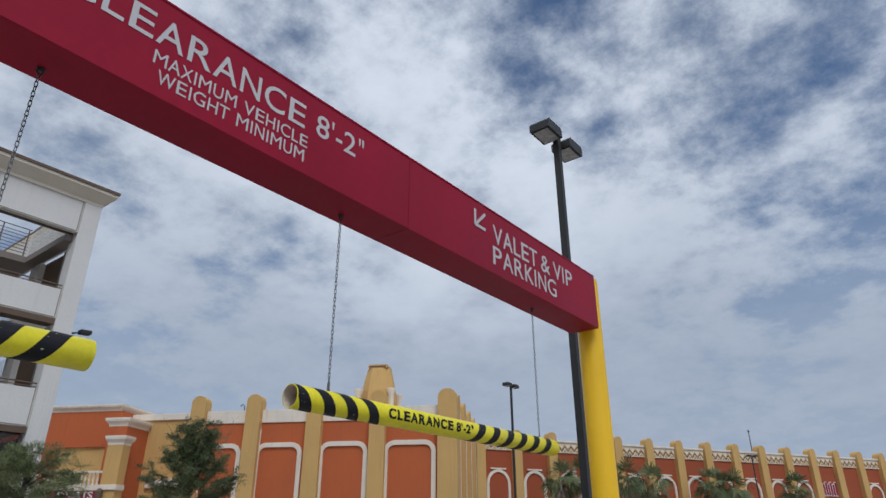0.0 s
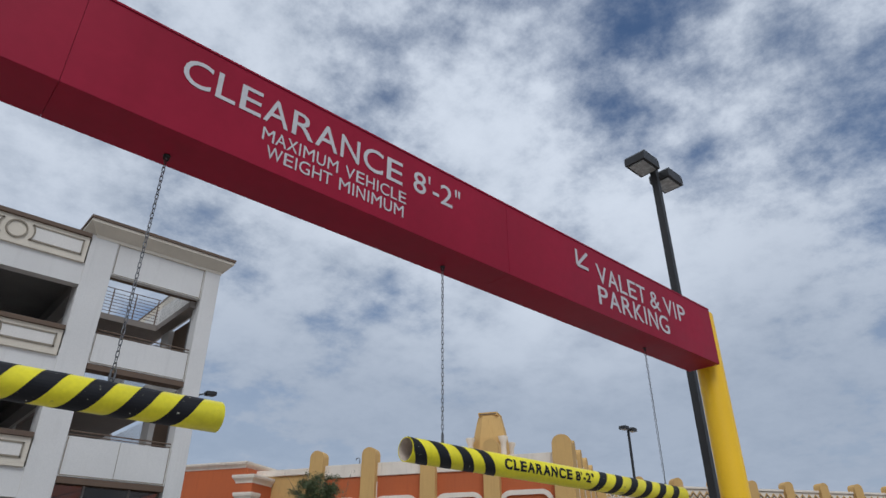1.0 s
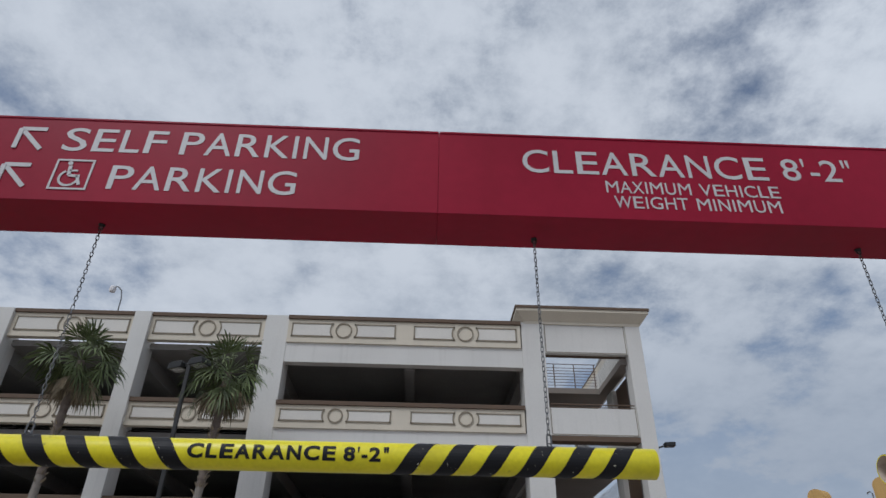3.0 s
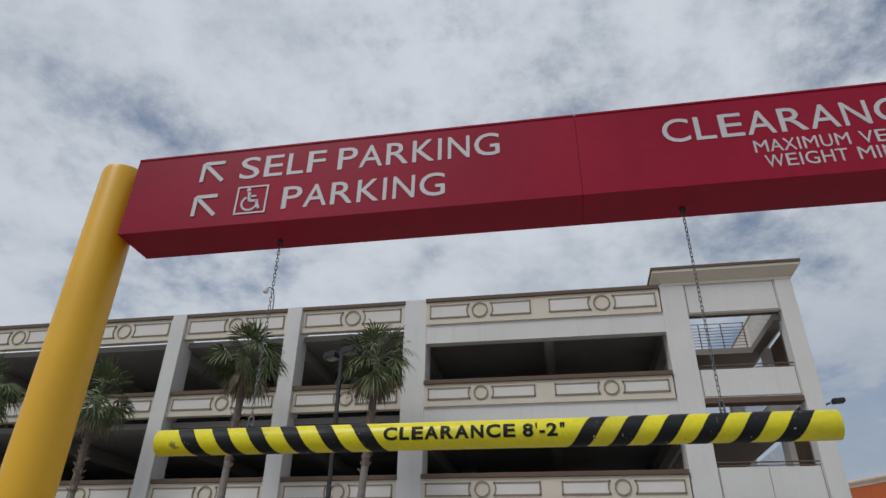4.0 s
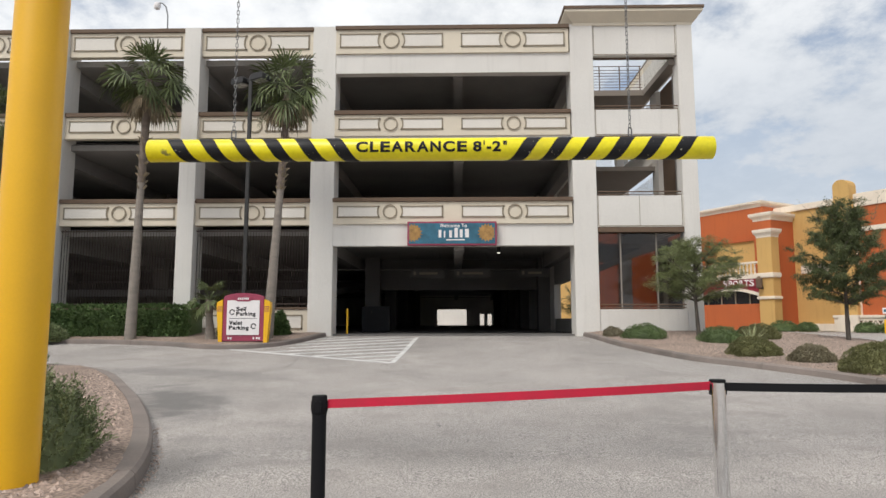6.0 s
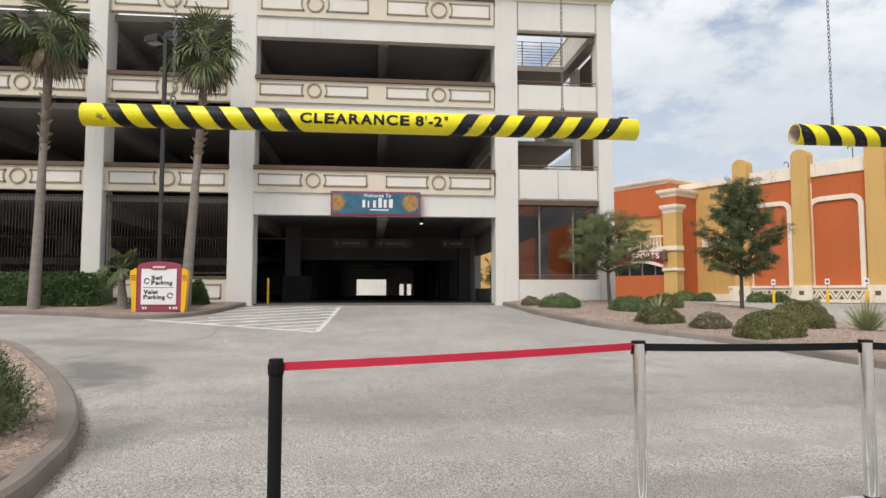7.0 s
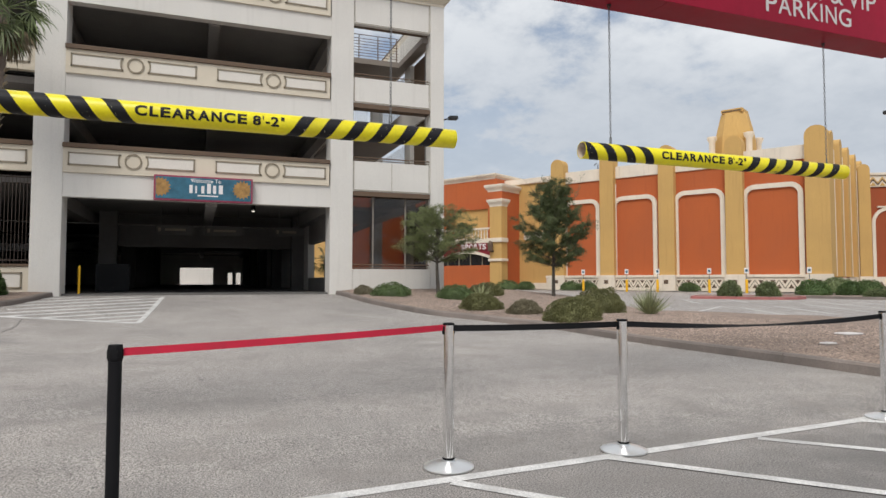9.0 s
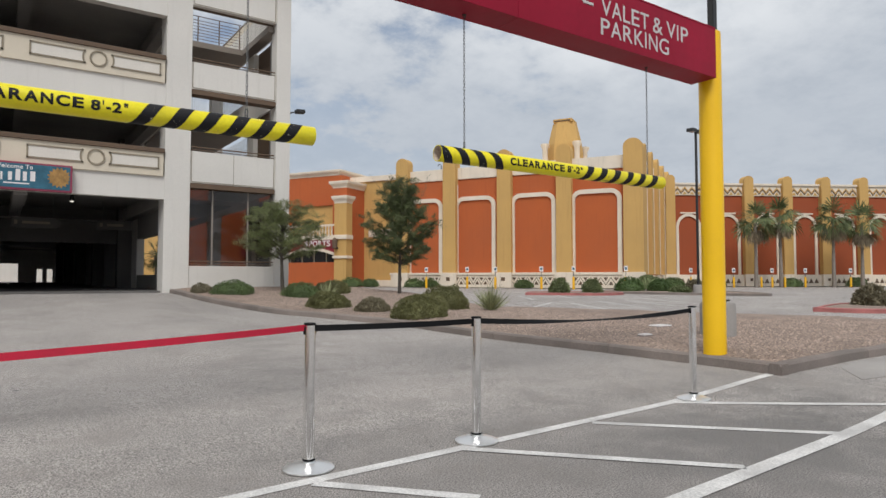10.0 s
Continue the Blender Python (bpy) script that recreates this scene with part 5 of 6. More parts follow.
# ochre link and terracotta pavilion
part("link_wall", bx(CM, (24.4, 1.2, 0), (33.0, 14, 11.5)), M_OCHRE, casino, "ochre stucco wall")
part("link_parapet", bx(CM, (24.4, 1.0, 11.504), (33.0, 14, 12.1), 0.04), M_TRIM, casino)
part("link_band", bx(CM, (24.6, 0.95, 5.4), (28.4, 1.196, 6.2), 0.03), M_TRIM, casino)
part("link_plinth", bx(CM, (24.6, 0.8, 0), (28.4, 1.196, 0.7), 0.03), M_TRIM, casino)
pav = thing("casino_pavilion", "terracotta corner pavilion with an ochre pier, balcony and red sign", "building", tuple(CM @ Vector((32, -1, 0))))


def flared(name, x0, y0, x1, y1, z0, z1, out):
    """A moulded ivory cap that swells outwards to its top edge."""
    bm, h = bmesh.new(), z1 - z0
    rows = []
    for o, q in ((0.06, 0.0), (0.1, 0.18), (0.14, 0.22), (0.3, 0.34), (0.62, 0.5), (0.9, 0.62), (0.9, 0.72), (1.0, 0.76), (1.0, 1.0)):
        e, z = out * o, z0 + h * q
        rows.append([bm.verts.new(p) for p in ((x0 - e, y0 - e, z), (x1 + e, y0 - e, z), (x1 + e, y1 + e, z), (x0 - e, y1 + e, z))])
    for r0, r1 in zip(rows, rows[1:]):
        for k in range(4):
            bm.faces.new((r0[k], r0[(k + 1) % 4], r1[(k + 1) % 4], r1[k]))
    bm.faces.new(rows[0][::-1])
    bm.faces.new(rows[-1])
    return part(name, turn(bm, CM), M_TRIM, pav, "moulded ivory cap")


part("tower", bx(CM, (29.1, -2.2, 0), (30.9, 6, 10.5)), M_ORANGE, pav, "terracotta stucco tower")
flared("tower_cornice", 29.1, -2.2, 30.9, 6.0, 10.504, 11.25, 0.32)
part("pier", bx(CM, (28.4, -3.3, 0), (29.9, -2.204, 8.72)), M_OCHRE, pav, "square ochre pier")
flared("pier_capital", 28.4, -3.3, 29.9, -2.2, 8.724, 9.5, 0.24)
for z0, z1, o in ((4.95, 5.42, 0.16), (2.95, 3.25, 0.16), (0.0, 0.4, 0.16)):
    part("pier_band", bx(CM, (28.4 - o, -3.3 - o, z0), (29.9 + o, -2.203, z1), 0.06), M_TRIM, pav)
part("wing", bx(CM, (30.904, -0.6, 0), (66.0, 10, 12.2)), M_ORANGE, pav, "terracotta stucco wall")
flared("wing_cornice", 31.2, -0.6, 66.0, 10.0, 12.204, 12.8, 0.34)
part("wing_recess", bx(CM, (31.3, -0.66, 5.2), (36.6, -0.604, 8.9)), M_OCHRE, pav)
part("far_front", bx(CM, (55.6, -1.3, 0), (66.0, -0.604, 11.0)), M_OCHRE, pav, "ochre stucco front")
part("balcony_floor", bx(CM, (30.1, -3.0, 4.98), (43.0, -0.604, 5.4)), M_TRIM, pav)
part("balcony_rail", bx(CM, (30.1, -3.0, 6.408), (43.0, -2.75, 6.6), 0.02), M_TRIM, pav)
BAL = finish(lathe(bmesh.new(), [(0.12, 0), (0.12, 0.1), (0.06, 0.2), (0.11, 0.45), (0.05, 0.8), (0.1, 0.92), (0.1, 1.0)], (0, 0, 0), 10), "baluster", M_TRIM, True)
for k in range(31):
    share("baluster", BAL, pav, Matrix.Translation(CM @ Vector((30.5 + 0.4 * k, -2.87, 5.404))))
ARC = [(30.0 + 6.3 * k / 14, 3.36 + 0.62 * math.sin(math.pi * k / 14)) for k in range(15)]
bm = bmesh.new()
prism(bm, [(p[0], -2.9, p[1]) for p in ARC] + [(43.0, -2.9, 3.36), (43.0, -2.9, 4.976), (30.0, -2.9, 4.976)], (0, 0.4, 0))
part("canopy_wall", turn(bm, CM), M_SIGNRED, pav, "dark red sign band over an arch")
bm = bmesh.new()
for p, q in zip(ARC, ARC[1:]):
    prism(bm, [(p[0], -2.904, p[1] - 0.1), (q[0], -2.904, q[1] - 0.1), (q[0], -2.904, q[1] + 0.2), (p[0], -2.904, p[1] + 0.2)], (0, -0.12, 0))
part("arch_moulding", turn(bm, CM), M_TRIM, pav, "ivory moulding over the arched glazing")
pav_sign = thing("sports_sign", "dark red wall sign with white capital letters", "sign", tuple(CM @ Vector((33, -2.95, 4.2))))
part("board", bx(CM, (30.4, -2.98, 4.2), (36.0, -2.905, 4.96), 0.02), M_SIGNRED, pav_sign)
part("lettering", turn(turn(lettering("SPORTS", 3.4, 0.62, 0.02, 0.02), Matrix.Scale(-1, 4, (1, 0, 0))), CM @ Matrix.Translation((34.0, -2.985, 4.27))), M_BOARD, pav_sign, "white letters SPORTS")
part("lower_wall", bx(CM, (30.0, -2.6, 0), (43.0, -0.604, 2.6)), M_ORANGE, pav)
part("lower_glass", bx(CM, (30.0, -2.45, 2.604), (43.0, -0.7, 4.2)), M_GLASS_DK, pav, "dark arched glazing")
for k in range(4):
    part("glazing_bar", bx(CM, (31.4 + 1.6 * k, -2.52, 2.604), (31.52 + 1.6 * k, -2.454, 4.1)), M_TAUPE, pav)
part("recess_top", bx(CM, (31.2, -0.9, 8.904), (36.7, -0.604, 9.15)), M_ORANGE, pav)

sc = thing("wall_sconce", "small dark lantern on the ochre pier", "lamp", tuple(CM @ Vector((29.5, -3.4, 4.05))))
part("bracket", bx(CM, (29.4, -3.5, 3.95), (29.7, -3.304, 4.15)), M_DARK, sc)
part("lantern", turn(lathe(bmesh.new(), [(0.1, 0), (0.26, 0.1), (0.3, 0.9), (0.1, 1.15)], (29.55, -3.7, 3.95), 10), CM), M_CAP, sc)
for x, y, h in ((15.0, 3.0, 1.6), (21.0, 4.0, 1.3), (3.0, 9.0, 1.0)):
    vp = thing("roof_vent", "thin bent vent pipe on the casino roof", "vent", tuple(CM @ Vector((x, y, 11.9))), "roof vents")
    part("pipe", turn(T([(x, y, 11.8), (x, y, 11.9 + h), (x + 0.15, y, 12.05 + h), (x + 0.35, y, 12.0 + h), (x + 0.4, y, 11.85 + h)], 0.06, 8), CM), M_STEEL, vp)

# long wing
WM0 = Vector((61.0, 44.4, CZ))
wd = Vector((0.866, -0.5, 0))
WM = Matrix(((wd.x, 0.5, 0, WM0.x), (wd.y, 0.866, 0, WM0.y), (0, 0, 1, CZ), (0, 0, 0, 1)))
wing = thing("casino_wing", "long red-brown casino wing with ochre buttresses, arches and a chevron frieze", "building", tuple(WM0))
WL = 92.0
part("wall", bx(WM, (-4, 0, 0), (WL, 12, 10.15)), M_BRICK, wing, "red-brown stucco wall")
part("frieze", bx(WM, (-4, -0.15, 10.154), (WL, 12, 11.3), 0.03), M_TRIM, wing, "ivory frieze with chevrons")
part("frieze_cap", bx(WM, (-4, -0.3, 11.304), (WL, 12, 11.55), 0.03), M_TRIM, wing)
part("plinth", bx(WM, (-4, -0.5, 0), (WL, -0.004, 1.3), 0.03), M_TRIM, wing)
step = 4.55
xs_ = [8.94 + step * k for k in range(-2, 18)]
bm = bmesh.new()
for s_ in (1, -1):
    prism(bm, [(0, 0, 0.95), (s_ * 0.42, 0, 0.2), (s_ * 0.42, 0, 0.44), (0, 0, 1.2)], (0, -0.03, 0))
CHEV = finish(bm, "chevron", M_CAP)
bm = bmesh.new()
for s_ in (1, -1):
    prism(bm, [(0, 0, 1.24), (s_ * 0.42, 0, 0.48), (s_ * 0.42, 0, 0.72), (0, 0, 1.48)], (0, -0.02, 0))
prism(bm, [(-0.26, 0, 0.16), (0.26, 0, 0.16), (0, 0, 0.66)], (0, -0.02, 0))
CHEV2 = finish(bm, "chevron_fill", M_OCHRE)
bm = bmesh.new()
prism(bm, [(-0.28, 0, 0.35), (0.28, 0, 0.35), (0, 0, 0.9)], (0, -0.02, 0))
TRI = finish(bm, "frieze_triangle", M_CAP)
for i, x in enumerate(xs_):
    part("buttress", pilaster(WM, x, 1.12, 0.62, 1.304, 12.4), M_OCHRE, wing, "ochre stucco buttress with a rounded top")
    xm = x + step / 2
    if i not in (11, 12):
        part("arch_moulding", arch_trim(WM, xm - 1.45, xm + 1.45, 1.304, 8.0, 1.4, 0.3, -0.004, -0.14, 0.12), M_TRIM, wing, "ivory moulding round a pointed arch")
        part("arch_keystone", bx(WM, (xm - 0.95, -0.17, 8.1), (xm + 0.95, -0.004, 8.26), 0.02), M_TRIM, wing)
    part("plinth_block", bx(WM, (x - 0.7, -0.8, 0), (x + 0.7, -0.504, 1.34), 0.02), M_TRIM, wing)
    part("plinth_vent", bx(WM, (x - 0.15, -0.825, 0.6), (x + 0.15, -0.806, 0.9)), M_CAP, wing)
    for k in range(4):
        share("chevron", CHEV, wing, WM @ Matrix.Translation((xm - 1.26 + 0.84 * k, -0.152, 10.15)) @ Matrix.Scale(0.68, 4, (0, 0, 1)))
        share("chevron_fill", CHEV2, wing, WM @ Matrix.Translation((xm - 1.26 + 0.84 * k, -0.152, 10.15)) @ Matrix.Scale(0.68, 4, (0, 0, 1)))
        share("frieze_triangle", TRI, wing, WM @ Matrix.Translation((xm - 0.95 + 0.63 * k, -0.502, 0)))
ms = thing("roof_mast", "thin antenna mast on the casino wing roof", "antenna", tuple(WM @ Vector((xs_[9] + 1, 2, 11.5))))
part("mast", turn(T([(xs_[9] + 1, 2, 11.4), (xs_[9] + 1, 2, 14.8)], 0.07, 8), WM), M_STEEL, ms)
part("finial", turn(T([(xs_[9] + 0.8, 2, 14.6), (xs_[9] + 1.2, 2, 14.6)], 0.06, 8), WM), M_STEEL, ms)
# name sign on the wing, drawn as plain shapes
ns = thing("name_sign", "red sign letters with a pale outline on the casino wing", "sign", tuple(WM @ Vector((xs_[11] + 2, -0.3, 6.5))))
part("board", bx(WM, (xs_[11] + 0.85, -0.2, 5.2), (xs_[12] - 0.85, -0.004, 9.2), 0.03), M_BRICK, ns)
bm = bmesh.new()
for k in range(6):
    x = xs_[11] + 0.95 + 0.44 * k
    box(bm, (x, -0.32, 6.3), (x + 0.34, -0.205, 7.9 + 0.25 * (k % 2)))
part("letter_shapes", turn(bm, WM), M_BOARD, ns)
bm = bmesh.new()
for k in range(6):
    x = xs_[11] + 1.0 + 0.44 * k
    box(bm, (x, -0.36, 6.4), (x + 0.24, -0.325, 7.8 + 0.25 * (k % 2)))
part("letter_faces", turn(bm, WM), M_RED, ns)

# ---- plants ----
RNG = np.random.default_rng(7)


def leaf_mesh(name, pts, dirs, length, width, material, fold=0.0):
    """Many small pointed leaves, each a bent quad pair, at pts along dirs."""
    n = len(pts)
    d = dirs / np.maximum(np.linalg.norm(dirs, axis=1, keepdims=True), 1e-6)
    r = RNG.normal(size=(n, 3))
    s = np.cross(d, r)
    s /= np.maximum(np.linalg.norm(s, axis=1, keepdims=True), 1e-6)
    L = (length * (0.6 + 0.8 * RNG.random((n, 1))))
    W = (width * (0.6 + 0.8 * RNG.random((n, 1)))) / 2
    up_ = np.cross(s, d)
    a = pts
    m1, m2 = pts + d * L * 0.45 + s * W, pts + d * L * 0.45 - s * W
    t = pts + d * L + up_ * L * fold
    v = np.stack([a, m1, t, m2], 1).reshape(-1, 3)
    me = bpy.data.meshes.new(name)
    me.from_pydata(v.tolist(), [], [(4 * i, 4 * i + 1, 4 * i + 2, 4 * i + 3) for i in range(n)])
    me.materials.append(material)
    return me


def leaf_part(name, pts, dirs, length, width, material, parent, fold=0.0, label=""):
    ob = new(name, leaf_mesh(name, np.asarray(pts) - np.array(origin(parent)), np.asarray(dirs), length, width, material, fold))
    ob.parent = parent
    return tagged(ob, label)


def tree(x, y, z, h, foot, rx, shape, seed, leaf, leaf_size, label, count, level, wild, group="young shade trees"):
    """Trunk, limbs and twig sprays; shape gives the crown's half width from its foot to its top, level how flat the sprays lie."""
    rg = random.Random(seed)
    root = thing("tree", label, "tree", (x, y, z), group)
    stem = [(x + 0.05 * math.sin(3 * t + seed), y + 0.05 * math.cos(2 * t + seed), z - 0.1 + t * (h * 0.86)) for t in [k / 10 for k in range(11)]]
    part("trunk", T(stem, [0.075 * (1 - 0.82 * k / 10) for k in range(11)], 9), M_BARK, root, smooth=True)
    qs = [k / (len(shape) - 1) for k in range(len(shape))]
    sprays, bm = [], bmesh.new()
    for k in range(46):
        q = ((k + rg.random()) / 46) ** 0.9
        L = rx * float(np.interp(q, qs, shape)) * rg.choice((0.6, 0.8, 0.95, 1.0, 1.12))
        a = k * 2.39996 + rg.uniform(-0.4, 0.4)
        zt = z + foot + (h - foot) * q
        p2 = Vector((x + math.cos(a) * L, y + math.sin(a) * L, zt + rg.gauss(0, 0.06)))
        p0 = Vector((x, y, z + foot * 0.86 + (h * 0.82 - foot * 0.86) * max(0.0, q - 0.12) * 0.95))
        p1 = p0.lerp(p2, 0.5) + Vector((rg.gauss(0, 0.08), rg.gauss(0, 0.08), (0.1 if level > 0.5 else -0.02) * L + rg.gauss(0, 0.05)))
        tube(bm, [p0, p1, p2], [0.021 * (1.2 - 0.6 * q), 0.011, 0.003], 5)
        for j in range(15):
            t = rg.uniform(0.22, 1.0)
            c = p0.lerp(p1, 2 * t) if t < 0.5 else p1.lerp(p2, 2 * t - 1)
            d = Vector((math.cos(a + rg.gauss(0, 0.9)), math.sin(a + rg.gauss(0, 0.9)), rg.gauss(0.25, 0.55) * (1 - level) + rg.gauss(0.02, 0.16)))
            e = c + d.normalized() * rg.uniform(0.16, 0.42) * (0.7 + 0.3 * rx)
            m = c.lerp(e, 0.55) + Vector((0, 0, 0.04))
            tube(bm, [c, m, e], [0.005, 0.004, 0.0015], 4)
            sprays += [(c, m), (m, e)]
    for k in range(int(12 * wild)):
        a = rg.uniform(0, 2 * math.pi)
        c = Vector((x + rg.gauss(0, rx * 0.22), y + rg.gauss(0, rx * 0.22), z + h * rg.uniform(0.6, 0.84)))
        e = c + Vector((math.cos(a) * rg.uniform(0.05, 0.6), math.sin(a) * rg.uniform(0.05, 0.6), rg.uniform(0.35, 0.85)))
        tube(bm, [c, e], [0.008, 0.002], 4)
        sprays.append((c, e))
    part("branchwork", bm, M_BARK, root)
    A, E_ = np.array([c for c, e in sprays]), np.array([e for c, e in sprays])
    w = RNG.random(len(sprays)) ** 1.5 + 0.05
    i = RNG.choice(len(sprays), count, p=w / w.sum())
    t = RNG.random((count, 1)) * 1.08
    pts = A[i] + (E_[i] - A[i]) * t + RNG.normal(size=(count, 3)) * np.array((0.055, 0.055, 0.04))
    dirs = (E_[i] - A[i]) * 1.4 + RNG.normal(size=(count, 3)) * 0.2
    leaf_part("crown", pts, dirs, leaf_size[0], leaf_size[1], leaf, root, 0.12)
    return root


tree(7.57, 21.4, H(7.57, 21.4) + 0.13, 3.15, 1.3, 1.5, (0.45, 0.85, 1.0, 1.0, 0.85, 0.62, 0.25), 3, M_LEAF2, (0.052, 0.015),
     "young feathery olive-green tree before the stair tower", 52000, 0.8, 0.3)
tree(12.0, 20.9, H(12.0, 20.9) + 0.13, 4.5, 1.32, 1.52, (0.42, 0.86, 1.0, 1.0, 0.78, 0.5, 0.3, 0.16), 11, M_LEAF, (0.05, 0.021),
     "young dark green tree with wild upper twigs on the gravel island", 90000, 0.35, 3.2)


def frond_fan(bmv, faces, base, d, up_, blade, rg, droop, spread=84):
    """One fan leaf: a spread of narrow blades whose split tips hang down."""
    d = d.normalized()
    s = d.cross(up_).normalized()
    roll = rg.uniform(-0.8, 0.8)
    u0 = s.cross(d)
    s = s * math.cos(roll) + u0 * math.sin(roll)
    u = s.cross(d)
    n = 17
    for k in range(n):
        a = radians(-spread + 2 * spread * k / (n - 1) + rg.uniform(-3, 3))
        v = (d * math.cos(a) + s * math.sin(a)).normalized()
        L = blade * (0.66 + 0.36 * math.cos(a)) * rg.uniform(0.78, 1.12)
        w = blade * 0.036
        side = v.cross(u).normalized() * w
        fold = u * blade * 0.05 * (1 if k % 2 else -1)
        hang = droop * rg.uniform(0.6, 1.5)
        p1 = base + v * L * 0.5 + fold
        p2 = base + v * L * 0.8 + fold * 0.5 - Vector((0, 0, hang * L * 0.16))
        p3 = base + v * L * 0.97 - Vector((0, 0, hang * L * 0.5))
        i0 = len(bmv)
        bmv.extend([base, p1 + side, p1 - side, p2 + side * 0.7, p2 - side * 0.7, p3])
        faces += [(i0, i0 + 1, i0 + 2), (i0 + 1, i0 + 3, i0 + 4, i0 + 2), (i0 + 3, i0 + 5, i0 + 4)]


def palm(x, y, z, h, r_trunk, stalk, blade, fronds, seed, label, group, lean=(0, 0), skirt=1.0, category="palm"):
    rg = random.Random(seed)
    root = thing("palm_tree", label, category, (x, y, z), group)
    n = max(6, int(h * 5))
    path, rad = [], []
    for k in range(n + 1):
        t = k / n
        path.append((x + lean[0] * t + 0.05 * math.sin(3 * t + seed), y + lean[1] * t, z - 0.05 + h * t))
        rad.append(r_trunk * (1.35 - 0.55 * min(1, t * 3) if t < 0.33 else 0.8) * (1 + (0.05 if k % 2 else -0.04)))
    cut = int(n * 0.6) if skirt == 1.0 else n - 2
    smooth_r = [r_trunk * (1.3 - 0.5 * min(1, 1.7 * k / n)) for k in range(cut + 1)]
    part("trunk", T(path[:cut + 1], smooth_r, 14), M_PALMSTEM, root, "smooth grey palm stem", smooth=True)
    part("rough_trunk", T(path[cut:], [1.12 * q for q in rad[cut:]], 12), M_PALMBARK, root, "rough brown upper stem")
    top = Vector(path[-1])
    # cut stalk stubs and dry skirt
    bm = bmesh.new()
    for k in range(int(60 * skirt)):
        a, t = rg.uniform(0, 6.28), rg.uniform(0.58, 0.8)
        c = Vector(path[int(t * n)])
        o = Vector((math.cos(a), math.sin(a), 0))
        tube(bm, [c + o * r_trunk * 0.7, c + o * r_trunk * rg.uniform(1.3, 1.9) + Vector((0, 0, 0.12))], [0.03, 0.012], 4)
    if skirt:
        tagged(part("stub_collar", bm, M_THATCH, root, "dry cut stalk stubs"), kind="stuff")
    else:
        bm.free()
    v, f, stalks = [], [], bmesh.new()
    vd, fd = [], []
    for k in range(fronds):
        q = k / fronds
        el = radians(76 - 122 * q + rg.uniform(-22, 22))
        a = k * 2.39996 + rg.uniform(-0.5, 0.5)
        d = Vector((math.cos(a) * math.cos(el), math.sin(a) * math.cos(el), math.sin(el)))
        st = stalk * rg.uniform(0.8, 1.15)
        mid = top + d * st * 0.6
        end = top + d * st - Vector((0, 0, 0.12 * st * math.cos(el)))
        tube(stalks, [top + d * 0.05, mid, end], [0.018, 0.014, 0.009], 4)
        dd = (end - mid).normalized() - Vector((0, 0, 0.55 * math.cos(el)))
        frond_fan(v, f, end, dd, Vector((0, 0, 1)) if abs(d.z) < 0.95 else Vector((1, 0, 0)), blade * rg.uniform(0.8, 1.12), rg, rg.uniform(0.1, 0.7))
    for k in range(int(16 * skirt)):
        a = rg.uniform(0, 6.28)
        d = Vector((math.cos(a) * 0.55, math.sin(a) * 0.55, -0.85))
        end = top + d * stalk * rg.uniform(0.7, 1.1)
        frond_fan(vd, fd, end, Vector((d.x * 0.4, d.y * 0.4, -1)), Vector((math.cos(a), math.sin(a), 0.1)), blade * 0.85, rg, 0.4, 45)
    tagged(part("stalk_mass", stalks, M_FROND, root), kind="stuff")
    for nm, vv, ff, m in (("frond_crown", v, f, M_FROND), ("dry_skirt", vd, fd, M_THATCH)):
        if not vv:
            continue
        me = bpy.data.meshes.new(nm)
        me.from_pydata([tuple(p - Vector((x, y, z))) for p in vv], [], ff)
        me.materials.append(m)
        ob = new(nm, me)
        ob.parent = root
    return root


GP = "fan palms before the garage"
for x, y, h, sd, ln in ((-10.35, 21.0, 8.5, 2, (0.3, 0)), (-5.95, 21.1, 8.25, 5, (0.36, 0)), (-15.55, 21.2, 7.4, 9, (0.0, 0.0)), (-20.6, 21.4, 7.8, 14, (0.1, 0))):
    palm(x, y, H(x, y) + 0.12, h, 0.135, 0.74, 0.84, 32, sd, "tall fan palm with a dry skirt before the garage", GP, ln)
palm(-7.75, 20.9, H(-7.75, 20.9) + 0.12, 1.3, 0.13, 0.42, 0.42, 18, 21, "small fan palm in the planting strip", GP, skirt=0.0)


palm(6.5, 36.8, H(6.5, 36.8), 1.7, 0.14, 0.6, 0.6, 18, 33, "small fan palm beside the garage", GP, skirt=0.0)


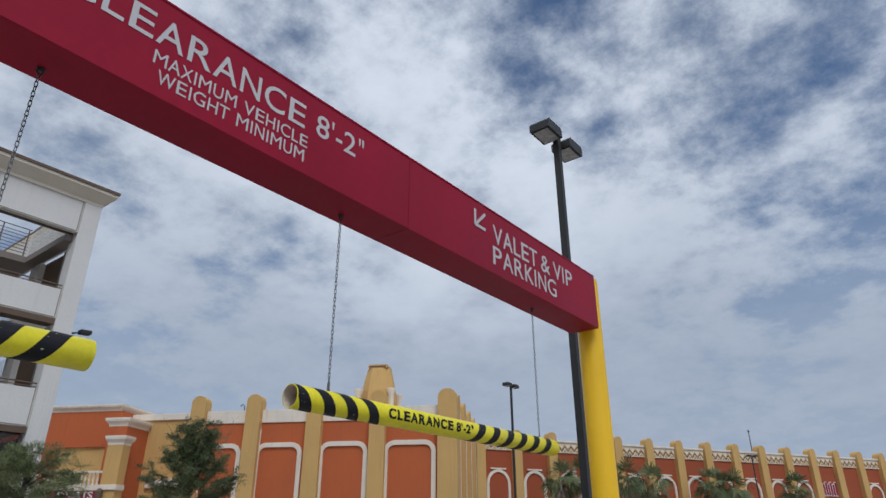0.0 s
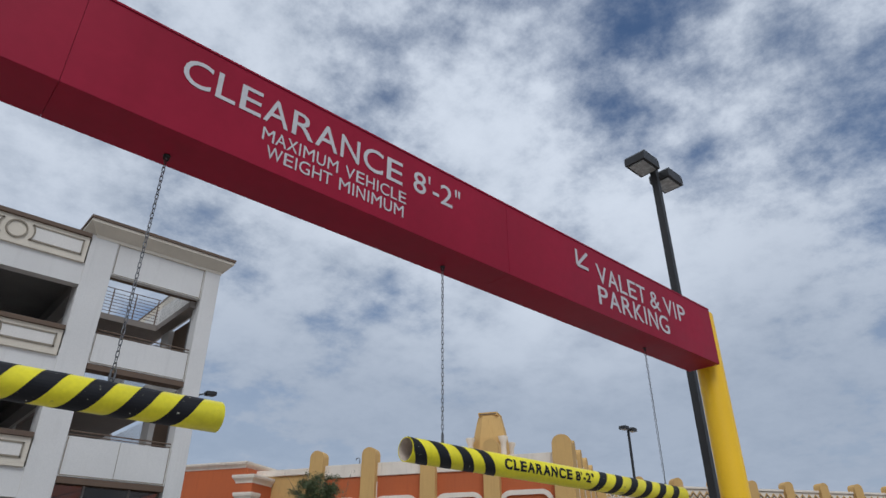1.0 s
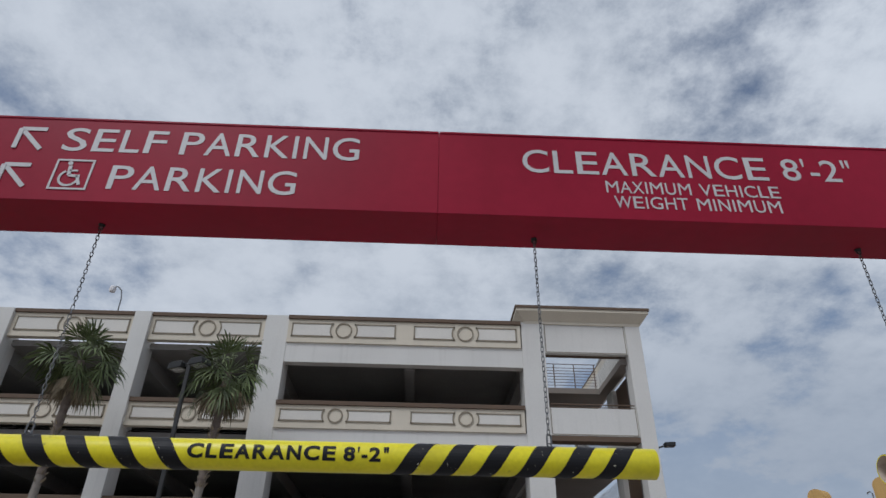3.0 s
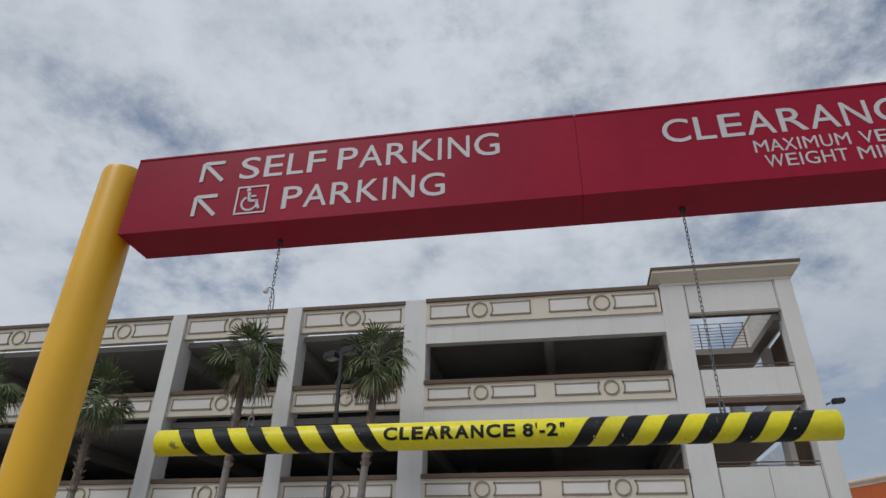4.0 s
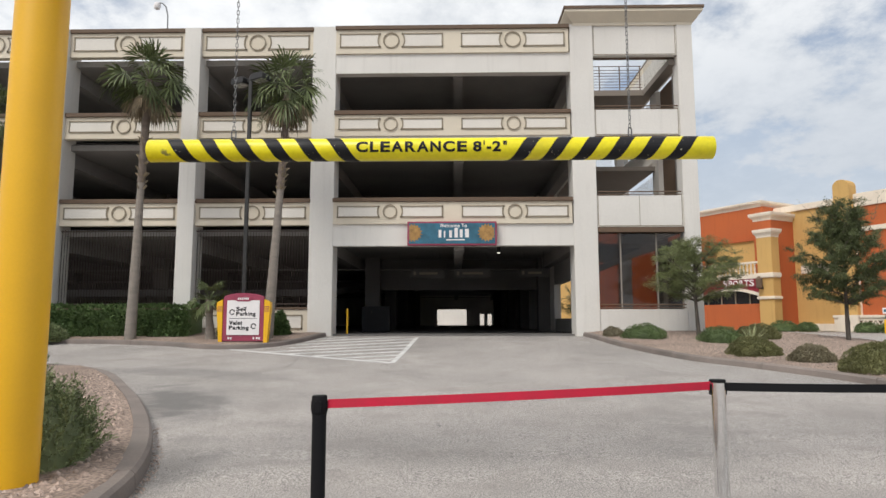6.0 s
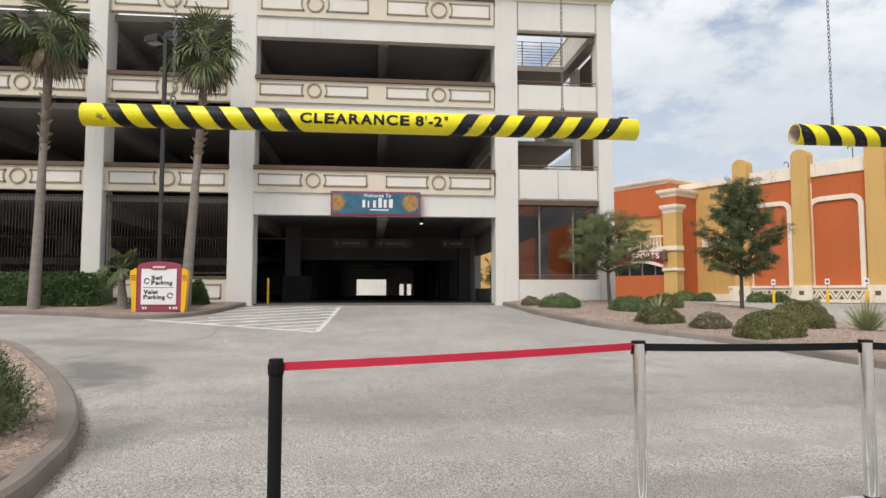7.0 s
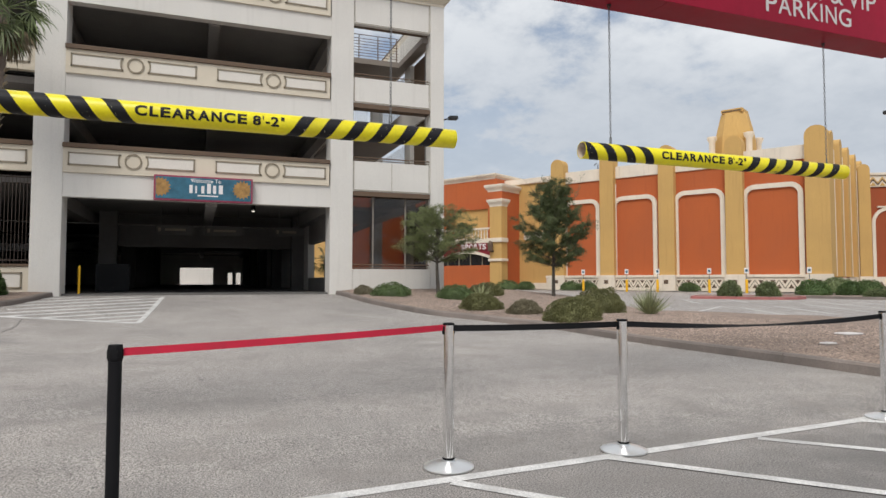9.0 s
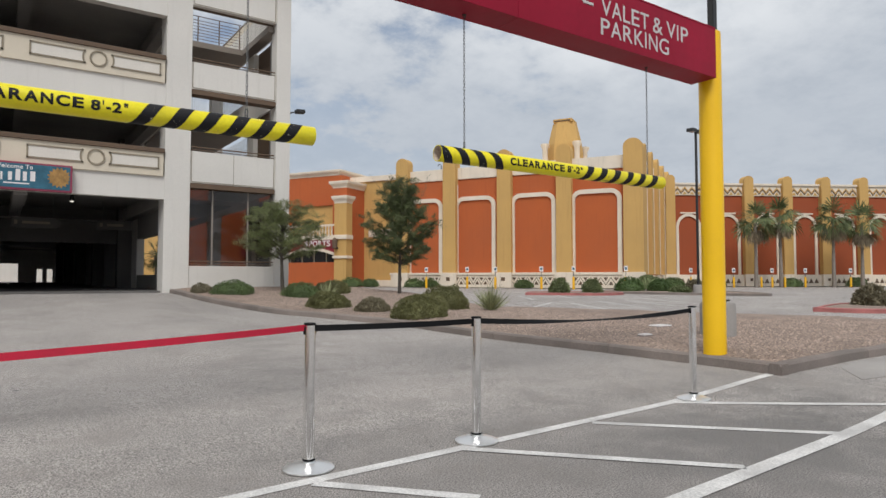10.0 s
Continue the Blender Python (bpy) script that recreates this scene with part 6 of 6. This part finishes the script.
def shrub(x, y, rx, rz, leaf, seed, label, count, length=0.038, width=0.016, group="shrubs on the gravel island", name="shrub", up_=0.35, ry=None):
    """A mound of small leaves over twigs, with a lumpy outline."""
    count = int(count * 1.7)
    z = H(x, y) + 0.11
    rx, rz = rx * 0.86, rz * 0.92
    ry = ry or rx
    root = thing(name, label, "shrub", (x, y, z), group)
    g = np.random.default_rng(seed)
    u = g.normal(size=(count, 3))
    u[:, 2] = np.abs(u[:, 2]) * 0.9 + 0.02
    u /= np.linalg.norm(u, axis=1, keepdims=True)
    lump = np.array([0.16 * noise.noise(Vector(p) * 2.6 + Vector((seed, 0, 0))) + 0.09 * noise.noise(Vector(p) * 6 + Vector((0, seed, 0))) for p in u])
    rad = (1 + lump) * (1 - 0.16 * g.random(count) ** 2)
    pts = u * rad[:, None] * np.array((rx, ry, rz)) + np.array((x, y, z))
    dirs = u * 0.8 + g.normal(size=(count, 3)) * 0.5 + np.array((0, 0, up_))
    leaf_part("foliage", pts, dirs, length, width, leaf, root, 0.1)
    bm = bmesh.new()
    bmesh.ops.create_icosphere(bm, subdivisions=3, radius=1)
    for v in bm.verts:
        k = 0.84 * (1 + 0.16 * noise.noise(v.co * 2.6 + Vector((seed, 0, 0))))
        v.co = Vector((x + v.co.x * rx * k, y + v.co.y * ry * k, z + max(-0.06, v.co.z * rz * k)))
    part("inner_mass", bm, leaf, root, smooth=True)
    return root


shrub(8.1, 13.5, 0.82, 0.62, M_SHRUB2, 1, "rounded olive-green shrub in the gravel", 8840)
shrub(7.75, 15.3, 0.55, 0.42, M_SHRUB3, 2, "low greyish half-dry shrub in the gravel", 5100)
shrub(7.15, 16.7, 0.72, 0.5, M_SHRUB2, 3, "rounded olive-green shrub in the gravel", 7140)
shrub(10.2, 15.5, 0.85, 0.78, M_SHRUB2, 4, "rounded olive-green shrub in the gravel", 8840)
shrub(5.75, 20.95, 0.8, 0.5, M_SHRUB, 5, "low fresh green shrub beside the garage", 4200)
shrub(4.98, 21.7, 0.38, 0.34, M_SHRUB3, 6, "small greyish shrub beside the garage", 1800)
shrub(7.62, 19.85, 0.75, 0.55, M_SHRUB, 7, "low green shrub under a young tree", 3800)
shrub(9.2, 20.9, 0.75, 0.5, M_SHRUB2, 8, "rounded olive-green shrub in the gravel", 6460)


def spiky(x, y, n, L, seed, label, leaf=None):
    """A rosette of stiff narrow leaves."""
    z = H(x, y) + 0.12
    root = thing("yucca", label, "plant", (x, y, z), "spiky plants")
    g = np.random.default_rng(seed)
    a, el = g.random(n) * 6.283, np.radians(28 + 60 * g.random(n))
    d = np.stack([np.cos(a) * np.cos(el), np.sin(a) * np.cos(el), np.sin(el)], 1)
    leaf_part("leaf_rosette", np.tile(np.array((x, y, z)), (n, 1)) + d * 0.04, d, L, 0.018, leaf or M_YUCCA, root, -0.06)
    return root


spiky(11.0, 14.3, 340, 0.66, 1, "pale green spiky yucca tuft in the gravel")
spiky(8.3, 19.4, 90, 0.5, 2, "small pale spiky agave in the gravel")

# rosemary bushes on the near island
for x, y, r, hh, sd in ((-3.82, 6.0, 0.95, 0.88, 31), (-5.3, 7.0, 0.8, 0.6, 32)):
    root = thing("rosemary_bush", "bushy green rosemary with upright sprigs in gravel", "shrub", (x, y, H(x, y) + 0.13), "rosemary bushes")
    g = np.random.default_rng(sd)
    n = 1400
    u = g.normal(size=(n, 3))
    u[:, 2] = np.abs(u[:, 2]) * 0.9
    u /= np.linalg.norm(u, axis=1, keepdims=True)
    base = u * np.array((r * 0.82, r * 0.82, hh * 0.8)) * (0.72 + 0.25 * g.random((n, 1))) + np.array((x, y, H(x, y) + 0.12))
    sd_ = u * 0.75 + np.array((0, 0, 0.75)) + g.normal(size=(n, 3)) * 0.22
    sd_ /= np.linalg.norm(sd_, axis=1, keepdims=True)
    Ls = 0.14 + 0.12 * g.random((n, 1))
    k = 24
    t = np.tile(np.linspace(0.05, 1, k), n)[:, None]
    B_ = np.repeat(base, k, 0) + np.repeat(sd_ * Ls, k, 0) * t
    D_ = np.repeat(sd_, k, 0) * 0.8 + g.normal(size=(n * k, 3)) * 0.6
    leaf_part("foliage", B_, D_, 0.042, 0.011, M_ROSEM, root, 0.0)
    bm = bmesh.new()
    bmesh.ops.create_icosphere(bm, subdivisions=3, radius=1)
    for v in bm.verts:
        q = 0.76 * (1 + 0.15 * noise.noise(v.co * 3 + Vector((sd, 0, 0))))
        v.co = Vector((x + v.co.x * r * q, y + v.co.y * r * q, H(x, y) + 0.1 + max(-0.05, v.co.z * hh * q)))
    part("inner_mass", bm, M_ROSEM, root, smooth=True)

# hedge along the garage
g = np.random.default_rng(5)
n = 26000
hx = -8.6 - 27.0 * g.random(n) ** 1.2
side = g.random(n)
hy = np.where(side < 0.68, 21.55 + 0.1 * g.random(n), 21.6 + 1.35 * g.random(n))
hz = np.where(side < 0.68, 0.72 + 1.08 * g.random(n), 1.76 + 0.06 * g.random(n))
bump_ = np.array([0.16 * noise.noise(Vector((a * 0.8, c * 1.3, 3.0))) + 0.1 * noise.noise(Vector((a * 2.4, c * 2.4, 1.0))) for a, c in zip(hx, hz)])
P = np.stack([hx, hy - bump_, hz + np.where(side < 0.68, 0, bump_)], 1)
gap_ = hx < -8.7
hedge = thing("hedge", "dense dark green clipped hedge along the garage front", "hedge", (-18, 22, 0.75))
P = P[gap_]
leaf_part("foliage", P, np.stack([g.normal(size=len(P)) * 0.5, -0.6 + g.normal(size=len(P)) * 0.4, 0.3 + g.normal(size=len(P)) * 0.5], 1), 0.11, 0.05, M_HEDGE, hedge, 0.1)
bm = bmesh.new()
for a, b in ((-38.0, -8.8),):
    box(bm, (a, 21.72, 0.6), (b, 22.95, 1.7))
part("inner_mass", bm, M_HEDGE, hedge)
shrub(-5.85, 22.0, 0.34, 0.8, M_HEDGE, 43, "upright dark green shrub beside the garage column", 2600, 0.09, 0.04, "shrubs before the hedge")
shrub(-7.3, 21.9, 0.6, 0.95, M_HEDGE, 44, "upright dark green shrub behind the directory sign", 3000, 0.09, 0.04, "shrubs before the hedge")
shrub(-13.0, 20.95, 0.75, 0.5, M_ROSEM, 41, "light green low shrub before the hedge", 2600, 0.09, 0.03, "shrubs before the hedge")


# ---- gravel stones ----
def scatter(name, n, test, x0, x1, y0, y1, bed_, size, label):
    """Loose stones over a bed, or over the ground where there is none."""
    g = np.random.default_rng(len(name) + n)
    v, f = [], []
    k = 0
    while k < n:
        x, y = g.uniform(x0, x1), g.uniform(y0, y1)
        if not test(x, y):
            continue
        k += 1
        s = size * g.uniform(0.5, 1.4)
        z = H(x, y) + 0.003
        if bed_:
            hit, loc, _, _ = bed_.ray_cast((x, y, 5.0), (0, 0, -1))
            z = loc.z - 0.002 if hit else z
        a = g.uniform(0, 6.28)
        i0 = len(v)
        for dx, dy, dz in ((1, 0, 0.1), (-0.2, 0.8, 0), (-1, 0.1, 0.15), (0.1, -0.75, 0.05), (0.1, 0.1, 0.75)):
            dx, dy = dx * g.uniform(0.7, 1.1), dy * g.uniform(0.7, 1.1)
            v.append((x + s * (dx * math.cos(a) - dy * math.sin(a)), y + s * (dx * math.sin(a) + dy * math.cos(a)), z + s * dz))
        f += [(i0, i0 + 1, i0 + 4), (i0 + 1, i0 + 2, i0 + 4), (i0 + 2, i0 + 3, i0 + 4), (i0 + 3, i0, i0 + 4)]
    me = bpy.data.meshes.new(name)
    me.from_pydata(v, [], f)
    me.materials.append(M_STONE)
    return tagged(new(name, me), label, "gravel", kind="stuff")


def inside(poly):
    def test(x, y):
        c = False
        for (x0, y0), (x1, y1) in zip(poly, poly[1:] + poly[:1]):
            if (y0 > y) != (y1 > y) and x < (x1 - x0) * (y - y0) / (y1 - y0) + x0:
                c = not c
        return c
    return test


bpy.context.view_layer.update()
scatter("gravel_stones", 30000, inside([(p[0] + 0.25, p[1] + 0.2) for p in RISL]), 4.5, 16, 4.5, 24, bed_sign, 0.02, "loose tan gravel stones on the island")
scatter("gravel_chips", 11000, inside([(p.x - 0.28, p.y - 0.1) for p in isl] + [(-8, -3), (-12, 15)]), -8, -2.4, 1.0, 13, bed_lane, 0.028, "loose tan bark and gravel chips on the island")
near_kerb = [p for p in isl if 3.0 < p.y < 8.5]
scatter("kerb_debris", 420, lambda x, y: any(0.012 < x - p.x < 0.06 and abs(y - p.y) < 0.12 for p in near_kerb), -4.2, -2.0, 3.0, 8.5, None, 0.011, "fine dirt and chips along the kerb")


# ---- lamp posts ----
def lamp_post(x, y, z, h, ang, label, base=True, heads=2, r=0.06):
    root = thing("lamp_post", label, "lamp post", (x, y, z), "parking lot lamp posts")
    if base:
        part("pedestal", lathe(bmesh.new(), [(0.3, -0.1), (0.3, 0.5), (0.28, 0.56), (0.2, 0.58)], (x, y, z), 28), M_APRON, root, "round concrete pedestal", smooth=True)
        z0 = z + 0.58
        part("base_plate", B((x - 0.15, y - 0.15, z0), (x + 0.15, y + 0.15, z0 + 0.03), 0.005), M_DARK, root)
    else:
        z0 = z
    part("pole", B((x - r, y - r, z0 + 0.02), (x + r, y + r, z + h), 0.008), M_DARK, root, "square dark bronze pole")
    for k in range(heads):
        m = Matrix.Translation((x, y, z + h)) @ Matrix.Rotation(radians(ang + 180 * k), 4, "Z")
        part("arm", turn(B((r - 0.01, -0.03, -0.16), (0.18, 0.03, -0.08)), m), M_DARK, root)
        head = bmesh.new()
        prism(head, [(0.15, -0.2, -0.2), (0.68, -0.2, -0.2), (0.68, -0.2, -0.06), (0.63, -0.2, 0.0), (0.2, -0.2, 0.0), (0.15, -0.2, -0.06)], (0, 0.4, 0))
        hd = part("lamp_head", turn(head, m), M_DARK, root, "flat dark lamp head")
        part("lens", turn(B((0.2, -0.15, -0.22), (0.63, 0.15, -0.203)), m), M_LENS, hd)
    return root


lamp_post(9.98, 6.7, 0.3, 8.5, 180, "tall dark double-headed lamp post on a concrete pedestal")
lamp_post(35.3, 23.9, 0.3, 10.3, 180, "tall dark double-headed lamp post across the lot")
lamp_post(-6.62, 20.6, H(-6.62, 20.6) + 0.1, 8.42, -28, "dark double-headed lamp post before the garage", False, r=0.055)
lamp_post(84.0, 22.0, 0.35, 10.0, 150, "dark lamp post far down the lot")

# ---- directory sign before the garage ----
mx, my, mz = -6.42, 20.1, H(-6.42, 20.1) + 0.05
mon = thing("parking_sign", "maroon and yellow directory sign with a white board", "sign", (mx, my, mz))
bm = bmesh.new()
top_ = [(0.62 * math.sin(radians(a)), 1.43 + 0.12 * math.cos(radians(a * 1.2))) for a in range(-75, 76, 15)]
prism(bm, [(mx - 0.62, my - 0.09, mz + 0.12), (mx + 0.62, my - 0.09, mz + 0.12)] + [(mx + a, my - 0.09, mz + b) for a, b in top_[::-1]], (0, 0.18, 0))
part("frame", bm, M_MAROON, mon, "maroon painted sign body")
part("board", B((mx - 0.49, my - 0.115, mz + 0.3), (mx + 0.49, my - 0.092, mz + 1.33), 0.006), M_BOARD, mon, "white board")
bm = bmesh.new()
prism(bm, [(mx - 0.28, my - 0.118, mz + 1.42), (mx + 0.28, my - 0.118, mz + 1.42), (mx + 0.2, my - 0.118, mz + 1.3), (mx - 0.2, my - 0.118, mz + 1.3)], (0, -0.01, 0))
part("crest", bm, M_MAROON, mon)
bm = bmesh.new()
for k in range(6):
    box(bm, (mx - 0.17 + 0.058 * k, my - 0.134, mz + 1.35), (mx - 0.13 + 0.058 * k, my - 0.13, mz + 1.41))
part("name_shapes", bm, M_BOARD, mon, "pale name drawn as plain shapes")
for tx, tz, w, s in ((-0.21, 1.01, 0.31, "Self"), (-0.21, 0.87, 0.59, "Parking"), (-0.417, 0.6, 0.4, "Valet"), (-0.417, 0.455, 0.6, "Parking")):
    part("lettering", shift(heavy(lettering(s, w - 0.01, 0.125 if s != "Parking" else 0.155, 0.003, 0.02), 0.01), (mx + tx, my - 0.116, mz + tz - (0.035 if s == "Parking" else 0))), M_BLACK, mon, f"black letters {s}")
part("divider", B((mx - 0.42, my - 0.12, mz + 0.785), (mx + 0.42, my - 0.116, mz + 0.797)), M_BLACK, mon)
for cx, cz in ((-0.33, 0.98), (0.32, 0.56)):
    bm = bmesh.new()
    for k in range(18):
        a0, a1 = 2 * math.pi * k / 20, 2 * math.pi * (k + 1) / 20
        prism(bm, [(mx + cx + r * math.cos(q), my - 0.116, mz + cz + r * math.sin(q)) for r, q in ((0.085, a0), (0.085, a1), (0.055, a1), (0.055, a0))], (0, -0.003, 0))
    part("round_arrow", bm, M_BLACK, mon)
for s in (-1, 1):
    bm = bmesh.new()
    prism(bm, [(mx + s * 0.62, my - 0.11, mz + 0.0), (mx + s * 0.72, my - 0.11, mz + 0.0), (mx + s * 0.81, my - 0.11, mz + 1.18), (mx + s * 0.79, my - 0.11, mz + 1.28), (mx + s * 0.625, my - 0.11, mz + 1.36)], (0, 0.22, 0))
    wg = part("wing_post", bm, M_YELLOW, mon, "flared yellow side post")
    for k in range(3):
        z0 = mz + 1.0 + 0.06 * k
        part("red_band", B((mx + min(s * 0.63, s * 0.785), my - 0.116, z0), (mx + max(s * 0.63, s * 0.785), my - 0.112, z0 + 0.025)), M_MAROON, wg)
    part("foot", B((mx + s * 0.68 - 0.05, my - 0.08, mz - 0.08), (mx + s * 0.68 + 0.05, my + 0.08, mz + 0.02)), M_DARK, wg)
bm = bmesh.new()
for k in (-0.45, -0.38, 0.3, 0.4, 0.47):
    box(bm, (mx + k, my - 0.1, mz + 0.17), (mx + k + 0.05, my - 0.094, mz + 0.24))
part("small_writing_bars", bm, M_BOARD, mon)

# ---- the lot before the casino ----
BOL = finish(lathe(bmesh.new(), [(0.11, -0.05), (0.11, 1.0), (0.08, 1.08), (0.02, 1.11)], (0, 0, 0), 14), "post", M_YELLOW, True)
PLT = finish(B((-0.16, -0.012, 1.55), (0.16, 0.012, 2.0), 0.004), "plate", M_BOARD)
MARK = finish(B((-0.09, -0.018, 1.68), (0.09, -0.0125, 1.88)), "mark", M_TEAL)
STK = finish(B((-0.025, -0.02, 1.1), (0.025, 0.02, 1.56)), "sign_stake", M_STEEL)


def bollard(x, y, sign):
    root = thing("bollard", "yellow steel bollard" + (" with an accessible parking plate on a stake" if sign else " before the casino wall"), "bollard", (x, y, H(x, y)), "yellow bollards")
    rot = Matrix.Translation((x, y, H(x, y))) @ Matrix.Rotation(radians(-38), 4, "Z")
    share("post", BOL, root, rot)
    if sign:
        share("sign_stake", STK, root, rot)
        pl = share("plate", PLT, root, rot, "white parking plate")
        share("mark", MARK, root, rot)


for x, y in ((33.3, 51.6), (35.4, 47.9), (36.8, 45.5), (38.9, 41.7), (40.3, 39.2), (42.5, 35.4)):
    bollard(x, y, True)
for x, y, sg in ((58.4, 40.1, True), (62.4, 37.8, True), (65.0, 36.3, False), (66.0, 35.7, True), (67.2, 35.0, False), (69.2, 33.9, True), (73.6, 31.4, True)):
    bollard(x, y, sg)

GF = "fan palms before the casino wing"
for x, y, h, sd in ((64.7, 36.7, 6.9, 51), (67.2, 35.4, 7.4, 52), (72.2, 32.4, 7.2, 54), (75.0, 30.8, 6.7, 55), (83.0, 26.8, 7.0, 57), (85.5, 25.2, 6.6, 58), (95.0, 20.2, 6.8, 59)):
    palm(x, y, H(x, y), h, 0.17, 1.2, 1.5, 24, sd, "fan palm before the casino wing", GF, skirt=0.8)


def lot_island(pts, label, plants, red=True):
    line = rounded(pts + [pts[0]], 5)
    kerb("kerb_lot", line, 1, 0.18, 0.15, 3.0, label, M_KERBRED if red else M_CONC)
    bed("lot_bed", [(p.x, p.y) for p in line[:-1]], 0.12, M_GRAVEL, "tan gravel bed of a lot island")
    for k, (x, y, r, h, m) in enumerate(plants):
        shrub(x, y, r, h, m, int(x * 7 + k), "rounded green shrub on a lot island", 1300, 0.12, 0.05, "shrubs on the lot islands")


lot_island([(25.0, 28.4), (28.6, 25.4), (31.5, 27.0), (28.0, 30.5)], "red painted kerb of a lot island", [(27.6, 28.2, 0.68, 0.88, M_ROSEM), (29.7, 27.5, 0.68, 0.85, M_ROSEM)])
lot_island([(31.0, 29.2), (35.2, 21.0), (38.0, 21.0), (40.5, 27.0), (36.0, 31.5)], "grey concrete kerb of a lot island", [(34.8, 28.8, 1.1, 1.0, M_HEDGE), (37.0, 28.0, 0.9, 0.85, M_HEDGE), (35.0, 25.0, 0.7, 0.4, M_ROSEM), (38.0, 26.0, 0.7, 0.8, M_SHRUB3)], False)
lot_island([(22.2, 10.9), (23.8, 8.9), (34.0, 7.0), (36.0, 9.4), (28.0, 12.0)], "red painted kerb of a lot island", [(26.5, 10.8, 0.7, 0.8, M_SHRUB3), (29.5, 10.2, 0.9, 1.3, M_SHRUB), (33, 9, 0.9, 1.2, M_SHRUB2)])
for x, y, r, h in ((33.6, 54.3, 1.1, 0.8), (34.6, 52.9, 1.0, 0.8), (39.6, 44.8, 1.0, 0.7), (62.5, 39.8, 1.1, 0.9), (70.0, 35.8, 1.3, 0.9), (29.6, 60.0, 1.4, 0.95), (31.2, 58.9, 1.0, 0.8), (76.5, 32.0, 1.2, 1.0)):
    shrub(x, y, r, h, M_SHRUB, int(x * 3), "low green shrub at the casino wall", 1200, 0.12, 0.05, "shrubs at the casino wall")
shrub(44.4, 34.6, 1.5, 1.15, M_ROSEM, 131, "dark green mounded shrub at the casino corner", 2200, 0.12, 0.05, "shrubs at the casino wall")
shrub(46.6, 33.8, 1.1, 0.95, M_SHRUB, 132, "dark green mounded shrub at the casino corner", 1600, 0.12, 0.05, "shrubs at the casino wall")
shrub(48.0, 32.6, 0.7, 0.8, M_YUCCA, 133, "pale yellow-green shrub at the casino corner", 1000, 0.12, 0.04, "shrubs at the casino wall")
marking([((16.5 + 2.4 * k, 14.5 + 0.6 * k), (19.5 + 2.4 * k, 19.5 + 0.6 * k), 0.1) for k in range(7)] + [((14.6 + 3 * k, 22.5 + 0.2 * k), (17.6 + 3 * k, 27.0 + 0.2 * k), 0.1) for k in range(5)], "faded white bay lines in the parking lot")
marking([((12.98, 10.76), (17.49, 10.67), 0.1), ((17.6, 9.89), (18.43, 8.3), 0.1), ((12.79, 15.98), (17.69, 15.59), 0.1), ((14.45, 16.74), (19.42, 20.45), 0.1)], "faded white bay lines beside the gravel island")
